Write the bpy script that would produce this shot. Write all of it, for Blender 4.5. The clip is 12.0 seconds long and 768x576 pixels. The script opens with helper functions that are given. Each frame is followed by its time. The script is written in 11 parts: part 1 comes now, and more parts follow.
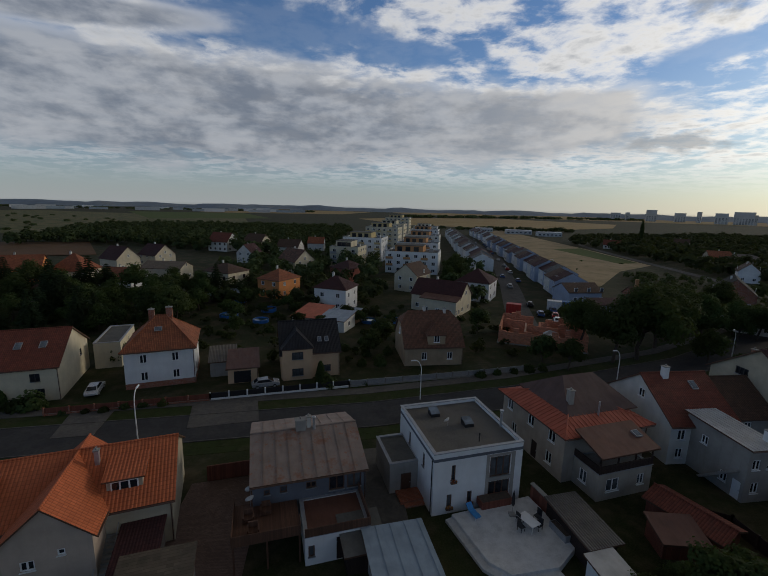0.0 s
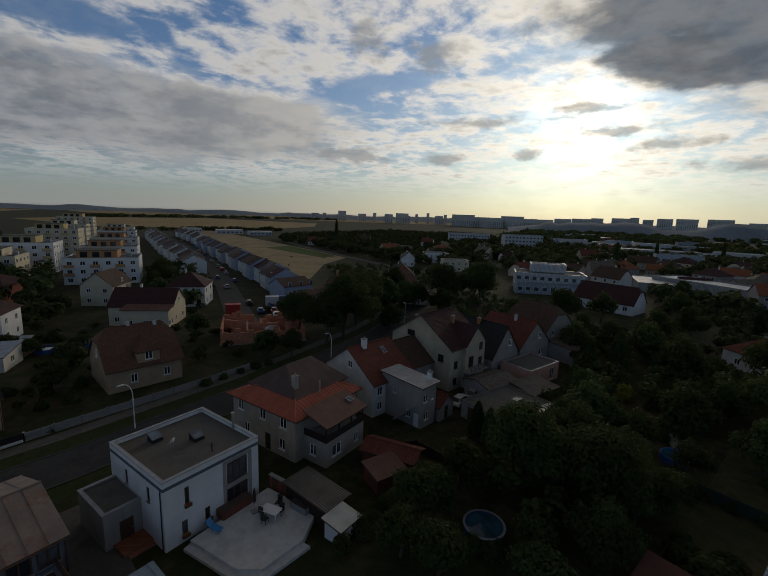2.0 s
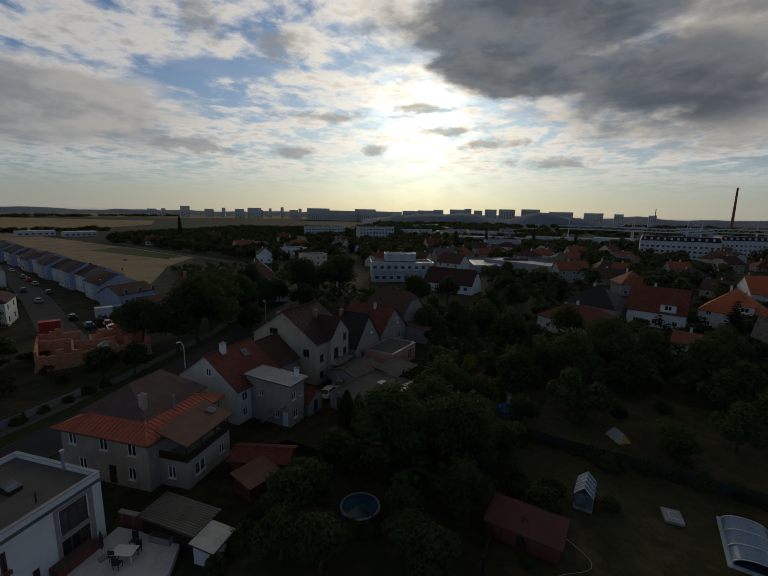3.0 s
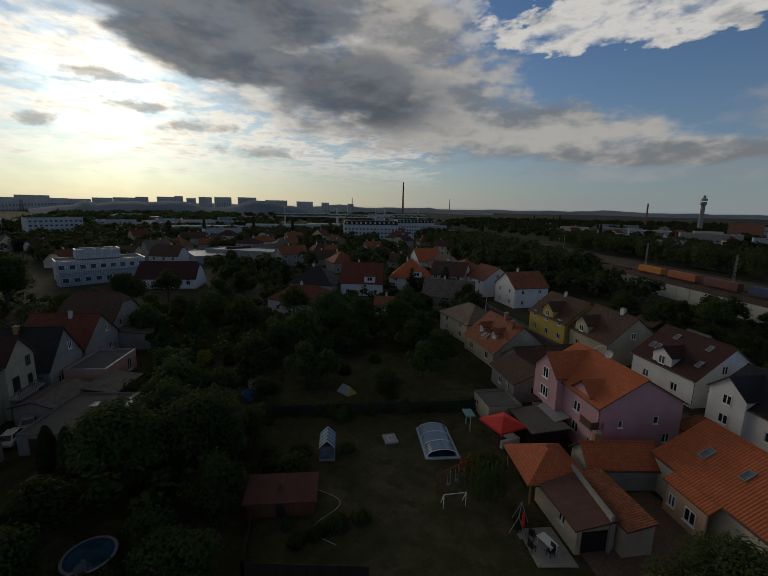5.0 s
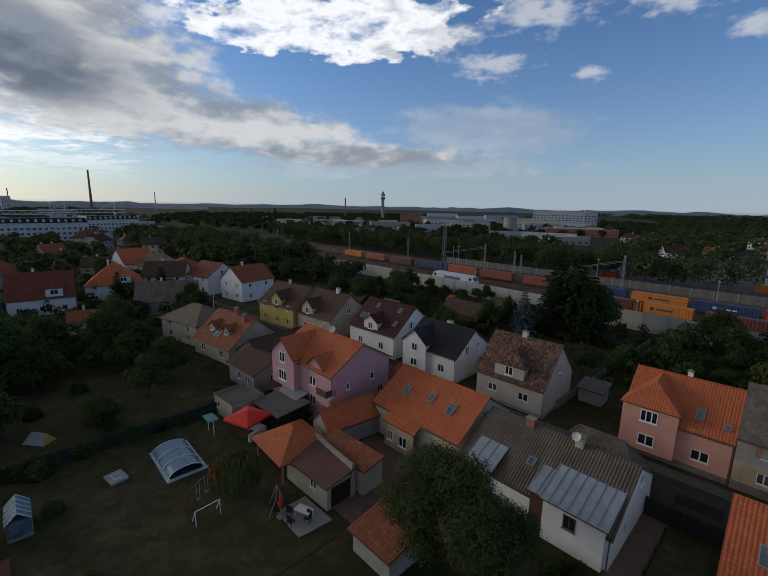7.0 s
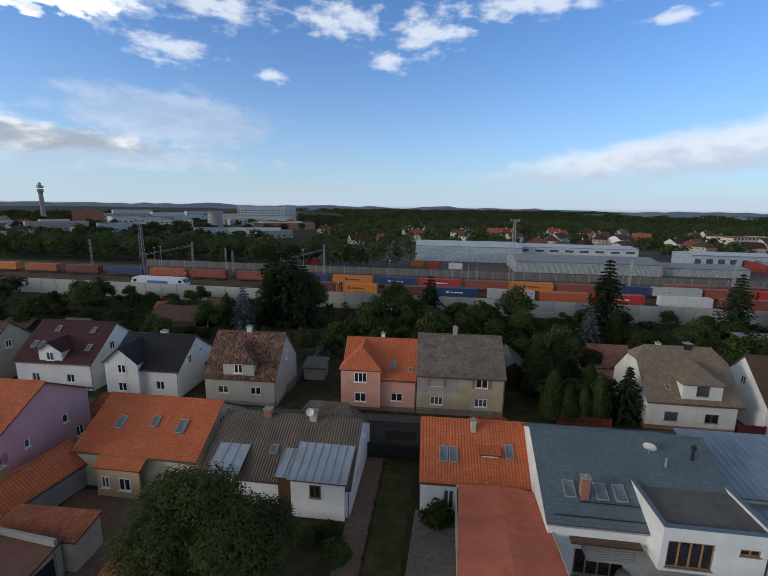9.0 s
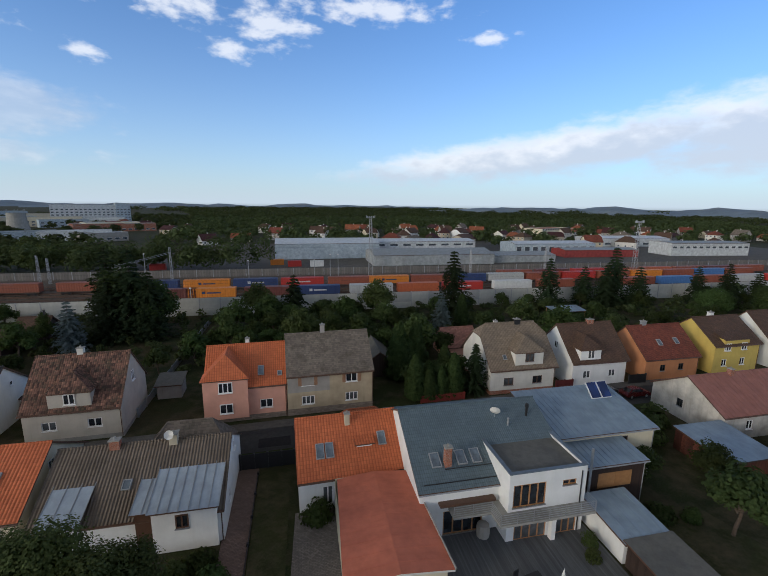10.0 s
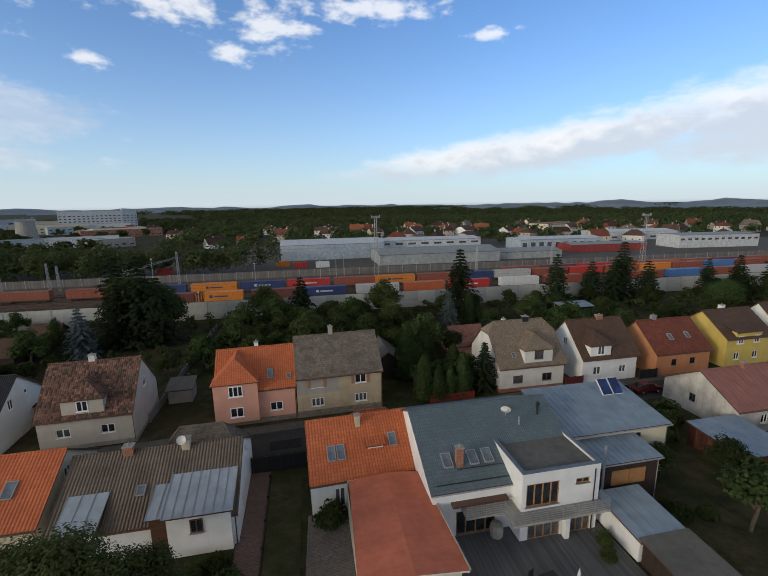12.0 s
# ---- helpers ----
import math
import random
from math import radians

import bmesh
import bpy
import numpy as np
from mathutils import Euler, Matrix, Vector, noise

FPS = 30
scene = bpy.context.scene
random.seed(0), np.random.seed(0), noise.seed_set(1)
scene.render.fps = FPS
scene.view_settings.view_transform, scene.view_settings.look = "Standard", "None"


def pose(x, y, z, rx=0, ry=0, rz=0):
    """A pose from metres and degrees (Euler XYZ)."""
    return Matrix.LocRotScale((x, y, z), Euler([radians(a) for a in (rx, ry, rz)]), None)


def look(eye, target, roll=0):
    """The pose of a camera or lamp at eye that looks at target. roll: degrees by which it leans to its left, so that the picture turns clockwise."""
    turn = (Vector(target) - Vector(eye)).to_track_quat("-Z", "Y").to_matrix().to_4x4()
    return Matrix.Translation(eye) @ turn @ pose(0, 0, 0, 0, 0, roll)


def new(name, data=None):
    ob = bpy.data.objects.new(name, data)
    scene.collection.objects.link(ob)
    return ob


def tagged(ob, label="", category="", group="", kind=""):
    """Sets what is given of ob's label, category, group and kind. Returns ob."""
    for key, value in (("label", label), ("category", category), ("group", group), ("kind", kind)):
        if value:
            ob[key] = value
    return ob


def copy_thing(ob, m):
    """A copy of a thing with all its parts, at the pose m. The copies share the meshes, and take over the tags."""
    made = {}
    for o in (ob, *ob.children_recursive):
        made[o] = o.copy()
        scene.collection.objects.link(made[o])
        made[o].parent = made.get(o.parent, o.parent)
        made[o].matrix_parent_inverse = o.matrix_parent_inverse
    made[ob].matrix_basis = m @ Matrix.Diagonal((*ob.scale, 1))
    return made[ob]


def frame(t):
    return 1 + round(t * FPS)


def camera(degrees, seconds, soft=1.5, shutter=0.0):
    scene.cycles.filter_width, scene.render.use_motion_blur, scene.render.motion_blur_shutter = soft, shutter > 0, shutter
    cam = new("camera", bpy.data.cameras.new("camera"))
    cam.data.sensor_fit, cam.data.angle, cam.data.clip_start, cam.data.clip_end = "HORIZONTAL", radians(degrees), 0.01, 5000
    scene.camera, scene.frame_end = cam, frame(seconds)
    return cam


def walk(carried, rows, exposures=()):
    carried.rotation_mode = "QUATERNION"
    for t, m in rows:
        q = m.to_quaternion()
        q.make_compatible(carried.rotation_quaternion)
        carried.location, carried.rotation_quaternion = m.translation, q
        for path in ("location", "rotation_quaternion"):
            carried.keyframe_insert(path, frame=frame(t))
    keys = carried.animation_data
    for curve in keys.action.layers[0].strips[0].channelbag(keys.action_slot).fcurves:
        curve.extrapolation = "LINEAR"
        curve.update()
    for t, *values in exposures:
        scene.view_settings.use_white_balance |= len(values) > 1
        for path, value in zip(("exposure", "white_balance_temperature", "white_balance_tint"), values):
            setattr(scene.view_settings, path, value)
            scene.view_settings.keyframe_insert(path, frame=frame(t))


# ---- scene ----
# ---------------------------------------------------------------- camera
cam = camera(86.01, 12.0, soft=0.6)
PATH = [
    (0.0, 0.45, 0.05, 28.25, 78.914, -1.344, 0.001),
    (0.5, 0.45, -0.00, 28.20, 78.982, -1.644, -7.516),
    (1.0, 0.44, -0.08, 28.16, 79.313, -2.744, -17.292),
    (1.5, 0.46, -0.13, 28.15, 79.729, -2.820, -27.535),
    (2.0, 0.48, -0.20, 28.17, 80.012, -2.034, -38.329),
    (2.5, 0.46, -0.28, 28.17, 80.015, -1.366, -47.980),
    (3.0, 0.39, -0.36, 28.24, 79.696, -1.056, -58.005),
    (3.2, 0.35, -0.36, 28.26, 79.610, -1.196, -61.737),
    (4.8, -0.37, -0.28, 27.99, 78.854, -1.095, -91.763),
    (5.0, -0.46, -0.25, 27.93, 78.831, -1.123, -95.317),
    (5.5, -0.62, -0.19, 27.80, 78.761, -1.172, -103.839),
    (6.0, -0.68, -0.19, 27.71, 78.774, -1.103, -113.424),
    (6.5, -0.65, -0.13, 27.72, 78.700, -1.069, -122.748),
    (7.0, -0.60, -0.10, 27.73, 78.705, -1.018, -132.733),
    (7.2, -0.55, -0.06, 27.72, 78.780, -1.084, -136.582),
    (8.8, -0.17, 0.04, 27.69, 78.765, -0.873, -167.761),
    (9.0, -0.13, 0.07, 27.73, 78.736, -0.872, -171.729),
    (9.5, -0.04, 0.15, 27.79, 78.670, -0.753, -181.333),
    (10.0, 0.05, 0.21, 27.87, 78.603, -0.625, -191.073),
    (10.5, 0.13, 0.22, 27.95, 78.674, -0.390, -193.191),
    (11.0, 0.22, 0.21, 28.02, 78.615, 0.257, -193.192),
    (11.5, 0.24, 0.15, 28.05, 78.513, 1.045, -192.134),
    (12.0, 0.18, 0.11, 28.08, 78.453, 0.837, -190.541),
]

EXPOSURES = [(0.0, -0.02, 7000, 10), (1.0, -0.12, 7100, 10), (2.0, -0.44, 7350, 10), (3.2, -0.52, 7350, 10), (5.0, -0.48, 7250, 10), (6.0, -0.15, 7000, 10), (7.0, 0.3, 6600, 10), (9.0, 0.87, 6420, 10), (12.0, 1.02, 7050, 10)]
walk(cam, [(t, pose(*p)) for t, *p in PATH], EXPOSURES)

# ---------------------------------------------------------------- world and sun
SUN_AZ, SUN_EL = 63.0, 12.5      # clockwise from +y, above the horizon


def make_world():
    w = bpy.data.worlds.new("sky")
    scene.world = w
    w.use_nodes = True
    nt = w.node_tree
    nt.nodes.clear()
    N, K = nt.nodes.new, nt.links.new

    def val(x):
        n = N("ShaderNodeValue")
        n.outputs[0].default_value = x
        return n.outputs[0]

    def m(op, a, b=None, c=None, clamp=False):
        n = N("ShaderNodeMath")
        n.operation, n.use_clamp = op, clamp
        for i, v in enumerate((a, b, c)):
            if v is None:
                continue
            if isinstance(v, (int, float)):
                n.inputs[i].default_value = v
            else:
                K(v, n.inputs[i])
        return n.outputs[0]

    def ramp(x, lo, hi, a=0.0, b=1.0):
        n = N("ShaderNodeMapRange")
        n.interpolation_type = "SMOOTHSTEP"
        K(x, n.inputs[0])
        for i, v in enumerate((lo, hi, a, b)):
            n.inputs[1 + i].default_value = v
        return n.outputs[0]

    def mix(f, a, b):
        n = N("ShaderNodeMix")
        n.data_type = "RGBA"
        if isinstance(f, (int, float)):
            n.inputs[0].default_value = f
        else:
            K(f, n.inputs[0])
        for i, v in ((6, a), (7, b)):
            if isinstance(v, tuple):
                n.inputs[i].default_value = (*v, 1)
            else:
                K(v, n.inputs[i])
        return n.outputs[2]

    def noise_tex(vec, scale, detail=6.0, rough=0.55, distort=0.0):
        n = N("ShaderNodeTexNoise")
        n.inputs["Scale"].default_value, n.inputs["Detail"].default_value = scale, detail
        n.inputs["Roughness"].default_value, n.inputs["Distortion"].default_value = rough, distort
        K(vec, n.inputs["Vector"])
        return n.outputs["Fac"]

    co = N("ShaderNodeTexCoord").outputs["Generated"]
    sep = N("ShaderNodeSeparateXYZ")
    K(co, sep.inputs[0])
    x, y, z = sep.outputs
    el = m("MULTIPLY", m("ARCSINE", z), 57.29578)
    az = m("MULTIPLY", m("ARCTAN2", x, y), 57.29578)
    az = m("ADD", az, m("MULTIPLY", m("LESS_THAN", az, -90.0), 360.0))        # clockwise from +y, -90..270
    # the cloud deck, seen in perspective
    zz = m("ADD", m("MAXIMUM", z, 0.0), 0.10)
    comb = N("ShaderNodeCombineXYZ")
    K(m("DIVIDE", x, zz), comb.inputs[0])
    K(m("DIVIDE", y, zz), comb.inputs[1])
    deck = comb.outputs[0]
    comb2 = N("ShaderNodeCombineXYZ")
    K(m("MULTIPLY", az, 0.055), comb2.inputs[0])
    K(m("MULTIPLY", el, 0.16), comb2.inputs[1])
    flat = comb2.outputs[0]
    n_deck = noise_tex(deck, 1.5, 9, 0.60, 0.35)
    n_fine = noise_tex(deck, 4.6, 8, 0.62, 0.2)
    n_ang = noise_tex(flat, 5.0, 8, 0.60, 0.25)
    comb3 = N("ShaderNodeCombineXYZ")
    K(m("MULTIPLY", az, 0.085), comb3.inputs[0])
    K(m("MULTIPLY", el, 0.17), comb3.inputs[1])
    n_soft = noise_tex(comb3.outputs[0], 1.7, 5, 0.5, 0.2)
    n_lump = noise_tex(comb3.outputs[0], 4.2, 7, 0.55, 0.15)
    n_band = noise_tex(flat, 1.7, 6, 0.52, 0.25)
    billow = m("ADD", m("MULTIPLY", n_soft, 0.5), m("MULTIPLY", n_lump, 0.5))

    def ring(a0, e0, wa, we, tilt):
        da = m("SUBTRACT", az, a0)
        de = m("SUBTRACT", m("SUBTRACT", el, e0), m("MULTIPLY", da, tilt))
        return m("SQRT", m("ADD", m("POWER", m("DIVIDE", da, wa), 2.0), m("POWER", m("DIVIDE", de, we), 2.0)))

    def puff(a0, e0, wa, we, tilt=0.0):
        # a small ragged cloud
        r = m("ADD", m("MULTIPLY", ring(a0, e0, wa, we, tilt), 0.75), m("MULTIPLY", m("SUBTRACT", n_lump, 0.5), 2.6))
        r = m("ADD", r, m("MULTIPLY", m("SUBTRACT", n_ang, 0.5), 1.0))
        return ramp(r, 1.05, 0.10)

    def blob(a0, e0, wa, we, tilt=0.0, edge=0.35, lumps=1.0):
        # a bank of cloud round azimuth a0 and elevation e0, with a ragged rim
        r = m("ADD", ring(a0, e0, wa, we, tilt), m("MULTIPLY", m("SUBTRACT", n_deck, 0.5), 0.22 if lumps < 1 else 0.45))
        r = m("ADD", r, m("MULTIPLY", m("SUBTRACT", n_band, 0.5), 1.1 if lumps < 1 else 0.5))
        r = m("ADD", r, m("MULTIPLY", m("SUBTRACT", n_soft, 0.5), 0.8 * lumps))
        r = m("ADD", r, m("MULTIPLY", m("SUBTRACT", n_lump, 0.5), 0.8 * lumps))
        return ramp(r, 1.0 + edge * 0.55, 1.0 - edge)

    def most(*vs):
        out = vs[0]
        for v in vs[1:]:
            out = m("MAXIMUM", out, v)
        return out

    # how near a direction is to the sun
    sd = (math.sin(radians(SUN_AZ)) * math.cos(radians(SUN_EL)), math.cos(radians(SUN_AZ)) * math.cos(radians(SUN_EL)), math.sin(radians(SUN_EL)))
    vm = N("ShaderNodeVectorMath")
    vm.operation = "DOT_PRODUCT"
    K(co, vm.inputs[0])
    vm.inputs[1].default_value = sd
    dot = m("MAXIMUM", vm.outputs["Value"], 0.0)
    near = m("POWER", dot, 5.0)
    nearer = m("POWER", dot, 30.0)
    disc = m("POWER", dot, 220.0)
    close = m("POWER", dot, 14.0)

    sky = N("ShaderNodeTexSky")
    sky.sky_type, sky.sun_disc = "NISHITA", False
    sky.sun_elevation, sky.sun_rotation = radians(SUN_EL), radians(SUN_AZ)
    sky.altitude, sky.air_density, sky.dust_density, sky.ozone_density = 300.0, 1.0, 0.6, 2.2
    blue = N("ShaderNodeMix")
    blue.data_type, blue.blend_type = "RGBA", "MULTIPLY"
    blue.inputs[0].default_value = 1.0
    K(sky.outputs[0], blue.inputs[6])
    blue.inputs[7].default_value = (0.66, 1.06, 1.56, 1)
    clear = blue.outputs[2]
    # pale haze along the horizon, warm towards the sun
    haze_col = mix(near, mix(ramp(az, 60, 150), (4.3, 4.8, 5.3), (4.0, 4.8, 5.7)), (12.5, 11.4, 8.8))
    clear = mix(m("MULTIPLY", m("POWER", 2.718, m("MULTIPLY", m("MAXIMUM", el, 0.0), -0.115)), 0.93), clear, haze_col)

    # thin broken cloud: dense from the north-west round to the sun, gone in the south
    broken = m("ADD", m("MULTIPLY", n_deck, 0.50), m("MULTIPLY", n_fine, 0.50))
    cover = m("MULTIPLY", ramp(az, 98, 118, 0.63, 0.0), ramp(az, -70, 10, 0.86, 1.0))
    cover = most(cover, m("MULTIPLY", blob(126, 21.2, 22, 4.8, 0.02), 0.68), m("MULTIPLY", blob(104, 19.5, 9, 5.5), 0.55))
    thin = ramp(m("SUBTRACT", broken, m("SUBTRACT", 0.90, m("MULTIPLY", cover, 0.76))), 0.0, 0.16)
    gap = most(blob(-14, 20.5, 15, 3.0, -0.02), blob(2, 18.6, 8, 1.6, 0.0), blob(38, 16.5, 8, 1.3, 0.1))     # blue holes
    thin = m("MULTIPLY", thin, m("SUBTRACT", 1.0, m("MULTIPLY", gap, 0.92)))
    thin = m("MULTIPLY", thin, ramp(el, 1.5, 7.0))
    bright = mix(close, mix(ramp(az, -30, 40), (8.6, 9.1, 9.9), (11.8, 12.0, 12.3)), (19.0, 18.4, 17.2))
    shade = mix(near, (4.4, 4.9, 5.8), (10.0, 10.2, 10.2))
    thin_col = mix(ramp(broken, 0.50, 0.68), bright, shade)
    out = mix(m("MULTIPLY", thin, 0.92), clear, thin_col)

    # heavy banks
    west = most(blob(-22, 10.8, 44, 6.4, 0.0, 0.35, 0.3), blob(14, 10.4, 20, 4.8, -0.03, 0.4, 0.4), blob(-36, 18.6, 16, 1.7, 0.10, 0.5, 0.4))
    dark = most(blob(76, 22.0, 20, 6.4, 0.0, 0.5, 0.6), blob(91, 14.2, 15, 6.2, -0.12, 0.6, 0.6), blob(75, 17.0, 14, 3.2, -0.12, 0.3, 0.5))
    mid = most(blob(101, 12.6, 12, 6.6, 0.0), blob(112, 9.6, 17, 3.4, -0.07), blob(98, 20.0, 8, 5.0, 0.0), blob(128, 6.6, 17, 1.5, -0.02))
    puffs = most(puff(35.5, 21.2, 2.6, 1.9), puff(44, 19.5, 3.0, 1.8), puff(46, 7.6, 2.4, 0.8), puff(34, 7.7, 4.5, 1.2), puff(57, 8.2, 1.6, 0.7), puff(66, 10.6, 5.0, 0.6), puff(62, 13.2, 4.0, 0.8), puff(72, 9.0, 4.0, 0.7), puff(50, 12.0, 5.0, 0.6), puff(80, 6.6, 5.0, 0.7))
    whites = most(puff(151, 21.8, 6.0, 1.7), puff(166, 21.6, 5.0, 1.6), puff(177, 20.6, 4.0, 2.0), puff(140, 20.0, 4.0, 1.7), puff(189, 22.6, 8.0, 1.2), puff(157, 15.2, 1.8, 0.8), puff(204, 19.4, 2.6, 0.7), puff(172, 17.4, 2.2, 1.0), puff(146, 16.8, 4.0, 1.2))
    left = most(blob(146, 9.6, 12, 3.2, -0.06), blob(133, 5.0, 22, 1.6, 0.0))
    far = most(blob(212, 6.4, 24, 2.5, 0.10, 0.5), blob(243, 7.6, 26, 4.6, 0.0, 0.5))
    lit = ramp(billow, 0.38, 0.62)
    broad = ramp(m("ADD", m("MULTIPLY", n_band, 0.7), m("MULTIPLY", n_lump, 0.3)), 0.40, 0.60)
    west_col = mix(broad, mix(near, (4.8, 5.3, 6.2), (11.0, 10.8, 10.4)), mix(ramp(az, -10, 34), (2.2, 2.65, 3.5), (4.6, 5.0, 5.7)))
    dark_col = mix(broad, (2.4, 2.85, 3.6), (1.35, 1.65, 2.2))
    mid_col = mix(broad, (7.4, 7.4, 7.4), (2.9, 3.2, 3.7))
    crest = ramp(m("ADD", m("SUBTRACT", el, m("MULTIPLY", m("SUBTRACT", az, 185.0), 0.13)), m("MULTIPLY", m("SUBTRACT", billow, 0.5), 9.0)), 1.8, 5.6)
    far_col = mix(crest, (4.1, 4.6, 5.5), (6.9, 7.0, 7.3))
    out = mix(m("MULTIPLY", whites, 0.72), out, (6.6, 6.9, 7.4))
    out = mix(m("MULTIPLY", left, 0.45), out, mix(broad, (5.6, 5.9, 6.4), (3.9, 4.4, 5.3)))
    out = mix(m("MULTIPLY", far, 0.86), out, far_col)
    out = mix(m("MULTIPLY", west, 0.92), out, mix(m("MULTIPLY", ramp(west, 0.95, 0.35), ramp(el, 8.0, 15.0)), west_col, mix(near, (8.4, 8.7, 9.2), (16.0, 15.4, 14.2))))
    # the sun's light through the thin cloud
    glow = N("ShaderNodeMix")
    glow.data_type, glow.blend_type = "RGBA", "ADD"
    glow.inputs[0].default_value = 1.0
    K(out, glow.inputs[6])
    K(mix(m("MULTIPLY", m("ADD", m("MULTIPLY", nearer, 0.11), m("MULTIPLY", disc, 0.65), clamp=True), ramp(n_ang, 0.36, 0.60, 0.25, 1.2)), (0.0, 0.0, 0.0), (17.0, 15.8, 13.6)), glow.inputs[7])
    out = mix(m("MULTIPLY", puffs, 0.70), glow.outputs[2], mix(near, (3.4, 3.9, 4.6), (5.2, 5.5, 5.9)))
    out = mix(m("MULTIPLY", mid, 0.85), out, mid_col)
    out = mix(m("MULTIPLY", dark, 0.93), out, mix(ramp(dark, 0.95, 0.30), dark_col, (6.2, 6.3, 6.4)))
    # overhead, out of view, an added even veil dims and neutralises the skylight
    out = mix(m("MULTIPLY", ramp(el, 25.0, 42.0), 0.9), out, (1.35, 1.31, 1.22))
    # below the horizon
    out = mix(ramp(el, 0.2, -1.0), out, (0.5, 0.52, 0.5))
    bg = N("ShaderNodeBackground")
    K(out, bg.inputs[0])
    bg.inputs[1].default_value = 0.075
    o = N("ShaderNodeOutputWorld")
    K(bg.outputs[0], o.inputs[0])


make_world()
sun_data = bpy.data.lights.new("sun", "SUN")
sun_data.energy, sun_data.angle, sun_data.color = 0.62, radians(14), (1.0, 0.9, 0.76)
sun = new("sun", sun_data)
sun.matrix_world = look((math.sin(radians(SUN_AZ)) * 200, math.cos(radians(SUN_AZ)) * 200, 200 * math.tan(radians(SUN_EL))), (0, 0, 0))

# ---------------------------------------------------------------- materials
MATS = {}


class Nodes:
    """A material's node tree with short calls."""

    def __init__(self, name):
        self.m = bpy.data.materials.new(name)
        self.m.use_nodes = True
        self.t = self.m.node_tree
        self.bsdf = self.t.nodes["Principled BSDF"]
        self.co = self.t.nodes.new("ShaderNodeTexCoord")

    def put(self, sock, v):
        if isinstance(v, (int, float)):
            sock.default_value = v
        elif isinstance(v, tuple):
            sock.default_value = (*v, 1) if len(v) == 3 and sock.type == "RGBA" else v
        else:
            self.t.links.new(v, sock)

    def noise(self, scale, detail=4.0, rough=0.6, vec=None):
        n = self.t.nodes.new("ShaderNodeTexNoise")
        n.inputs["Scale"].default_value, n.inputs["Detail"].default_value, n.inputs["Roughness"].default_value = scale, detail, rough
        self.put(n.inputs["Vector"], vec or self.co.outputs["Object"])
        return n.outputs["Fac"]

    def mapr(self, v, lo, hi, a=0.0, b=1.0):
        n = self.t.nodes.new("ShaderNodeMapRange")
        self.put(n.inputs[0], v)
        for i, q in enumerate((lo, hi, a, b)):
            n.inputs[1 + i].default_value = q
        return n.outputs[0]

    def math(self, op, a, b=0.0, c=0.0):
        n = self.t.nodes.new("ShaderNodeMath")
        n.operation = op
        for i, v in enumerate((a, b, c)):
            self.put(n.inputs[i], v)
        return n.outputs[0]

    def mix(self, f, a, b, blend="MIX"):
        n = self.t.nodes.new("ShaderNodeMix")
        n.data_type, n.blend_type = "RGBA", blend
        self.put(n.inputs[0], f)
        self.put(n.inputs[6], a)
        self.put(n.inputs[7], b)
        return n.outputs[2]

    def scaled(self, vec, sx, sy, sz):
        n = self.t.nodes.new("ShaderNodeMapping")
        self.put(n.inputs["Vector"], vec)
        n.inputs["Scale"].default_value = (sx, sy, sz)
        return n.outputs[0]

    def split(self, vec):
        n = self.t.nodes.new("ShaderNodeSeparateXYZ")
        self.put(n.inputs[0], vec)
        return n.outputs

    def join(self, x, y, z=0.0):
        n = self.t.nodes.new("ShaderNodeCombineXYZ")
        for i, v in enumerate((x, y, z)):
            self.put(n.inputs[i], v)
        return n.outputs[0]

    def white(self, vec):
        n = self.t.nodes.new("ShaderNodeTexWhiteNoise")
        self.put(n.inputs["Vector"], vec)
        return n.outputs["Value"]

    def random(self):
        return self.t.nodes.new("ShaderNodeObjectInfo").outputs["Random"]

    def island(self):
        return self.t.nodes.new("ShaderNodeNewGeometry").outputs["Random Per Island"]

    def bump(self, h, strength=0.3, dist=0.02):
        n = self.t.nodes.new("ShaderNodeBump")
        n.inputs["Strength"].default_value, n.inputs["Distance"].default_value = strength, dist
        self.put(n.inputs["Height"], h)
        self.put(self.bsdf.inputs["Normal"], n.outputs[0])

    def done(self, color, rough=0.8, metal=0.0, spec=0.5):
        self.put(self.bsdf.inputs["Base Color"], color)
        self.put(self.bsdf.inputs["Roughness"], rough)
        self.put(self.bsdf.inputs["Metallic"], metal)
        self.put(self.bsdf.inputs["Specular IOR Level"], spec)
        MATS[self.m.name] = self.m
        return self.m


def tint(c, k):
    return tuple(min(1.0, v * k) for v in c)


def plaster(name, c, dirt=0.25, grain=30.0):
    n = Nodes(name)
    base = n.mix(n.mapr(n.noise(0.5, 5), 0.35, 0.7), tint(c, 1.05), tint(c, 1.0 - dirt * 0.6))
    streak = n.noise(1.0, 4, 0.6, n.scaled(n.co.outputs["Object"], 2.2, 2.2, 0.25))
    base = n.mix(n.mapr(streak, 0.55, 0.8, 0.0, dirt), base, tint((c[0] * 0.6, c[1] * 0.56, c[2] * 0.5), 1.0))
    n.bump(n.noise(grain, 3), 0.25, 0.01)
    return n.done(base, 0.9, 0, 0.25)


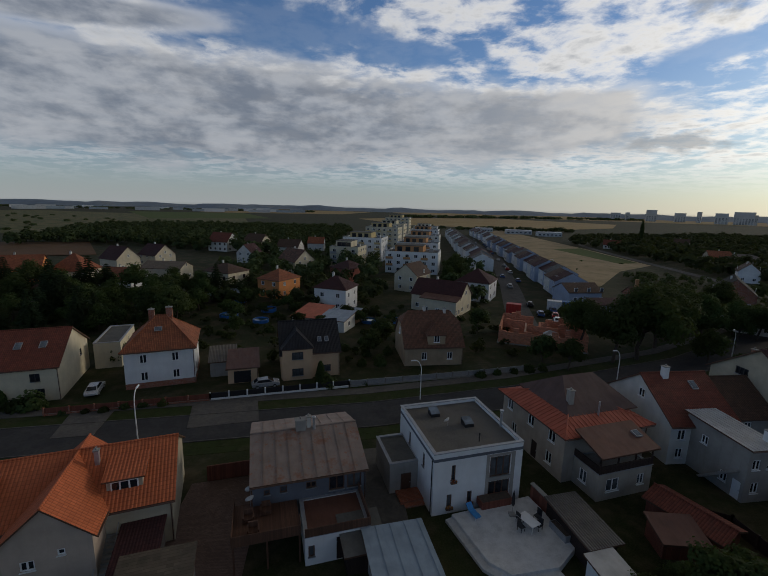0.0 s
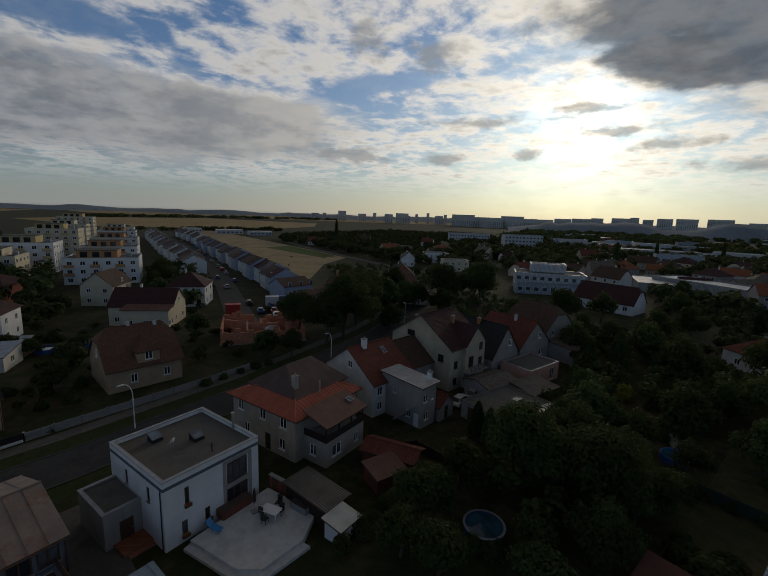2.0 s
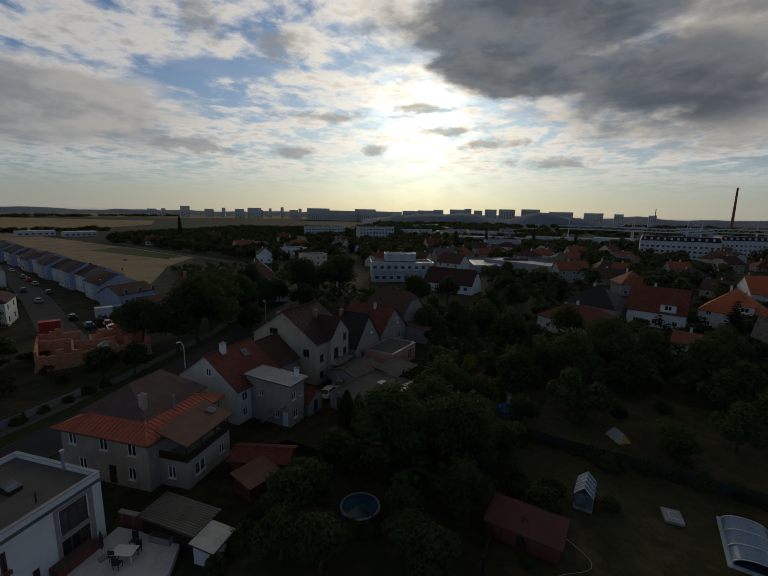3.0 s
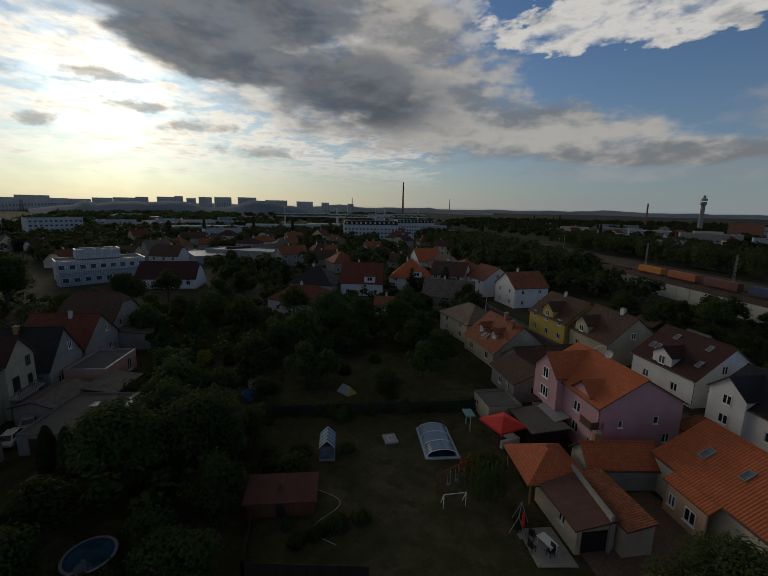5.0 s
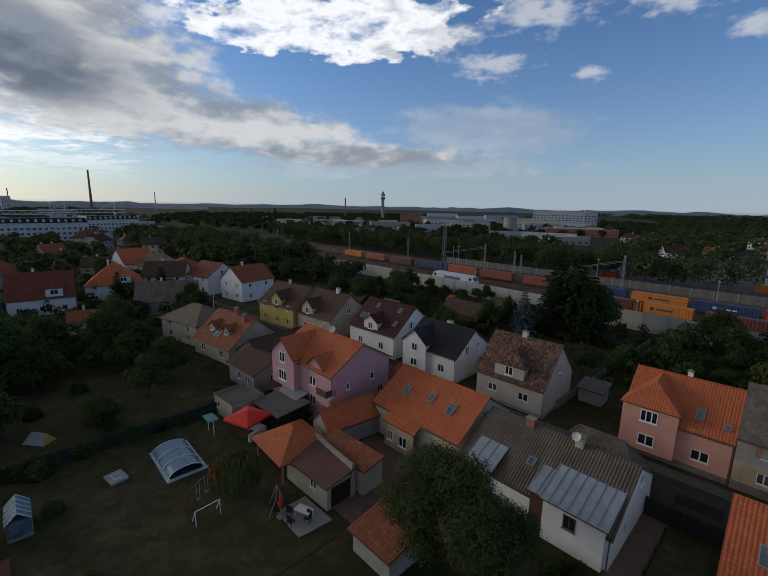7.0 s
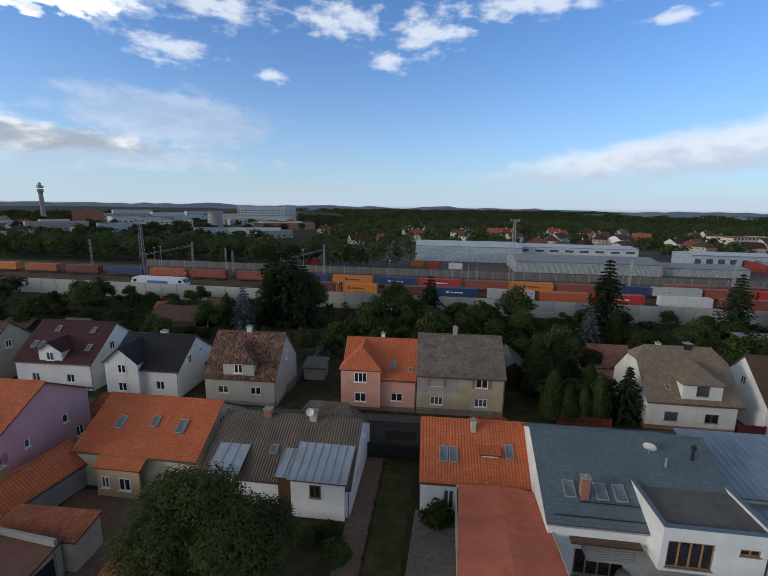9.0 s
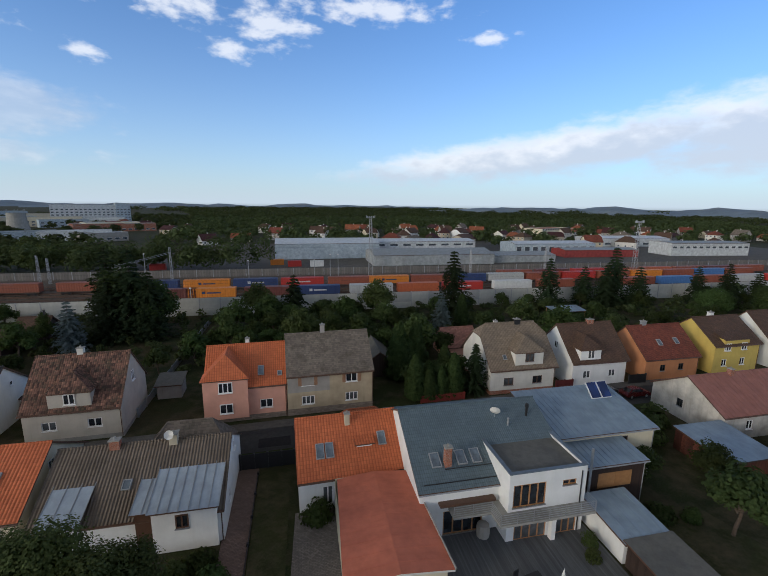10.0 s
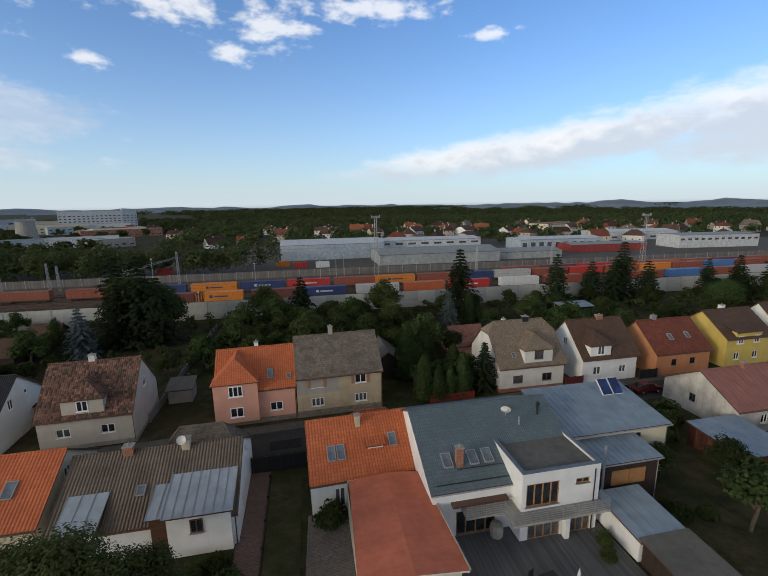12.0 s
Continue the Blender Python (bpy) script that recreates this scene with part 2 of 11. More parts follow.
def plain(name, c, rough=0.6, metal=0.0, var=0.15, scale=3.0, spec=0.5):
    n = Nodes(name)
    base = n.mix(n.mapr(n.noise(scale, 5), 0.3, 0.7), tint(c, 1 + var), tint(c, 1 - var))
    base = n.mix(n.mapr(n.noise(scale * 9, 3), 0.5, 0.75, 0, 0.35), base, tint(c, 1 - 1.6 * var))
    n.bump(n.noise(scale * 14, 3), 0.12, 0.01)
    return n.done(base, n.mapr(n.noise(scale * 3), 0.3, 0.7, max(0.03, rough - 0.08), min(1, rough + 0.08)), metal, spec)


def tiles(name, c, c2=None, moss=0.0, tw=0.24, th=0.36, rough=0.75, wave=1.0):
    """Roof tiles in courses, by the roof's own metres along the eave and up the slope."""
    c2 = c2 or tint(c, 0.72)
    n = Nodes(name)
    u, v, _ = n.split(n.co.outputs["UV"])
    row = n.math("FLOOR", n.math("DIVIDE", v, th))
    fv = n.math("FRACT", n.math("DIVIDE", v, th))
    uu = n.math("DIVIDE", u, tw)
    col = n.math("FLOOR", uu)
    cell = n.white(n.join(col, row))
    base = n.mix(cell, tint(c, 1.12), c2)
    base = n.mix(n.mapr(n.noise(0.45, 5), 0.4, 0.68, 0, 0.7), base, tint(c2, 0.92))
    if moss > 0.65:
        base = n.mix(n.mapr(n.white(n.join(row, col, 3.0)), 0.66, 0.70, 0, 0.85), base, tint(c2, 0.42))
        base = n.mix(n.mapr(n.white(n.join(col, row, 7.0)), 0.88, 0.90, 0, 0.5), base, tint(c, 1.7))
    # shade of the tile relief is put into the colour: course edges, then valleys
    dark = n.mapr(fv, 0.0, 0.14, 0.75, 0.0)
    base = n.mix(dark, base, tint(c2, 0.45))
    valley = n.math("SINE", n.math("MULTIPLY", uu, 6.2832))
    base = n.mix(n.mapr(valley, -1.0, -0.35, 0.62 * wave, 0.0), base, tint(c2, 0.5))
    if moss:
        mo = n.noise(0.9, 6, 0.7)
        base = n.mix(n.mapr(mo, 0.50, 0.66, 0, moss), base, (0.05, 0.055, 0.035))
        base = n.mix(n.mapr(n.noise(3.3, 6, 0.7), 0.60, 0.72, 0, moss * 0.7), base, (0.30, 0.29, 0.22))
    h = n.math("ADD", n.math("MULTIPLY", n.math("SUBTRACT", 1.0, fv), 0.6), n.math("MULTIPLY", valley, 0.4 * wave))
    n.bump(h, 0.8, 0.04)
    return n.done(base, rough, 0, 0.2)


def sheet(name, c, rough=0.4, metal=0.7, rust=0.0, rustc=(0.22, 0.08, 0.03)):
    n = Nodes(name)
    base = n.mix(n.mapr(n.noise(0.7, 5), 0.35, 0.7), tint(c, 1.1), tint(c, 0.8))
    stain = n.noise(1.0, 5, 0.65, n.scaled(n.co.outputs["UV"], 1.6, 0.35, 1.0))
    base = n.mix(n.mapr(stain, 0.5, 0.75, 0, 0.35), base, tint(c, 0.6))
    if rust:
        base = n.mix(n.mapr(n.noise(0.55, 8, 0.72), 0.54, 0.66, 0, rust), base, rustc)
        base = n.mix(n.mapr(n.noise(2.4, 6, 0.7), 0.58, 0.66, 0, rust), base, tint(rustc, 1.3))
    n.bump(n.noise(1.3, 3), 0.15, 0.03)
    return n.done(base, n.mapr(stain, 0.3, 0.7, rough, min(1, rough + 0.25)), metal)


def corrugated(name, c, pitch=0.18, rough=0.85, axis=0, lap=1.1):
    n = Nodes(name)
    s = n.split(n.co.outputs["UV"])
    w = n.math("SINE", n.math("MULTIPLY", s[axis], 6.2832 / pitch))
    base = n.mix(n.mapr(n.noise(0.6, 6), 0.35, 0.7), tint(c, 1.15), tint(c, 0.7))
    # valleys darkened in the colour, as shade between the ribs
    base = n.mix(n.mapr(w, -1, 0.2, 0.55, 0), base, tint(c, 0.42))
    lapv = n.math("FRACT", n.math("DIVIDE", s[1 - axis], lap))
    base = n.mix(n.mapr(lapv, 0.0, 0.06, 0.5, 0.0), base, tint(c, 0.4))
    base = n.mix(n.mapr(n.noise(2.2, 6, 0.7), 0.56, 0.7, 0, 0.5), base, (0.09, 0.085, 0.06))
    n.bump(w, 0.7, 0.05)
    return n.done(base, rough, 0, 0.3)


def bricks(name, c, mortar, bw=0.25, bh=0.075, uv=False):
    n = Nodes(name)
    b = n.t.nodes.new("ShaderNodeTexBrick")
    b.inputs["Scale"].default_value = 1.0
    b.inputs["Brick Width"].default_value, b.inputs["Row Height"].default_value, b.inputs["Mortar Size"].default_value = bw, bh, 0.008
    x, y, z = n.split(n.co.outputs["Object"])
    n.put(b.inputs["Vector"], n.co.outputs["UV"] if uv else n.join(n.math("ADD", x, y), z))
    n.put(b.inputs["Color1"], tint(c, 1.15))
    n.put(b.inputs["Color2"], tint(c, 0.7))
    n.put(b.inputs["Mortar"], mortar)
    base = n.mix(n.mapr(n.noise(0.7, 5), 0.4, 0.7, 0, 0.5), b.outputs["Color"], tint(c, 0.7))
    n.bump(b.outputs["Fac"], -0.4, 0.02)
    return n.done(base, 0.9, 0, 0.2)


def paving(name, c, w=0.2, h=0.2):
    n = Nodes(name)
    b = n.t.nodes.new("ShaderNodeTexBrick")
    b.inputs["Scale"].default_value = 1.0
    b.inputs["Brick Width"].default_value, b.inputs["Row Height"].default_value, b.inputs["Mortar Size"].default_value = w, h, 0.012
    n.put(b.inputs["Vector"], n.co.outputs["Object"])
    n.put(b.inputs["Color1"], tint(c, 1.2))
    n.put(b.inputs["Color2"], tint(c, 0.75))
    n.put(b.inputs["Mortar"], tint(c, 0.45))
    base = n.mix(n.mapr(n.noise(0.5, 6), 0.4, 0.7, 0, 0.6), b.outputs["Color"], tint(c, 0.6))
    n.bump(b.outputs["Fac"], -0.4, 0.02)
    return n.done(base, 0.9, 0, 0.3)


def boards(name, c, w=0.14, axis=0, rough=0.7):
    n = Nodes(name)
    s = n.split(n.co.outputs["Object"])
    q = n.math("DIVIDE", s[axis], w)
    cell = n.white(n.join(n.math("FLOOR", q), 0.0))
    f = n.math("FRACT", q)
    base = n.mix(cell, tint(c, 1.2), tint(c, 0.72))
    grain = n.noise(1.0, 5, 0.6, n.scaled(n.co.outputs["Object"], *[(14.0 if i == axis else 0.8) for i in range(3)]))
    base = n.mix(n.mapr(grain, 0.4, 0.7, 0, 0.5), base, tint(c, 0.6))
    base = n.mix(n.mapr(f, 0.0, 0.10, 0.8, 0.0), base, tint(c, 0.25))
    n.bump(n.mapr(f, 0.0, 0.12), 0.5, 0.01)
    return n.done(base, rough, 0, 0.35)


def leafy(name, c, c2, spread=0.35):
    """Leaves: each clump its own green, each tree a little apart from the next."""
    n = Nodes(name)
    base = n.mix(n.island(), c, c2)
    base = n.mix(n.mapr(n.noise(0.16, 3), 0.35, 0.65, 0.0, 0.55), base, tint((c[0] * 1.25, c[1], c[2] * 0.9), 0.62))
    hue = n.t.nodes.new("ShaderNodeHueSaturation")
    n.put(hue.inputs["Hue"], n.mapr(n.random(), 0, 1, 0.485, 0.52))
    n.put(hue.inputs["Value"], n.mapr(n.random(), 0, 1, 1 - spread, 1 + spread))
    n.put(hue.inputs["Saturation"], 0.95)
    n.put(hue.inputs["Color"], base)
    m = n.done(hue.outputs[0], 0.8, 0, 0.1)
    tr = n.t.nodes.new("ShaderNodeBsdfTranslucent")
    n.put(tr.inputs["Color"], n.mix(0.5, hue.outputs[0], (0.16, 0.2, 0.03)))
    ms = n.t.nodes.new("ShaderNodeMixShader")
    ms.inputs[0].default_value = 0.25
    n.t.links.new(n.bsdf.outputs[0], ms.inputs[1])
    n.t.links.new(tr.outputs[0], ms.inputs[2])
    n.t.links.new(ms.outputs[0], n.t.nodes["Material Output"].inputs[0])
    return m


def ground_mat(name, stops, scale=0.05, fine=1.3, bump=0.4):
    """Mixed ground: colours laid over one another by noise at several sizes."""
    n = Nodes(name)
    base = stops[0]
    for i, c in enumerate(stops[1:]):
        base = n.mix(n.mapr(n.noise(scale * (1.0 + 1.7 * i), 8, 0.65), 0.47, 0.60), base, c)
    base = n.mix(n.mapr(n.noise(fine, 6, 0.7), 0.4, 0.72, 0, 0.6), base, tint(stops[0], 0.55))
    base = n.mix(n.mapr(n.noise(fine * 7, 4, 0.7), 0.45, 0.75, 0, 0.5), base, tint(stops[-1], 1.25))
    n.bump(n.noise(fine * 5, 6, 0.75), bump, 0.08)
    return n.done(base, 0.95, 0, 0.15)


def glassy(name, c, rough=0.05, spec=0.6):
    n = Nodes(name)
    base = n.mix(n.mapr(n.noise(0.7, 3), 0.4, 0.65), c, tint(c, 2.2))
    return n.done(base, rough, 0, spec)


WHITE = plaster("white_render", (0.74, 0.74, 0.72), 0.18)
WHITE2 = plaster("off_white_render", (0.66, 0.64, 0.58), 0.25)
CREAM = plaster("cream_render", (0.62, 0.55, 0.40), 0.25)
BEIGE = plaster("beige_render", (0.48, 0.42, 0.31), 0.35)
GREYP = plaster("grey_render", (0.35, 0.325, 0.29), 0.4)
DGREY = plaster("dark_grey_render", (0.13, 0.14, 0.16), 0.3)
PEACH = plaster("peach_render", (0.62, 0.42, 0.26), 0.2)
PINK = plaster("salmon_render", (0.66, 0.34, 0.25), 0.2)
MAUVE = plaster("mauve_pink_render", (0.54, 0.31, 0.33), 0.2)
YELLOW = plaster("yellow_render", (0.58, 0.43, 0.12), 0.25)
ORANGEP = plaster("orange_render", (0.52, 0.23, 0.11), 0.25)
ORANGEB = plaster("bright_orange_render", (0.66, 0.26, 0.09), 0.2)
REDP = plaster("dull_red_render", (0.34, 0.12, 0.09), 0.25)
STAINED = plaster("stained_white_render", (0.56, 0.53, 0.47), 0.75)
BLUEP = plaster("pale_blue_render", (0.36, 0.42, 0.52), 0.2)
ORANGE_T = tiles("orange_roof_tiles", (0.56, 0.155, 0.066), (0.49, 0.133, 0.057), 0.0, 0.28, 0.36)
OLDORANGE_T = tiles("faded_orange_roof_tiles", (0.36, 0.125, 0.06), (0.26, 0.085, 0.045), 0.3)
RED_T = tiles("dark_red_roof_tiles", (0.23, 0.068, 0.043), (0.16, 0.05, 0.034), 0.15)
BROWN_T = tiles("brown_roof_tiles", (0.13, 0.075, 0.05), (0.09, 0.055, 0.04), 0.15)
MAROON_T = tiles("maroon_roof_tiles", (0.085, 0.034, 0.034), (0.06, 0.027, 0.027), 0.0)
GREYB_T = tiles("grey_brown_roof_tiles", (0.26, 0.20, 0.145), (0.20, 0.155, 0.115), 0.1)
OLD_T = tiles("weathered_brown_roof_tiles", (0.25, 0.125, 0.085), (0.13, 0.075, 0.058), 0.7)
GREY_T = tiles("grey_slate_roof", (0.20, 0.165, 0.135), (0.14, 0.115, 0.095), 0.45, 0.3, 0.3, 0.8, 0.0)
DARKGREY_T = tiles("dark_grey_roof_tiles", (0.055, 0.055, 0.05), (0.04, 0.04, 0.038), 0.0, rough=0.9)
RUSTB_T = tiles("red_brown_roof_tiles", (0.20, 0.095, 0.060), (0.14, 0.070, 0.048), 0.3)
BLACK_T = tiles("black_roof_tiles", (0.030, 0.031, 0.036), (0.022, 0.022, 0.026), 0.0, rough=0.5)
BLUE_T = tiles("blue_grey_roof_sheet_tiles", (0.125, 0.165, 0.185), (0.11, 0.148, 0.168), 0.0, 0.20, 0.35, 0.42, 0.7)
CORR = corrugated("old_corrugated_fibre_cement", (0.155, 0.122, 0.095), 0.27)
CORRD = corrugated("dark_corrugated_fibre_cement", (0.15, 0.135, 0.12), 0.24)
RUST = sheet("rusty_pink_sheet_roof", (0.29, 0.225, 0.19), 0.55, 0.25, 0.75, (0.26, 0.10, 0.05))
REDSHEET = sheet("red_painted_sheet_roof", (0.46, 0.11, 0.06), 0.5, 0.1, 0.15, (0.30, 0.10, 0.05))
REDFELT = sheet("red_bitumen_roof", (0.52, 0.15, 0.085), 0.85, 0.0, 0.1, (0.30, 0.10, 0.06))
BROWNSHEET = sheet("brown_sheet_roof", (0.14, 0.06, 0.04), 0.5, 0.2, 0.2)
ZINC = sheet("zinc_sheet_roof", (0.33, 0.39, 0.45), 0.55, 0.15, 0.06)
BLUEZINC = sheet("blue_grey_zinc_roof", (0.25, 0.32, 0.38), 0.5, 0.2)
TINW = sheet("light_galvanised_sheet", (0.46, 0.46, 0.44), 0.5, 0.3, 0.2, (0.35, 0.25, 0.15))
FELT = ground_mat("grey_roofing_felt", [(0.15, 0.145, 0.13), (0.12, 0.118, 0.108)], 0.4, 2.0, 0.2)
GRAVELROOF = ground_mat("gravel_flat_roof", [(0.15, 0.14, 0.125), (0.115, 0.108, 0.098)], 0.3, 6.0, 0.5)
ASPHALT = ground_mat("asphalt", [(0.060, 0.060, 0.060), (0.075, 0.073, 0.070), (0.050, 0.050, 0.052)], 0.12, 2.0, 0.2)
OLDASPHALT = ground_mat("worn_asphalt", [(0.115, 0.108, 0.10), (0.085, 0.082, 0.078), (0.14, 0.13, 0.115)], 0.2, 2.0, 0.2)
CONCRETE = ground_mat("concrete", [(0.34, 0.33, 0.30), (0.27, 0.26, 0.24)], 0.3, 2.0, 0.2)
PAVERS = paving("grey_paving_blocks", (0.20, 0.175, 0.155), 0.24, 0.14)
REDPAVERS = paving("brown_paving_blocks", (0.20, 0.135, 0.11), 0.24, 0.14)
SLABS = ground_mat("white_terrace_slabs", [(0.62, 0.62, 0.60), (0.56, 0.56, 0.54)], 0.3, 1.2, 0.1)
BRICK = bricks("red_brick", (0.34, 0.11, 0.06), (0.35, 0.32, 0.28))
BLOCK = bricks("new_orange_hollow_blocks", (0.62, 0.25, 0.14), (0.45, 0.30, 0.22), 0.5, 0.25)
STONE = bricks("rubble_stone_plinth", (0.25, 0.20, 0.16), (0.12, 0.11, 0.10), 0.4, 0.2)
WOOD = boards("brown_boards", (0.115, 0.056, 0.034))
REDWOOD = boards("red_brown_boards", (0.20, 0.065, 0.04))
DARKWOOD = boards("dark_boards", (0.045, 0.028, 0.022))
DECK = boards("weathered_grey_deck_boards", (0.115, 0.12, 0.125), 0.16)
OAK = plain("oiled_timber", (0.36, 0.18, 0.075), 0.5)
PVC = plain("white_window_frame", (0.78, 0.78, 0.76), 0.4, 0, 0.04)
BROWNF = plain("brown_window_frame", (0.10, 0.05, 0.03), 0.5)
BLACKM = plain("black_painted_metal", (0.02, 0.02, 0.022), 0.45)
GREYM = plain("grey_painted_metal", (0.30, 0.31, 0.32), 0.45, 0.2)
GALV = plain("galvanised_steel", (0.45, 0.46, 0.47), 0.45, 0.7)
GLASS = glassy("dark_window_glass", (0.014, 0.017, 0.021))
GLASSC = glassy("window_glass_with_curtain", (0.06, 0.065, 0.07), 0.08)
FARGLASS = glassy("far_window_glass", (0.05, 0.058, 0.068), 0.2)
# pale blue base: the bright sky's reflection is put into the colour
SKYGLASS = glassy("roof_window_glass_sky_tint", (0.085, 0.11, 0.135), 0.03, 1.0)
POLY = plain("clear_polycarbonate", (0.13, 0.23, 0.33), 0.28, 0, 0.12)
WATER = glassy("pool_water", (0.012, 0.05, 0.085), 0.04)
BLUEPL = plain("blue_plastic", (0.02, 0.14, 0.42), 0.4)
REDPL = plain("red_canvas", (0.75, 0.035, 0.025), 0.7)
CANVAS = plain("pale_canvas", (0.62, 0.60, 0.56), 0.8)
BARK = plain("bark", (0.085, 0.062, 0.045), 0.95, 0, 0.35, 6.0)
LEAF = [leafy("deciduous_leaves", (0.029, 0.052, 0.014), (0.066, 0.098, 0.029)),
        leafy("fruit_tree_leaves", (0.028, 0.046, 0.014), (0.058, 0.078, 0.025)),
        leafy("walnut_leaves", (0.040, 0.064, 0.017), (0.088, 0.118, 0.040), 0.2)]
NEEDLE = leafy("spruce_needles", (0.016, 0.032, 0.015), (0.038, 0.058, 0.026))
BLUENEEDLE = leafy("blue_spruce_needles", (0.085, 0.125, 0.13), (0.155, 0.20, 0.205), 0.2)
THUJA = leafy("thuja_leaves", (0.022, 0.044, 0.012), (0.048, 0.076, 0.020))
YELLOWLEAF = leafy("yellow_shrub_leaves", (0.18, 0.19, 0.02), (0.27, 0.25, 0.03))
WOODS = leafy("far_wood_leaves", (0.040, 0.062, 0.024), (0.092, 0.120, 0.046))
TYRE = plain("tyre_rubber", (0.02, 0.02, 0.02), 0.8)

# ---------------------------------------------------------------- building blocks
rng = random.Random(7)
CACHE = {}


class Shape:
    """Collects vertices and faces with a material slot and a uv (metres) per corner."""

    def __init__(self):
        self.v, self.f, self.mi, self.uv = [], [], [], []

    def face(self, pts, mi=0, uv=None):
        k = len(self.v)
        pts = [Vector(p) for p in pts]
        self.v += [tuple(p) for p in pts]
        self.f.append(list(range(k, k + len(pts))))
        self.mi.append(mi)
        if uv is None:
            n = Vector((0, 0, 0))
            for i in range(len(pts)):
                n += pts[i - 1].cross(pts[i])
            n = n.normalized() if n.length > 1e-9 else Vector((0, 0, 1))
            h = Vector((0, 0, 1)).cross(n)
            h = h.normalized() if h.length > 0.02 else Vector((1, 0, 0))
            s = n.cross(h)
            uv = [(p.dot(h), p.dot(s)) for p in pts]
        self.uv += uv
        return self

    def box(self, x0, y0, z0, x1, y1, z1, mi=0, m=None):
        c = [Vector((x, y, z)) for z in (z0, z1) for y in (y0, y1) for x in (x0, x1)]
        if m is not None:
            c = [m @ p for p in c]
        for q in ((0, 2, 3, 1), (4, 5, 7, 6), (0, 1, 5, 4), (2, 6, 7, 3), (0, 4, 6, 2), (1, 3, 7, 5)):
            self.face([c[i] for i in q], mi)
        return self

    def beam(self, a, b, w=0.05, h=None, mi=0):
        """A straight bar from a to b."""
        a, b = Vector(a), Vector(b)
        d = b - a
        q = d.to_track_quat("Z", "Y").to_matrix().to_4x4()
        h = h or w
        return self.box(-w / 2, -h / 2, 0, w / 2, h / 2, d.length, mi, Matrix.Translation(a) @ q)

    def tube(self, a, b, r0, r1=None, n=8, mi=0, caps=True):
        a, b = Vector(a), Vector(b)
        r1 = r0 if r1 is None else r1
        q = (b - a).to_track_quat("Z", "Y").to_matrix()
        ra = [a + q @ Vector((r0 * math.cos(6.2832 * i / n), r0 * math.sin(6.2832 * i / n), 0)) for i in range(n)]
        rb = [b + q @ Vector((r1 * math.cos(6.2832 * i / n), r1 * math.sin(6.2832 * i / n), 0)) for i in range(n)]
        for i in range(n):
            j = (i + 1) % n
            self.face([ra[i], ra[j], rb[j], rb[i]], mi)
        if caps:
            self.face(rb, mi)
            self.face(ra[::-1], mi)
        return self

    def prism(self, ring, z0, z1, mi=0, top=None):
        """An upright prism over a ring of (x, y)."""
        n = len(ring)
        for i in range(n):
            j = (i + 1) % n
            self.face([(*ring[i], z0), (*ring[j], z0), (*ring[j], z1), (*ring[i], z1)], mi)
        self.face([(*p, z1) for p in ring], mi if top is None else top)
        self.face([(*p, z0) for p in reversed(ring)], mi)
        return self

    def lathe(self, prof, n=16, mi=0, cx=0.0, cy=0.0):
        """A turned form from (radius, height) pairs."""
        for (r0, z0), (r1, z1) in zip(prof, prof[1:]):
            for i in range(n):
                a, b = 6.2832 * i / n, 6.2832 * (i + 1) / n
                p = [(cx + r * math.cos(t), cy + r * math.sin(t), z) for r, t, z in ((r0, a, z0), (r0, b, z0), (r1, b, z1), (r1, a, z1))]
                if r0 < 1e-4:
                    p = [p[0], p[2], p[3]]
                elif r1 < 1e-4:
                    p = p[:3]
                self.face(p, mi)
        return self

    def panel(self, o, u, w, h, holes=(), depth=0.14, mi=0):
        """An upright wall face from o along u, with openings (u0, z0, u1, z1) that go in by depth."""
        o, u = Vector(o), Vector(u).normalized()
        n = u.cross(Vector((0, 0, 1)))
        us = sorted({0.0, w, *[q for hh in holes for q in (hh[0], hh[2]) if 0 < q < w]})
        zs = sorted({0.0, h, *[q for hh in holes for q in (hh[1], hh[3]) if 0 < q < h]})
        P = lambda a, z, d=0.0: o + u * a + Vector((0, 0, z)) - n * d
        for a, b in zip(us, us[1:]):
            for c, d in zip(zs, zs[1:]):
                mu, mz = (a + b) / 2, (c + d) / 2
                if any(hh[0] < mu < hh[2] and hh[1] < mz < hh[3] for hh in holes):
                    continue
                self.face([P(a, c), P(b, c), P(b, d), P(a, d)], mi)
        for a, c, b, d in holes:
            for q in (((a, c), (b, c)), ((b, c), (b, d)), ((b, d), (a, d)), ((a, d), (a, c))):
                (p0, z0), (p1, z1) = q
                self.face([P(p1, z1), P(p0, z0), P(p0, z0, depth), P(p1, z1, depth)], mi)
        return self

    def mesh(self, name, mats, smooth=False, weld=True):
        me = bpy.data.meshes.new(name)
        if weld:
            seen, idx, vs = {}, [], []
            for p in self.v:
                k = (round(p[0], 3), round(p[1], 3), round(p[2], 3))
                if k not in seen:
                    seen[k] = len(vs)
                    vs.append(p)
                idx.append(seen[k])
            fs = [[idx[i] for i in f] for f in self.f]
            if any(len(set(f)) < len(f) for f in fs):
                vs, fs = self.v, self.f
        else:
            vs, fs = self.v, self.f
        me.from_pydata(vs, [], fs)
        for mt in mats if isinstance(mats, (list, tuple)) else [mats]:
            me.materials.append(mt)
        me.polygons.foreach_set("material_index", self.mi)
        lay = me.uv_layers.new(name="UVMap")
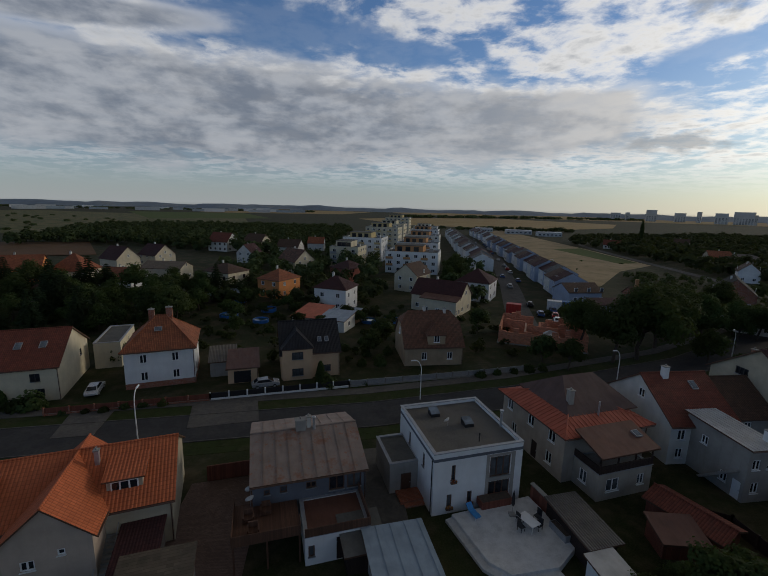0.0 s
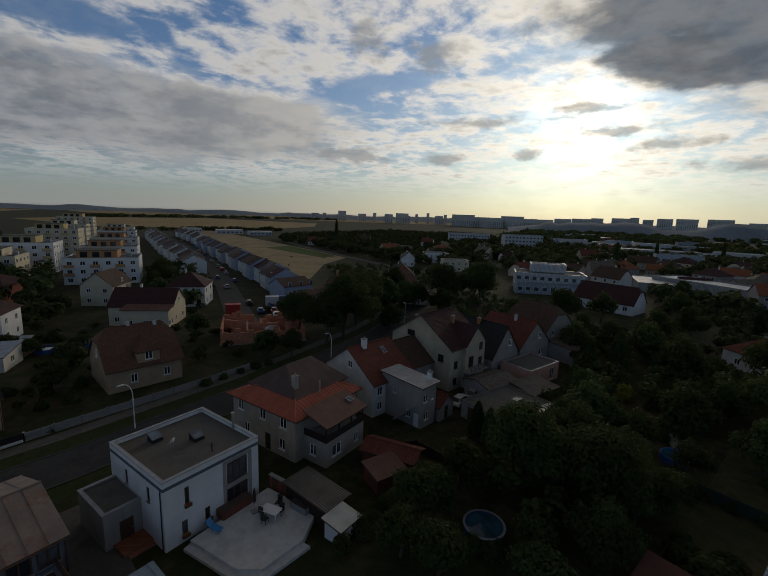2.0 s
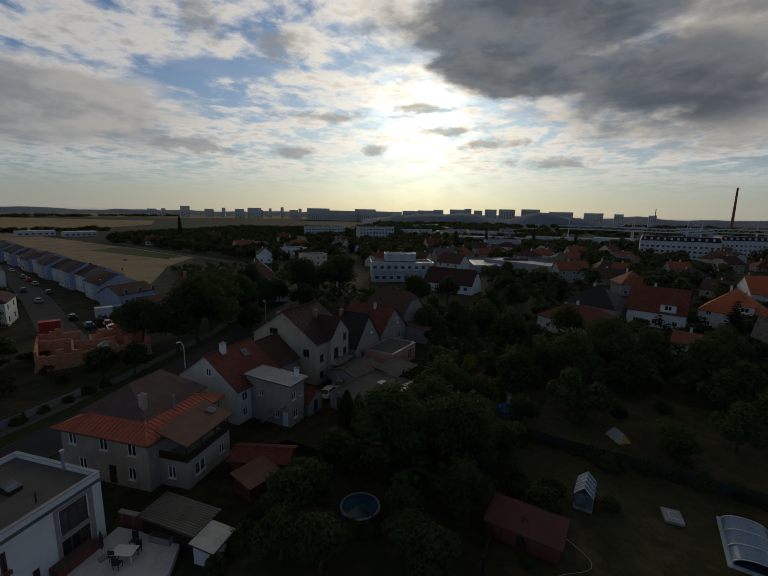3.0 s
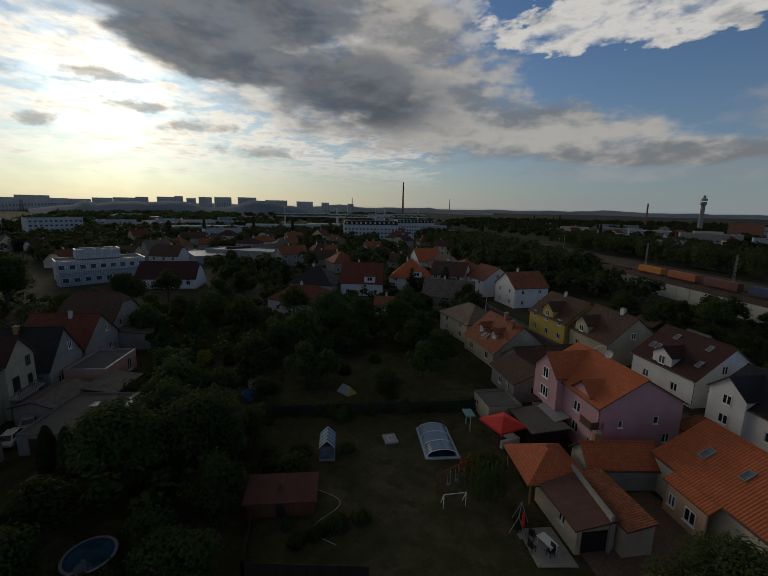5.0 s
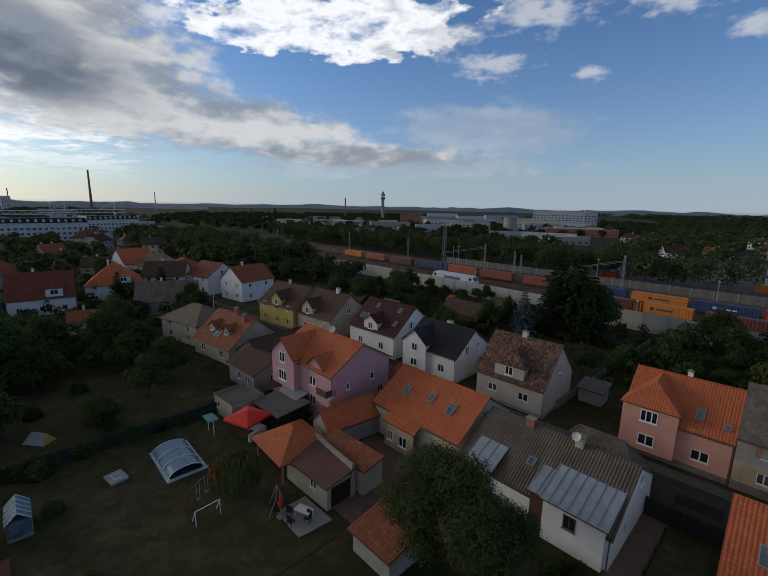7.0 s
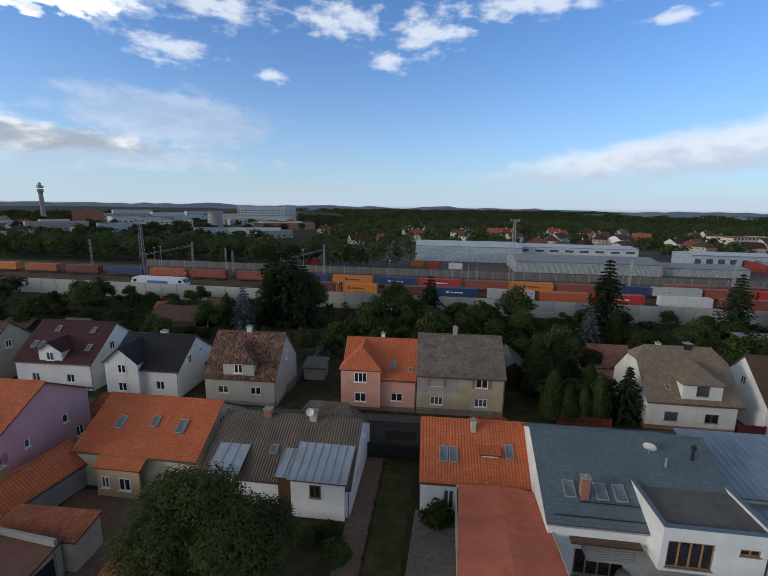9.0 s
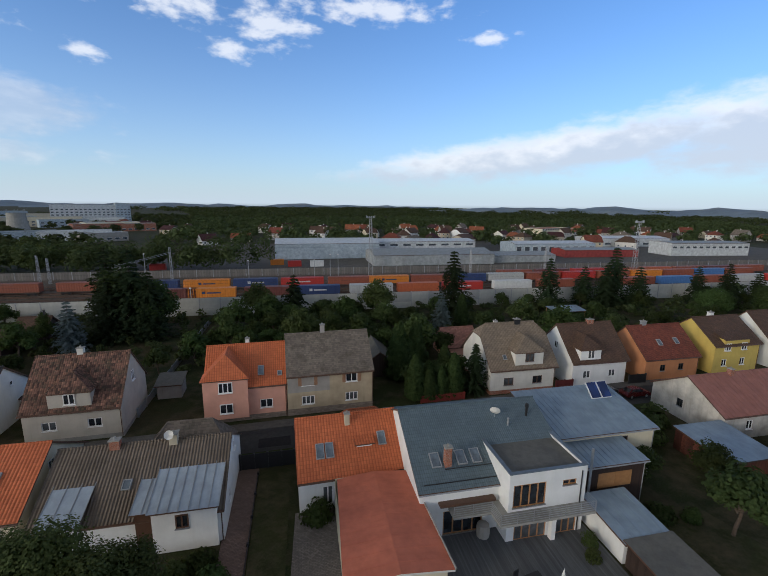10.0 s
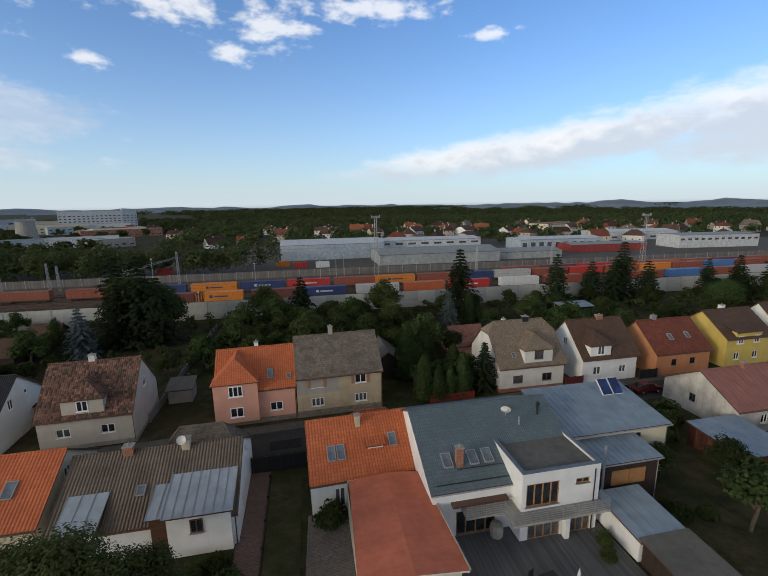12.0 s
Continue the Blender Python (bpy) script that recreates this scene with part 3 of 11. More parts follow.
        lay.data.foreach_set("uv", [c for p in self.uv for c in p])
        if smooth:
            me.polygons.foreach_set("use_smooth", [True] * len(me.polygons))
        me.update()
        return me


def part(name, shape, mats, parent=None, label="", m=None, smooth=False):
    """One mesh object, under parent if there is one. shape: a Shape, or a mesh to share."""
    me = shape.mesh(name, mats, smooth) if isinstance(shape, Shape) else shape
    ob = new(name, me)
    if parent is not None:
        ob.parent = parent
    if m is not None:
        ob.matrix_basis = m
    return tagged(ob, label) if label else ob


def thing(name, m, label, category, group="", kind=""):
    return tagged_at(new(name), m, label, category, group, kind)


def tagged_at(ob, m, label, category, group="", kind=""):
    ob.matrix_basis = m
    return tagged(ob, label, category, group, kind)


SHIFT = [0.0, 0.0]                                          # fine offset of one quarter of the plan


def at(x, y, z=0.0, rz=0.0, s=1.0):
    return pose(x + SHIFT[0], y + SHIFT[1], z, 0, 0, rz) @ Matrix.Diagonal((s, s, s, 1))


# ---- windows, doors and other fittings (origin: middle of the sill line, +y goes into the wall)
def window_meshes(w, h, kind):
    key = ("win", round(w, 2), round(h, 2), kind)
    if key not in CACHE:
        fm = {"w": PVC, "b": BROWNF, "o": OAK, "k": BLACKM}[kind[0]]
        fr, t = Shape(), 0.10
        for a, b, c, d in ((-w / 2, 0, w / 2, t), (-w / 2, h - t, w / 2, h), (-w / 2, t, -w / 2 + t, h - t), (w / 2 - t, t, w / 2, h - t)):
            fr.box(a, 0.02, b, c, 0.09, d)
        n = 1 if w < 0.75 else 2 if w < 1.7 else 3 if w < 2.6 else 4
        for i in range(1, n):
            q = -w / 2 + w * i / n
            fr.box(q - 0.06, 0.015, t, q + 0.06, 0.09, h - t)
        if "t" in kind:
            fr.box(-w / 2 + t, 0.02, h * 0.68, w / 2 - t, 0.08, h * 0.68 + 0.06)
        pane = Shape().box(-w / 2 + 0.02, 0.055, 0.02, w / 2 - 0.02, 0.075, h - 0.02)
        sill = Shape().box(-w / 2 - 0.06, -0.14, -0.05, w / 2 + 0.06, 0.06, 0.0)
        CACHE[key] = (fr.mesh("window_frame", fm), pane.mesh("window", GLASS), pane.mesh("window", GLASSC), sill.mesh("sill", GREYM if kind[0] != "w" else PVC))
    return CACHE[key]


def far_window_mesh(w, h, kind):
    """Frame and pane in one, for windows seen from far off."""
    key = ("farwin", round(w, 2), round(h, 2), kind)
    if key not in CACHE:
        s, t = Shape(), 0.12
        for a, b, c, d in ((-w / 2, 0, w / 2, t), (-w / 2, h - t, w / 2, h), (-w / 2, t, -w / 2 + t, h - t), (w / 2 - t, t, w / 2, h - t)):
            s.box(a, 0.0, b, c, 0.09, d, 0)
        if w > 0.9:
            s.box(-0.05, 0.0, t, 0.05, 0.09, h - t, 0)
        s.box(-w / 2 + 0.02, 0.05, 0.02, w / 2 - 0.02, 0.08, h - 0.02, 1)
        CACHE[key] = s.mesh("window", [{"w": PVC, "b": BROWNF, "o": OAK, "k": BLACKM}[kind[0]], GLASS])
    return CACHE[key]


def window(parent, m, w, h, kind="w", far=False):
    if far:
        return part("window", far_window_mesh(w, h, kind), None, parent, m=m)
    fr, pane, panec, sill = window_meshes(w, h, kind)
    ob = part("window", panec if rng.random() < 0.25 else pane, None, parent, m=m)
    part("window_frame", fr, None, ob)
    if not far:
        part("sill", sill, None, ob)
    return ob


def door(parent, m, w, h, mat, name="door"):
    s = Shape().box(-w / 2, 0.03, 0, w / 2, 0.10, h)
    for i in range(3):
        s.box(-w / 2 + 0.12, 0.015, 0.15 + i * h * 0.31, w / 2 - 0.12, 0.04, 0.15 + i * h * 0.31 + h * 0.24)
    ob = part(name, s, mat, parent, m=m)
    part("door_handle", Shape().box(w / 2 - 0.16, -0.03, 1.0, w / 2 - 0.06, 0.03, 1.06), GALV, ob)
    return ob


def skylight(parent, m, w=0.8, h=1.2, open_=0.0, mat=None):
    s = Shape()
    for a, b, c, d in ((-w / 2, 0, w / 2, 0.08), (-w / 2, h - 0.08, w / 2, h), (-w / 2, 0.08, -w / 2 + 0.08, h - 0.08), (w / 2 - 0.08, 0.08, w / 2, h - 0.08)):
        s.box(a, b, 0.0, c, d, 0.14)
    ob = part("skylight", s, mat or GREYM, parent, m=m)
    part("pane", Shape().box(-w / 2 + 0.06, 0.06, 0.07, w / 2 - 0.06, h - 0.06, 0.10), SKYGLASS, ob)
    return ob


def roof_polys(kind, A, B, eave, ridge, o, g, hip):
    """Roof planes over a plan 0..A by 0..B with the ridge along A; o: eaves' overhang, g: verge's."""
    s = (ridge - eave) / (B / 2)
    ze = eave - o * s
    y0, y1, ym = -o, B + o, B / 2
    if kind == "gable":
        a, b = (-g, ym, ridge), (A + g, ym, ridge)
        return [[(-g, y0, ze), (A + g, y0, ze), b, a], [(A + g, y1, ze), (-g, y1, ze), a, b]]
    if kind == "hip":
        h = min(hip, A / 2 - 0.01) if hip else min(B / 2, A / 2 - 0.01)
        a, b = (h, ym, ridge), (A - h, ym, ridge)
        sx = (ridge - eave) / h
        g = o * s / sx
        c = [(-g, y0, ze), (A + g, y0, ze), (A + g, y1, ze), (-g, y1, ze)]
        return [[c[0], c[1], b, a], [c[1], c[2], b], [c[2], c[3], a, b], [c[3], c[0], a]]
    if kind == "half":
        zr = ridge - hip                                     # level at which the clipped gable ends
        yc = (zr - eave) / s
        a, b = (hip * 0.7, ym, ridge), (A - hip * 0.7, ym, ridge)
        p = [(-g, yc, zr), (A + g, yc, zr), (A + g, B - yc, zr), (-g, B - yc, zr)]
        return [[(-g, y0, ze), (A + g, y0, ze), p[1], b, a, p[0]], [(A + g, y1, ze), (-g, y1, ze), p[3], a, b, p[2]],
                [p[1], p[2], b], [p[3], p[0], a]]
    if kind == "shed":                                       # low in front, high at the back
        s = (ridge - eave) / B
        return [[(-g, -o, eave - o * s), (A + g, -o, eave - o * s), (A + g, B + o * 0.5, ridge + o * 0.5 * s), (-g, B + o * 0.5, ridge + o * 0.5 * s)]]


def roof_shape(polys, th=0.16, lift=0.02):
    """Planes made into a slab: tops, undersides and rims."""
    s = Shape()
    up = Vector((0, 0, lift))
    dn = Vector((0, 0, lift - th))
    edges = {}
    for p in polys:
        p = [Vector(q) for q in p]
        s.face([q + up for q in p], 0)
        s.face([q + dn for q in reversed(p)], 1)
        for i in range(len(p)):
            k = (tuple(round(c, 3) for c in p[i]), tuple(round(c, 3) for c in p[(i + 1) % len(p)]))
            edges[k] = (p[i], p[(i + 1) % len(p)])
    for (a, b), (p, q) in edges.items():
        if (b, a) not in edges:
            s.face([q + up, p + up, p + dn, q + dn], 1)
    return s


def chimney(parent, x, y, z0, z1, w=0.5, d=0.5, mat=None, cap=True):
    s = Shape().box(x - w / 2, y - d / 2, z0, x + w / 2, y + d / 2, z1)
    ob = part("chimney", s, mat or WHITE2, parent)
    if cap:
        part("chimney_cap", Shape().box(x - w / 2 - 0.07, y - d / 2 - 0.07, z1, x + w / 2 + 0.07, y + d / 2 + 0.07, z1 + 0.08).tube((x, y, z1 + 0.08), (x, y, z1 + 0.3), 0.1), CONCRETE, ob)
    return ob


def dish(parent, x, y, z, r=0.4, aim=40.0):
    """A satellite dish on a short mast."""
    s = Shape().tube((0, 0, 0), (0, 0, 0.5), 0.025)
    m = pose(x, y, z, 0, 0, aim)
    ob = part("dish_mast", s, GALV, parent, m=m)
    b = Shape()
    b.lathe([(0.001, 0.0), (r * 0.5, 0.05), (r, 0.16), (r * 1.02, 0.17)], 16)
    part("dish", b, CANVAS, ob, m=pose(0, -0.05, 0.55, 65, 0, 0))
    return ob


SIDES = {"f": ((0, 0), (1, 0)), "r": ((1, 0), (0, 1)), "b": ((1, 1), (-1, 0)), "l": ((0, 1), (0, -1))}


CLEAR = []       # ground kept free of scattered plants: x, y, radius


def house(label, x, y, rot, L, D, eave, ridge, wall, roof, kind="gable", axis="x", hip=0.0, over=0.4, verge=0.3, wins=None, frame_kind="w",
          doors=(), chims=(), dormers=(), lights=(), plinth=None, plinth_h=0.6, name="house", category="house", group="", gutter=True, far=False, seam=0.0, under=None,
          parapet=0.35, coping=None, band=None):
    """A house from its front-left base corner: L along the front, D deep. Front is the side at local y = 0.
    wins: side -> (u, z, w, h, optional kind) with u to the opening's middle from that side's left end, as seen from outside."""
    M = at(x, y, 0, rot)
    ob = thing(name, M, label, category, group)
    mid = M @ Vector((L / 2, D / 2, 0))
    CLEAR.append((mid.x, mid.y, 0.60 * max(L, D) + 0.6))
    wins = wins or {}
    size = {"f": L, "b": L, "l": D, "r": D}
    s = Shape()
    top = eave + (parapet if kind == "flat" else 0.0)
    spots = []
    for side, (c, u) in SIDES.items():
        o = Vector((c[0] * L, c[1] * D, 0.0))
        holes = []
        for q in wins.get(side, ()):
            uu, z, w, h = q[:4]
            low = z + h < eave - 0.05
            if low and far != 2:
                holes.append((uu - w / 2, z, uu + w / 2, z + h))
            spots.append((side, q, low))
        for dside, du, dw, dh, dm in doors:
            if dside == side:
                holes.append((du - dw / 2, 0.02, du + dw / 2, 0.02 + dh))
        hgt = top
        if kind == "shed" and side == "b":
            hgt = ridge
        s.panel(o, (*u, 0), size[side], hgt, holes)
        if kind == "shed" and side in "lr":
            a, b = o, o + Vector((*u, 0)) * size[side]
            z1, z2 = (ridge, ridge)
            if side == "r":
                s.face([a + Vector((0, 0, eave)), b + Vector((0, 0, eave)), b + Vector((0, 0, ridge))])
            else:
                s.face([a + Vector((0, 0, eave)), b + Vector((0, 0, eave)), a + Vector((0, 0, ridge))])
    A, B = (L, D) if axis == "x" else (D, L)

    def tr(p):
        return Vector(p) if axis == "x" else Vector((L - p[1], p[0], p[2]))

    if kind in ("gable", "half"):
        for end in (0.0, A):
            z1 = ridge - (hip if kind == "half" else 0.0)
            sl = (ridge - eave) / (B / 2)
            yc = (z1 - eave) / sl
            p = [(end, 0, eave), (end, yc, z1), (end, B - yc, z1), (end, B, eave)] if kind == "half" else [(end, 0, eave), (end, B / 2, ridge), (end, B, eave)]
            p = [tr(q) for q in p]
            s.face(p if (end == 0.0) != (axis == "y") or axis == "y" and end == 0.0 else p[::-1])
    part("wall", s, wall, ob)
    if plinth:
        ps = Shape()
        e = 0.03
        for a in ((-e, -e, L + e, 0.0), (-e, D, L + e, D + e), (-e, 0, 0, D), (L, 0, L + e, D)):
            ps.box(a[0], a[1], 0, a[2], a[3], plinth_h)
        part("plinth", ps, plinth, ob)
    if band:
        bs = Shape()
        for a in ((-0.02, -0.02, L + 0.02, 0.0), (-0.02, 0, 0, D), (L, 0, L + 0.02, D)):
            bs.box(a[0], a[1], band[0], a[2], a[3], band[1])
        part("band", bs, band[2], ob)
    # roof
    if kind == "flat":
        part("roof", Shape().box(0.25, 0.25, eave - 0.2, L - 0.25, D - 0.25, eave), roof, ob)
        cs = Shape()
        z = top
        for a in ((-0.06, -0.06, L + 0.06, 0.28), (-0.06, D - 0.28, L + 0.06, D + 0.06), (-0.06, 0.28, 0.28, D - 0.28), (L - 0.28, 0.28, L + 0.06, D - 0.28)):
            cs.box(a[0], a[1], z, a[2], a[3], z + 0.07)
        part("coping", cs, coping or GREYM, ob)
        ins = Shape()
        for a in ((0, 0.1, L, 0.25), (0, D - 0.25, L, D - 0.1), (0.1, 0.25, 0.25, D - 0.25), (L - 0.25, 0.25, L - 0.1, D - 0.25)):
            ins.box(a[0] + 0.02, a[1], eave - 0.3, a[2] - 0.02, a[3], top - 0.004)
        if far != 2:
            part("parapet", ins, wall, ob)
    else:
        polys = [[tr(p) for p in q] for q in roof_polys(kind, A, B, eave, ridge, over, verge, hip)]
        ro = part("roof", roof_shape(polys), [roof, under or BROWNF], ob)
        if kind in ("gable", "half", "hip") and not far:
            h = {"gable": -verge, "half": hip * 0.7, "hip": min(hip, A / 2 - 0.01) if hip else min(B / 2, A / 2 - 0.01)}[kind]
            rs = Shape().tube(tr((h, B / 2, ridge + 0.04)), tr((A - h, B / 2, ridge + 0.04)), 0.1, n=8)
            if kind == "hip":
                sl = (ridge - eave) / (B / 2)
                gx = over * sl * h / (ridge - eave)
                for ax, ex in ((h, -gx), (A - h, A + gx)):
                    for yy in (-over, B + over):
                        rs.tube(tr((ax, B / 2, ridge + 0.03)), tr((ex, yy, eave - over * sl + 0.03)), 0.09, n=6)
            part("ridge_tiles", rs, roof, ro)
        if seam:
            ss = Shape()
            for q in polys:
                p = [Vector(c) for c in q]
                lo, e = p[0], p[1] - p[0]
                ue = e.normalized()
                nrm = e.cross(p[2] - p[1]).normalized()
                uv_ = nrm.cross(ue)
                flat_ = [((c - lo).dot(ue), (c - lo).dot(uv_)) for c in p]
                for i in range(1, int(e.length / seam) + 1):
                    u_ = i * seam
                    if u_ > e.length - 0.05:
                        continue
                    top_v = 0.0
                    for (u0, v0), (u1, v1) in zip(flat_, flat_[1:] + flat_[:1]):
                        if abs(u1 - u0) > 1e-6 and min(u0, u1) <= u_ <= max(u0, u1):
                            top_v = max(top_v, v0 + (v1 - v0) * (u_ - u0) / (u1 - u0))
                    if top_v > 0.1:
                        a = lo + ue * u_
                        ss.beam(a + nrm * 0.04, a + uv_ * top_v + nrm * 0.04, 0.035, 0.05)
            part("standing_seams", ss, roof, ro)
        if gutter and not far:
            sl = (ridge - eave) / (B / 2 if kind != "shed" else B)
            zg = eave - over * sl - 0.1
            runs = [(-verge, -over - 0.06), (-verge, B + over + 0.06)][: 1 if kind == "shed" else 2]
            for xx, yy in runs:
                gs = Shape().tube(tr((xx, yy, zg)), tr((A + verge, yy, zg)), 0.065, n=6)
                yb = -0.07 if yy < 0 else B + 0.07
                gs.tube(tr((A - 0.1, yy, zg)), tr((A - 0.1, yb, zg - 0.35)), 0.045, n=6).tube(tr((A - 0.1, yb, zg - 0.35)), tr((A - 0.1, yb, 0.1)), 0.045, n=6)
                part("gutter", gs, BROWNF if roof not in (BLUE_T, ZINC, BLUEZINC) else GREYM, ob)
    # openings
    joined = Shape()
    for side, q, low in spots:
        uu, z, w, h = q[:4]
        if far == 2:
            c, u = SIDES[side]
            p = Vector((c[0] * L + u[0] * uu, c[1] * D + u[1] * uu, z))
            jm = pose(*p, 0, 0, math.degrees(math.atan2(u[1], u[0])))
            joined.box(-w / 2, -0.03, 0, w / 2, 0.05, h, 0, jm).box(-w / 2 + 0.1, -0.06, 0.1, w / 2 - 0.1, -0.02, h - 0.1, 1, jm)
            continue
        k = q[4] if len(q) > 4 else frame_kind
        c, u = SIDES[side]
        p = Vector((c[0] * L + u[0] * uu, c[1] * D + u[1] * uu, z))
        r = math.degrees(math.atan2(u[1], u[0]))
        window(ob, pose(*p, 0, 0, r) @ Matrix.Translation((0, 0.03 if low else -0.06, 0)), w, h, k, far)
    if joined.f:
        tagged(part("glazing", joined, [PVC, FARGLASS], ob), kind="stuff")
    for side, du, dw, dh, dm in doors:
        c, u = SIDES[side]
        p = Vector((c[0] * L + u[0] * du, c[1] * D + u[1] * du, 0.02))
        door(ob, pose(*p, 0, 0, math.degrees(math.atan2(u[1], u[0]))) @ Matrix.Translation((0, 0.03, 0)), dw, dh, dm, "garage_door" if dw > 1.8 else "door")
    sl = (ridge - eave) / (B / 2 if kind != "shed" else B)

    def roof_z(a, b):
        """Height of the roof over local (x, y)."""
        if axis == "y":
            a, b = b, L - a
        return eave + sl * (min(b, B - b) if kind != "shed" else b) if kind != "flat" else eave

    for q in chims:
        cx, cy, h = q[:3]
        z = roof_z(cx, cy)
        chimney(ob, cx, cy, z - 0.6, z + h, *(q[3:5] if len(q) > 4 else (0.5, 0.5)), mat=q[5] if len(q) > 5 else None, cap=far != 2)
    for q in lights:                                         # skylights on the front ('f') or back slope: side, u, distance from the eave in plan
        side, uu, vv = q[:3]
        w, h = q[3:5] if len(q) > 4 else (0.8, 1.2)
        ang = math.degrees(math.atan(sl))
        if axis == "x":
            m = pose(uu, vv, eave + sl * vv + 0.03, ang, 0, 0) if side == "f" else pose(uu, D - vv, eave + sl * vv + 0.03, ang, 0, 180)
        else:
            m = pose(vv, uu, eave + sl * vv + 0.03, ang, 0, -90) if side == "l" else pose(L - vv, uu, eave + sl * vv + 0.03, ang, 0, 90)
        skylight(ob, m, w, h)
    for q in dormers:
        dormer(ob, q, L, D, eave, ridge, wall, roof, frame_kind, axis)
    return ob


def dormer(ob, q, L, D, eave, ridge, wall, roof, fk, axis):
    """A dormer: dict(side, u, w, z0, z1, top, back0 (how far behind the wall its front stands), kind)."""
    u, w, z1 = q["u"], q["w"], q["z1"]
    z0, top = q.get("z0", eave - 0.3), q.get("top", q["z1"] + q["w"] * 0.35)
    back = q.get("set", 0.0)
    B = D if axis == "x" else L
    sl = (ridge - eave) / (B / 2)
    run = min((top - eave) / sl, B / 2)
    run1 = min((z1 - eave) / sl, B / 2)
    c, uv = SIDES[q.get("side", "f")]
    r = math.degrees(math.atan2(uv[1], uv[0]))
    m = pose(c[0] * L + uv[0] * u, c[1] * D + uv[1] * u, 0, 0, 0, r)
    s = Shape()
    f = back - 0.02
    s.face([(-w / 2, f, z0), (w / 2, f, z0), (w / 2, f, z1), (-w / 2, f, z1)])
    for sx in (-1, 1):
        p = [(sx * w / 2, f, z0), (sx * w / 2, run1 + 0.1, z0), (sx * w / 2, run1 + 0.1, z1), (sx * w / 2, f, z1)]
        s.face(p if sx > 0 else p[::-1])
    kd = q.get("kind", "gable")
    if kd == "gable":
        s.face([(-w / 2, f, z1), (w / 2, f, z1), (0, f, top)])
    d = part("dormer", s, q.get("wall", wall), ob, m=m)
    e, fo = 0.25, 0.3
    k = (top - z1) / (w / 2)
    if kd == "gable":
        polys = [[(-w / 2 - e, run1 + 0.1, z1 - e * k), (-w / 2 - e, f - fo, z1 - e * k), (0, f - fo, top), (0, run + 0.1, top)],
                 [(w / 2 + e, f - fo, z1 - e * k), (w / 2 + e, run1 + 0.1, z1 - e * k), (0, run + 0.1, top), (0, f - fo, top)]]
    elif kd == "hip":
        h = min(w * 0.45, 1.6)
        polys = [[(-w / 2 - e, run1 + 0.1, z1 - e * k), (-w / 2 - e, f - fo, z1 - e * k), (0, f + h, top), (0, run + 0.1, top)],
                 [(w / 2 + e, f - fo, z1 - e * k), (w / 2 + e, run1 + 0.1, z1 - e * k), (0, run + 0.1, top), (0, f + h, top)],
                 [(-w / 2 - e, f - fo, z1 - e * k), (w / 2 + e, f - fo, z1 - e * k), (0, f + h, top)]]
    else:
        polys = [[(-w / 2 - e, f - fo, z1), (w / 2 + e, f - fo, z1), (w / 2 + e, run + 0.2, top), (-w / 2 - e, run + 0.2, top)]]
    dr = part("dormer_roof", roof_shape(polys, 0.12, 0.03), [q.get("roof", roof), BROWNF], d)
    if q.get("seam"):
        a, b, c2, d2 = [Vector(v) for v in polys[0]]
        n = int((b - a).length / q["seam"])
        for i in range(n + 1):
            part("standing_seam", Shape().beam(a.lerp(b, i / n) + Vector((0, 0, 0.05)), d2.lerp(c2, i / n) + Vector((0, 0, 0.05)), 0.04, 0.06), GREYM, dr)
    for wq in q.get("wins", ()):
        window(d, pose(wq[0], f - 0.085, wq[1]), wq[2], wq[3], wq[4] if len(wq) > 4 else fk)
    return d


def slab(name, ring, z, mat, label, kind="structure", th=0.06, category=""):
    """A thin flat piece of ground over a ring of (x, y)."""
    a = sum(ring[i - 1][0] * ring[i][1] - ring[i][0] * ring[i - 1][1] for i in range(len(ring)))
    ring = [(p[0] + SHIFT[0], p[1] + SHIFT[1]) for p in (ring if a > 0 else reversed(ring))]
    s = Shape().prism(ring, z - th, z)
    return tagged(part(name, s, mat), label, category or name.split("_")[0], "", kind)

# ---------------------------------------------------------------- trees and shrubs
def leaf_quad(s, p, n, size, r, mi=0):
    """A small bent leaf clump: two triangles with a fold."""
    n = n.normalized()
    a = n.orthogonal().normalized()
    a = Matrix.Rotation(r.uniform(0, 6.28), 3, n) @ a
    b = n.cross(a)
    w, h = size * r.uniform(0.5, 0.8), size * r.uniform(0.8, 1.25)
    k = len(s.v)
    tip = p + b * h + n * (size * r.uniform(-0.35, 0.1))
    s.v += [tuple(p - a * w), tuple(p + a * w * 0.9), tuple(tip), tuple(p - b * h * 0.7 - n * size * 0.15)]
    s.f += [[k, k + 1, k + 2], [k + 1, k, k + 3]]
    s.mi += [mi, mi]
    s.uv += [(0, 0)] * 6


def limb(s, a, b, r0, r1, r, bends=3):
    a, b = Vector(a), Vector(b)
    prev, pr = a, r0
    for i in range(1, bends + 1):
        t = i / bends
        p = a.lerp(b, t) + Vector((r.uniform(-1, 1), r.uniform(-1, 1), r.uniform(-0.4, 0.6))) * ((b - a).length * 0.05 if i < bends else 0)
        rr = r0 + (r1 - r0) * t
        s.tube(prev, p, pr, rr, 6, caps=False)
        prev, pr = p, rr


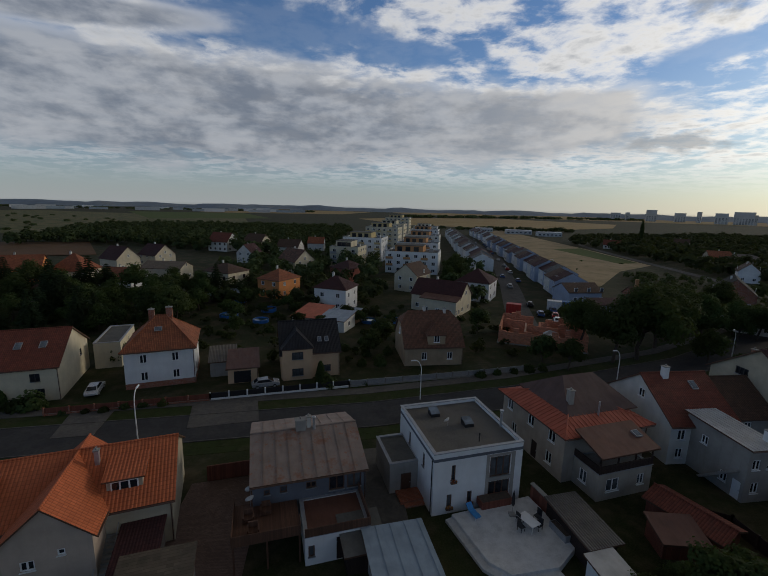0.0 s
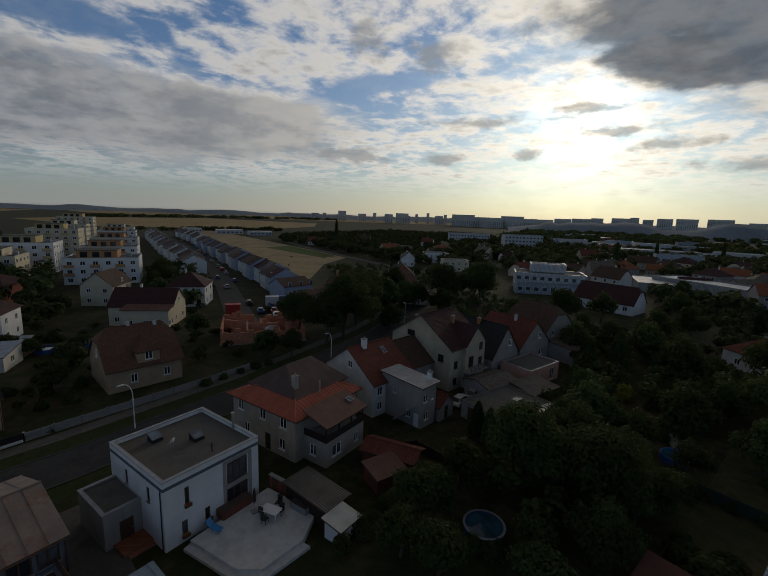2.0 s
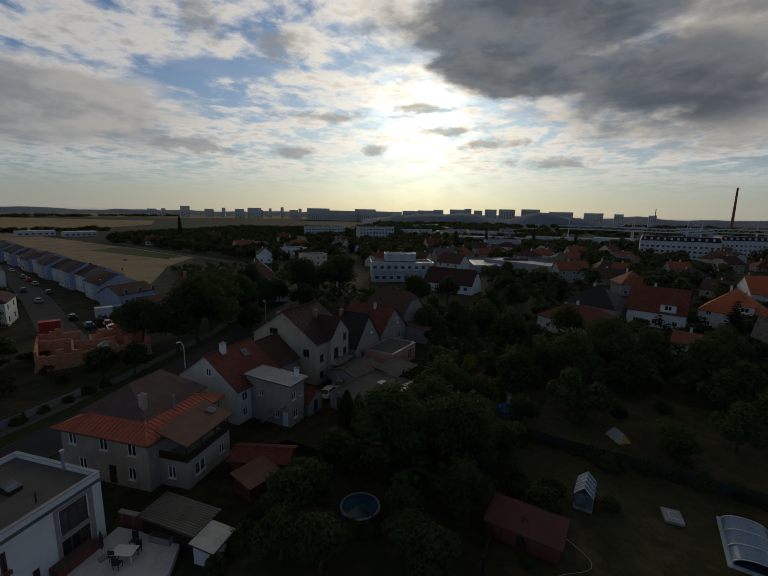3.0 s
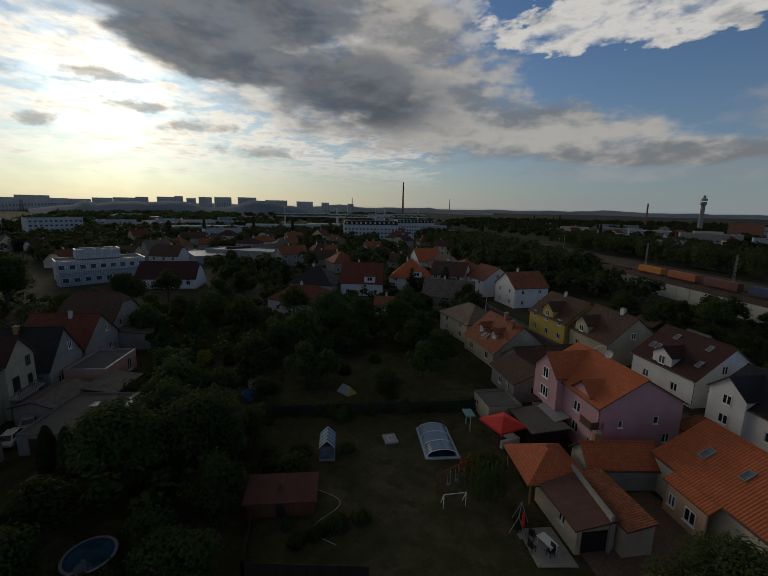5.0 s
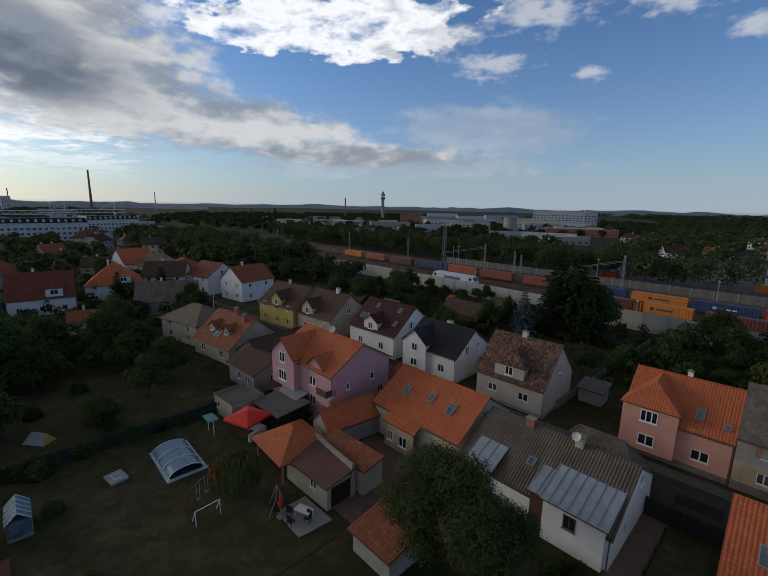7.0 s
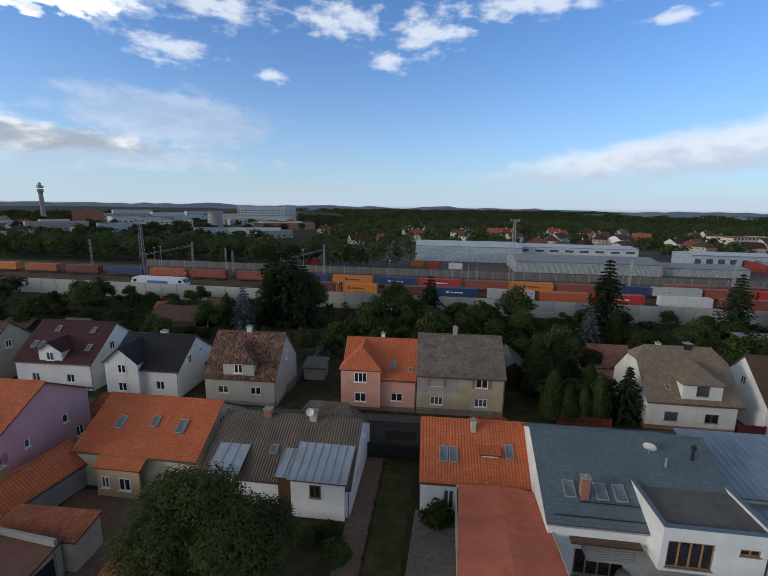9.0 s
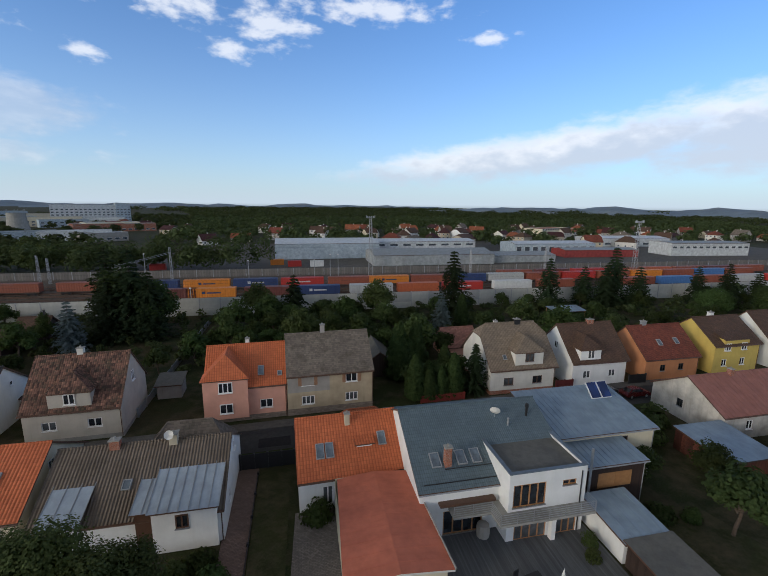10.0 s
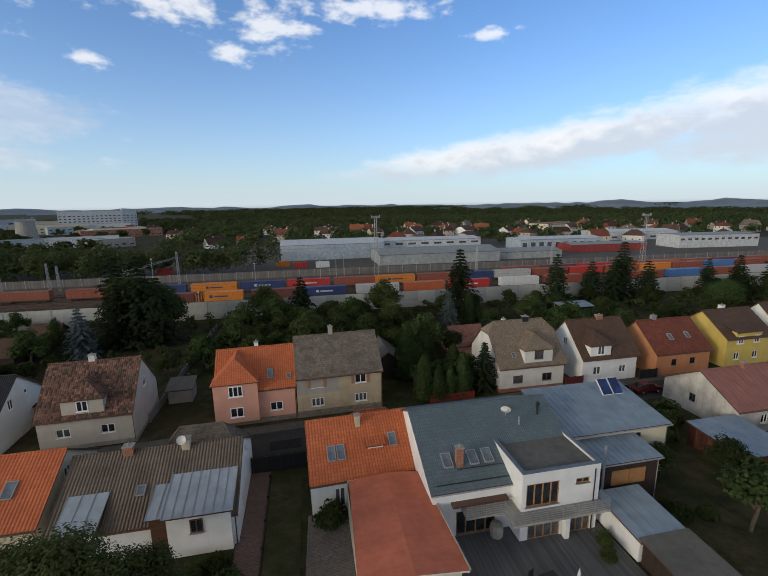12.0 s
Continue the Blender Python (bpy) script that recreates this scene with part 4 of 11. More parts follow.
def broad_tree(seed, h, rad, leaf, name="tree", n=2600, size=0.42, trunk=0.32, low=0.22, flat=0.75):
    """A broad-leaved tree: trunk, limbs and a crown of clumps on many uneven boughs."""
    r = random.Random(seed)
    t = Shape()
    top = h * (low + 0.25)
    limb(t, (0, 0, -0.2), (r.uniform(-0.3, 0.3), r.uniform(-0.3, 0.3), top), h * 0.028, h * 0.018, r)
    boughs = []
    k = 11
    for i in range(k):
        a = 6.2832 * i / k + r.uniform(-0.4, 0.4)
        e = r.uniform(0.0, 1.0)
        d = rad * r.uniform(0.45, 0.80) * (1.0 - 0.45 * e)
        c = Vector((math.cos(a) * d, math.sin(a) * d, h * (low + 0.18 + (0.66 - low) * e)))
        boughs.append((c, rad * r.uniform(0.34, 0.52)))
        limb(t, (0, 0, top * r.uniform(0.65, 1.0)), c, h * 0.013, h * 0.004, r)
    boughs.append((Vector((0, 0, h * 0.82)), rad * 0.42))
    boughs.append((Vector((r.uniform(-1, 1) * rad * 0.25, r.uniform(-1, 1) * rad * 0.25, h * 0.6)), rad * 0.55))
    s = Shape()
    tot = sum(b[1] ** 2 for b in boughs)
    for c, br in boughs:
        m = int(n * br * br / tot)
        for _ in range(m):
            d = Vector((r.gauss(0, 1), r.gauss(0, 1), r.gauss(0, 1))).normalized()
            q = r.random() ** 0.35
            lump = 1.0 + 0.35 * noise.noise(d * 2.2 + c)
            p = c + Vector((d.x, d.y, d.z * flat)) * (br * q * lump)
            leaf_quad(s, p, (d + Vector((0, 0, 0.55)) + Vector((r.uniform(-.6, .6), r.uniform(-.6, .6), r.uniform(-.6, .6)))), size * r.uniform(0.7, 1.3), r)
    return t.mesh("trunk", BARK), s.mesh("crown", leaf, weld=False)


def spruce(seed, h, rad, leaf, n=1700, size=0.34):
    """A spruce: drooping whorls of boughs round a straight trunk."""
    r = random.Random(seed)
    t = Shape().tube((0, 0, -0.2), (0, 0, h * 0.97), h * 0.016, 0.02, 7, caps=False)
    s = Shape()
    tiers = int(h * 1.6)
    per = max(6, n // (tiers * 9))
    for i in range(tiers):
        z = h * (0.07 + 0.91 * i / tiers)
        rr = rad * (1 - i / tiers) ** 0.72 * r.uniform(0.82, 1.12) + 0.12
        k = 9 if i < tiers * 0.75 else 5
        off = r.uniform(0, 6.28)
        for j in range(k):
            a = off + 6.2832 * j / k + r.uniform(-0.2, 0.2)
            L = rr * r.uniform(0.7, 1.12)
            for q in range(per):
                u = (q + r.random()) / per
                d = Vector((math.cos(a), math.sin(a), 0))
                p = Vector((0, 0, z)) + d * (L * u) + Vector((0, 0, -0.22 * L * u * u + 0.08 * L * (u > 0.8))) + Vector((r.uniform(-.1, .1), r.uniform(-.1, .1), r.uniform(-.1, .06))) * (0.4 + L * 0.5)
                leaf_quad(s, p, Vector((d.x * 0.4 + r.uniform(-.4, .4), d.y * 0.4 + r.uniform(-.4, .4), 0.9)), size * r.uniform(0.7, 1.3), r)
    return t.mesh("trunk", BARK), s.mesh("crown", leaf, weld=False)


def column_tree(seed, h, rad, leaf, n=1200, size=0.34):
    """A thuja, cypress or poplar: a tight upright crown from near the ground."""
    r = random.Random(seed)
    t = Shape().tube((0, 0, -0.2), (0, 0, h * 0.8), h * 0.014, 0.03, 6, caps=False)
    s = Shape()
    for _ in range(n):
        u = r.random()
        rr = rad * min(1.0, (u * 6 + 0.4)) * (1 - u) ** 0.45
        a = r.uniform(0, 6.2832)
        q = r.random() ** 0.3 * (1 + 0.25 * noise.noise((math.cos(a) * 2, math.sin(a) * 2, u * h)))
        p = Vector((math.cos(a) * rr * q, math.sin(a) * rr * q, 0.15 + u * h * 0.97))
        leaf_quad(s, p, Vector((math.cos(a), math.sin(a), 0.5)) + Vector((r.uniform(-.5, .5), r.uniform(-.5, .5), r.uniform(-.5, .5))), size * r.uniform(0.7, 1.3), r)
    return t.mesh("trunk", BARK), s.mesh("crown", leaf, weld=False)


def bush(seed, h, rad, leaf, n=520, size=0.26):
    r = random.Random(seed)
    t, s = Shape(), Shape()
    for i in range(5):
        a = 6.28 * i / 5
        limb(t, (0, 0, -0.1), (math.cos(a) * rad * 0.5, math.sin(a) * rad * 0.5, h * 0.7), 0.04, 0.015, r, 2)
    for _ in range(n):
        d = Vector((r.gauss(0, 1), r.gauss(0, 1), abs(r.gauss(0, 1)))).normalized()
        q = r.random() ** 0.35 * (1 + 0.4 * noise.noise(d * 1.8 + Vector((seed, 0, 0))))
        p = Vector((d.x * rad * q, d.y * rad * q, 0.08 + d.z * h * 0.95 * q))
        leaf_quad(s, p, d + Vector((r.uniform(-.6, .6), r.uniform(-.6, .6), r.uniform(-.2, .6))), size * r.uniform(0.7, 1.3), r)
    return t.mesh("trunk", BARK), s.mesh("crown", leaf, weld=False)


def willow(seed, h, rad, leaf):
    """A small weeping tree with strands of leaves to the ground."""
    r = random.Random(seed)
    t, s = Shape(), Shape()
    limb(t, (0, 0, -0.1), (0, 0, h * 0.8), 0.12, 0.06, r)
    for i in range(120):
        a, d = r.uniform(0, 6.28), rad * r.random() ** 0.5
        top = h * (1 - 0.25 * (d / rad) ** 2) * r.uniform(0.92, 1.02)
        if i % 12 == 0:
            limb(t, (0, 0, h * 0.75), (math.cos(a) * d * 0.8, math.sin(a) * d * 0.8, top), 0.04, 0.01, r, 2)
        low = r.uniform(0.1, 0.5) * h
        k = int((top - low) / 0.14)
        for j in range(k):
            z = top - (top - low) * j / k
            o = d * (1 + 0.12 * math.sin(j * 0.2))
            p = Vector((math.cos(a) * o + r.uniform(-.08, .08), math.sin(a) * o + r.uniform(-.08, .08), z))
            leaf_quad(s, p, Vector((math.cos(a), math.sin(a), 0.2)), 0.16 * r.uniform(0.7, 1.3), r)
    return t.mesh("trunk", BARK), s.mesh("crown", leaf, weld=False)


KINDS = {
    "broad": [broad_tree(11, 9, 4.2, LEAF[0], n=2800, size=0.31), broad_tree(12, 8, 3.9, LEAF[0], n=2600, size=0.31), broad_tree(13, 10, 4.4, LEAF[2], n=2900, size=0.31)],
    "fruit": [broad_tree(21, 5, 2.5, LEAF[1], n=1500, size=0.26), broad_tree(22, 4.4, 2.3, LEAF[1], n=1400, size=0.26), broad_tree(23, 5.6, 2.6, LEAF[0], n=1600, size=0.27)],
    "big": [broad_tree(31, 13, 6.6, LEAF[0], n=8500, size=0.33), broad_tree(32, 14, 6.2, LEAF[0], n=8500, size=0.32)],
    "walnut": [broad_tree(41, 9.5, 5.0, LEAF[2], n=34000, size=0.115, low=0.10), broad_tree(42, 8.6, 4.6, LEAF[2], n=28000, size=0.115, low=0.10)],
    "spruce": [spruce(51, 13, 4.2, NEEDLE, 7600, 0.29), spruce(52, 10, 3.5, NEEDLE, 6200, 0.28)],
    "blue": [spruce(61, 9, 2.9, BLUENEEDLE, 6200, 0.25)],
    "thuja": [column_tree(71, 6, 1.5, THUJA, 3000, 0.24), column_tree(72, 4, 1.4, THUJA, 2200, 0.24)],
    "poplar": [column_tree(81, 20, 2.4, LEAF[0], 1500, 0.7)],
    "bush": [bush(91, 1.8, 1.3, LEAF[0]), bush(92, 1.5, 1.5, LEAF[1]), bush(93, 2.3, 1.4, LEAF[2])],
    "yellow": [bush(94, 3.0, 1.4, YELLOWLEAF, 700)],
    "fruit_near": [broad_tree(21, 5, 2.5, LEAF[1], n=3000, size=0.175), broad_tree(22, 4.4, 2.3, LEAF[1], n=2800, size=0.175), broad_tree(23, 5.6, 2.6, LEAF[0], n=3200, size=0.18)],
    "broad_near": [broad_tree(11, 9, 4.2, LEAF[0], n=6000, size=0.23), broad_tree(12, 8, 3.9, LEAF[0], n=5600, size=0.23), broad_tree(13, 10, 4.4, LEAF[2], n=6200, size=0.23)],
    "big_near": [broad_tree(31, 13, 6.6, LEAF[0], n=11000, size=0.28), broad_tree(32, 14, 6.2, LEAF[0], n=11000, size=0.27)],
    "bush_near": [bush(91, 1.8, 1.3, LEAF[0], 900, 0.17), bush(92, 1.5, 1.5, LEAF[1], 900, 0.17), bush(93, 2.3, 1.4, LEAF[2], 1000, 0.17)],
    "willow": [willow(95, 4.2, 2.2, LEAF[2])],
}
TREE_LABEL = {
    "broad": ("leafy green broad-leaved tree among the gardens", "tree"), "fruit": ("low dark green fruit tree on garden grass", "tree"), "big": ("large old broad-leaved tree with a dense crown", "tree"),
    "walnut": ("big walnut tree with bright green leaves", "tree"), "spruce": ("tall dark green spruce with drooping boughs", "spruce"), "blue": ("silvery blue spruce with a full crown", "spruce"),
    "thuja": ("dense dark green thuja beside the house", "thuja"), "poplar": ("slender tall poplar on the skyline", "poplar"), "bush": ("rounded green garden shrub", "shrub"),
    "yellow": ("bright yellow-leaved garden shrub", "shrub"), "willow": ("small weeping willow on the lawn", "willow"),
}
TREE_NAME = {"fruit": "fruit_tree", "big": "old_tree", "walnut": "walnut_tree", "bush": "shrub", "yellow": "shrub", "blue": "blue_spruce"}


def tree(kind, x, y, s=1.0, v=None, z=0.0, sz=None):
    v = rng.randrange(len(KINDS[kind])) if v is None else v
    t, c = (KINDS[kind + "_near"] if x * x + y * y < 58 ** 2 and kind + "_near" in KINDS else KINDS[kind])[v]
    lb, cat = TREE_LABEL[kind]
    nm = TREE_NAME.get(kind, kind if kind in ("spruce", "thuja", "poplar", "willow") else "tree")
    ob = thing(nm, pose(x, y, z, 0, 0, rng.uniform(0, 360)) @ Matrix.Diagonal((s, s, sz or s, 1)), lb, cat, {"bush": "garden shrubs", "broad": "garden trees", "fruit": "fruit trees"}.get(kind, ""))
    part("trunk", t, None, ob)
    part("crown", c, None, ob)
    return ob


def inside(p, ring):
    r, j = False, len(ring) - 1
    for i in range(len(ring)):
        if (ring[i][1] > p[1]) != (ring[j][1] > p[1]) and p[0] < (ring[j][0] - ring[i][0]) * (p[1] - ring[i][1]) / (ring[j][1] - ring[i][1]) + ring[i][0]:
            r = not r
        j = i
    return r


def scatter(ring, step, r, jitter=0.45):
    """Points spread over a ring of (x, y)."""
    xs, ys = [p[0] for p in ring], [p[1] for p in ring]
    y = min(ys)
    while y < max(ys):
        x = min(xs)
        while x < max(xs):
            p = (x + r.uniform(-jitter, jitter) * step, y + r.uniform(-jitter, jitter) * step)
            if inside(p, ring):
                yield p
            x += step
        y += step


def leaf_sheet(name, pts, nrm, size, seed, mat):
    """Many small folded leaf clumps as one mesh, from arrays of places, directions and sizes."""
    g = np.random.RandomState(seed)
    k = len(pts)
    nrm = nrm / np.maximum(1e-6, np.linalg.norm(nrm, axis=1))[:, None]
    a = np.cross(nrm, g.normal(size=(k, 3)))
    a /= np.maximum(1e-6, np.linalg.norm(a, axis=1))[:, None]
    b = np.cross(nrm, a)
    w, h = (size * g.uniform(0.5, 0.8, k))[:, None], (size * g.uniform(0.8, 1.25, k))[:, None]
    fold = (size * g.uniform(-0.35, 0.1, k))[:, None]
    v = np.stack([pts - a * w, pts + a * w * 0.9, pts + b * h + nrm * fold, pts - b * h * 0.7 - nrm * size[:, None] * 0.15], 1).reshape(-1, 3)
    o = np.arange(k)[:, None] * 4
    f = np.concatenate([o + [0, 1, 2], o + [1, 0, 3]], 1).reshape(-1)
    me = bpy.data.meshes.new(name)
    me.vertices.add(4 * k)
    me.vertices.foreach_set("co", v.astype(np.float32).ravel())
    me.loops.add(6 * k)
    me.loops.foreach_set("vertex_index", f.astype(np.int32))
    me.polygons.add(2 * k)
    me.polygons.foreach_set("loop_start", np.arange(0, 6 * k, 3, dtype=np.int32))
    me.polygons.foreach_set("loop_total", np.full(2 * k, 3, dtype=np.int32))
    me.materials.append(mat)
    me.update(calc_edges=True)
    return me


def woods(name, ring, step, h, seed, label, rad=None, n=44, mat=None, leaf=0.36, fine=1.0):
    """Far woodland: many small uneven crowns of several boughs each, in one object."""
    r = random.Random(seed)
    g = np.random.RandomState(seed)
    n, leaf = int(n * 2.1 * fine), leaf * 0.60 / math.sqrt(fine)
    P, Q, S = [], [], []
    for x, y in scatter(ring, step, r):
        if any((x - a) ** 2 + (y - b) ** 2 < c * c for a, b, c in CLEAR):
            continue
        hh = h * r.uniform(0.62, 1.12)
        rr = (rad or step * 0.62) * r.uniform(0.7, 1.2)
        lobes = 6
        ang = g.uniform(0, 6.28, lobes)
        off = rr * g.uniform(0.15, 0.62, lobes)
        lc = np.stack([x + np.cos(ang) * off, y + np.sin(ang) * off, hh * g.uniform(0.34, 0.70, lobes)], 1)
        lc[0] = (x, y, hh * 0.68)
        lr = rr * g.uniform(0.36, 0.58, lobes)
        lz = np.minimum(lr, hh * 0.30)
        pick = g.randint(0, lobes, n)
        d = g.normal(size=(n, 3)) + (0, 0, 0.25)
        d /= np.linalg.norm(d, axis=1)[:, None]
        q = g.uniform(0.6, 1.0, n)[:, None]
        P.append(np.maximum(lc[pick] + d * q * np.stack([lr, lr, lz], 1)[pick], (-1e5, -1e5, 0.1)))
        Q.append(d + g.uniform(-0.5, 0.5, (n, 3)) + (0, 0, 0.5))
        S.append(rr * leaf * g.uniform(0.7, 1.3, n))
    if not P:
        return None
    me = leaf_sheet(name, np.concatenate(P), np.concatenate(Q), np.concatenate(S), seed, mat or WOODS)
    return tagged(new(name, me), label, "trees", "", "stuff")

# ---------------------------------------------------------------- ground, roads, fields
GRASS = ground_mat("garden_grass", [(0.028, 0.040, 0.012), (0.052, 0.048, 0.022), (0.022, 0.033, 0.010), (0.075, 0.062, 0.036)], 0.05, 0.9, 0.5)
LAWN = ground_mat("dry_lawn", [(0.044, 0.050, 0.019), (0.105, 0.084, 0.048), (0.034, 0.042, 0.015), (0.075, 0.066, 0.034)], 0.16, 1.4, 0.4)
VERGE = ground_mat("verge_grass", [(0.036, 0.052, 0.014), (0.062, 0.060, 0.028), (0.030, 0.042, 0.012)], 0.35, 1.4, 0.5)
STUBBLE = ground_mat("ripe_grain_field", [(0.36, 0.25, 0.11), (0.30, 0.20, 0.085), (0.40, 0.29, 0.13)], 0.01, 0.2, 0.3)
EARTH = ground_mat("bare_earth", [(0.42, 0.31, 0.18), (0.36, 0.26, 0.145), (0.26, 0.21, 0.11)], 0.03, 0.4, 0.4)
MEADOW = ground_mat("green_meadow", [(0.075, 0.11, 0.024), (0.095, 0.12, 0.03)], 0.02, 0.3, 0.3)
HEATH = ground_mat("dry_heath", [(0.20, 0.165, 0.075), (0.11, 0.12, 0.045), (0.16, 0.14, 0.06), (0.06, 0.08, 0.03)], 0.018, 0.2, 0.3)
PLOUGH = ground_mat("reddish_field", [(0.15, 0.085, 0.045), (0.12, 0.075, 0.04)], 0.02, 0.3, 0.3)
BALLAST = ground_mat("track_ballast", [(0.13, 0.105, 0.085), (0.10, 0.085, 0.07)], 0.1, 4.0, 0.6)

BLACKPATCH = ground_mat("fresh_asphalt_patch", [(0.028, 0.028, 0.03), (0.036, 0.036, 0.036)], 0.3, 2.0, 0.2)
gs = Shape()
STEP = [-4200, -2400, -1400, -800, -400, -200, -100, 0, 100, 200, 400, 800, 1400, 2400, 4200]
for ix in range(len(STEP) - 1):
    for iy in range(len(STEP) - 1):
        gs.face([(STEP[ix + a], STEP[iy + b], 0.0) for a, b in ((0, 0), (1, 0), (1, 1), (0, 1))])
tagged(part("ground", gs, GRASS), "dry garden grass and bare soil that reaches the horizon", "ground", "", "structure")


def strip(name, pts, w0, w1, z, mat, label, th=0.06):
    """A road along points, from w0 right of them to w1 left of them."""
    left, right = [], []
    for i, p in enumerate(pts):
        a, b = pts[max(0, i - 1)], pts[min(len(pts) - 1, i + 1)]
        d = Vector((b[0] - a[0], b[1] - a[1])).normalized()
        n = Vector((-d.y, d.x))
        left.append((p[0] + n.x * w1, p[1] + n.y * w1))
        right.append((p[0] - n.x * w0, p[1] - n.y * w0))
    if name[:4] in ("road", "pave"):
        for a, b, c, d in zip(left, right, left[1:], right[1:]):
            k = max(1, int(math.hypot(c[0] - a[0], c[1] - a[1]) / 4))
            for i in range(k):
                f = i / k
                CLEAR.append(((a[0] + b[0]) / 2 * (1 - f) + (c[0] + d[0]) / 2 * f, (a[1] + b[1]) / 2 * (1 - f) + (c[1] + d[1]) / 2 * f, abs(w0 + w1) / 2 + 1.2))
    s = Shape()
    for i in range(len(pts) - 1):
        s.prism([right[i], right[i + 1], left[i + 1], left[i]], z - th, z)
    return tagged(part(name, s, mat), label, name.split("_")[0], "", "structure")


NR = [(-260, -12.9), (-120, 24.6), (-60, 40.7), (0, 53.0), (25, 60.5), (60, 75), (95, 96), (150, 128), (240, 170)]   # the north road's middle
strip("verge_north", NR, 4.9, 9.4, 0.03, VERGE, "rough green verge along the asphalt road")
strip("verge_south", NR, 6.2, 3.2, 0.02, VERGE, "narrow grass verge on the houses' side of the road")
strip("road_north", NR, 3.3, 3.3, 0.05, ASPHALT, "two-lane grey asphalt road without markings")
strip("kerb_north", NR, -3.3, 3.45, 0.14, OLDASPHALT, "low concrete kerb beside the road", 0.2)
strip("kerb_south", NR, 3.45, -3.3, 0.14, OLDASPHALT, "low concrete kerb beside the road", 0.2)
strip("pavement_north", NR, -6.3, 8.4, 0.09, OLDASPHALT, "worn asphalt footway behind the verge")
SR = [(230, -32.5), (120, -38.5), (60, -43.2), (8, -46.4), (-30, -48.4), (-60, -49.8), (-110, -51), (-220, -54)]        # the south street's middle
strip("road_south", SR, 2.4, 2.4, 0.05, ASPHALT, "narrow grey asphalt street between the houses")
strip("pavement_south", SR, -2.5, 4.3, 0.11, OLDASPHALT, "worn asphalt footway in front of the houses", 0.15)
strip("verge_street", SR, 3.6, -2.4, 0.03, VERGE, "thin strip of trodden grass beside the street")
strip("road_lane", [(33, 85), (40, 117), (47, 146), (57, 192), (67, 240), (74, 309), (84, 430), (100, 600)], 3.6, 3.6, 0.04, OLDASPHALT, "residential lane between terraced houses")
strip("road_bend", [(150, 128), (146, 165), (149, 189), (154, 238), (159, 280), (168, 341), (190, 420)], 2.5, 2.5, 0.045, OLDASPHALT, "narrow road along the building land")
# drives and yards
slab("drive_concrete", [(-24, 48.0), (-15.5, 50.3), (-17.5, 56.5), (-26, 54.0)], 0.10, OLDASPHALT, "cracked asphalt drive across the verge")
slab("drive_gravel", [(-39, 45), (-34.5, 46), (-36, 53), (-41, 51)], 0.10, OLDASPHALT, "worn asphalt drive across the verge")
slab("yard_brown", [(-17, 22), (-9.5, 24), (-11.5, 39.5), (-18.5, 37.5)], 0.07, REDPAVERS, "yard paved with brown concrete blocks")
slab("yard_alley", [(-1.2, 30), (3.6, 31), (2.0, 45), (-2.8, 44)], 0.07, OLDASPHALT, "dark asphalt alley between two houses")
slab("drive_south", [(7.2, -18), (5.0, -18), (5.3, -41), (7.6, -41)], 0.06, REDPAVERS, "brown paved drive beside a strip of lawn")
slab("road_patch", [(5.9, -46.8), (2.2, -47.0), (2.1, -45.0), (5.8, -44.9)], 0.058, BLACKPATCH, "dark asphalt patch in the street", th=0.006)
slab("yard_paved", [(2.1, -16), (-3.2, -16), (-2.6, -33.6), (1.4, -33.6)], 0.07, PAVERS, "yard paved with grey cobble-like concrete blocks")
slab("lawn_strip", [(4.9, -18), (2.15, -18), (2.0, -40.5), (5.2, -40.5)], 0.05, LAWN, "narrow dry lawn between drive and house")
slab("yard_orange", [(33, -19.5), (21, -20), (20, -33), (34, -31)], 0.055, REDPAVERS, "brown paved yard between house and garage")
slab("lawn_garden", [(24, -18), (52, -19.5), (52, 9), (24, 8)], 0.035, LAWN, "dry worn garden lawn with yellow patches")
slab("lawn_upper", [(53, -20), (76, -22), (74, 10), (53, 9)], 0.035, LAWN, "dim garden lawn behind a hedge")
slab("lawn_east", [(-26.5, -28.2), (-36, -28), (-40, -14), (-27, -12)], 0.035, LAWN, "small sloping garden lawn with bare patches")
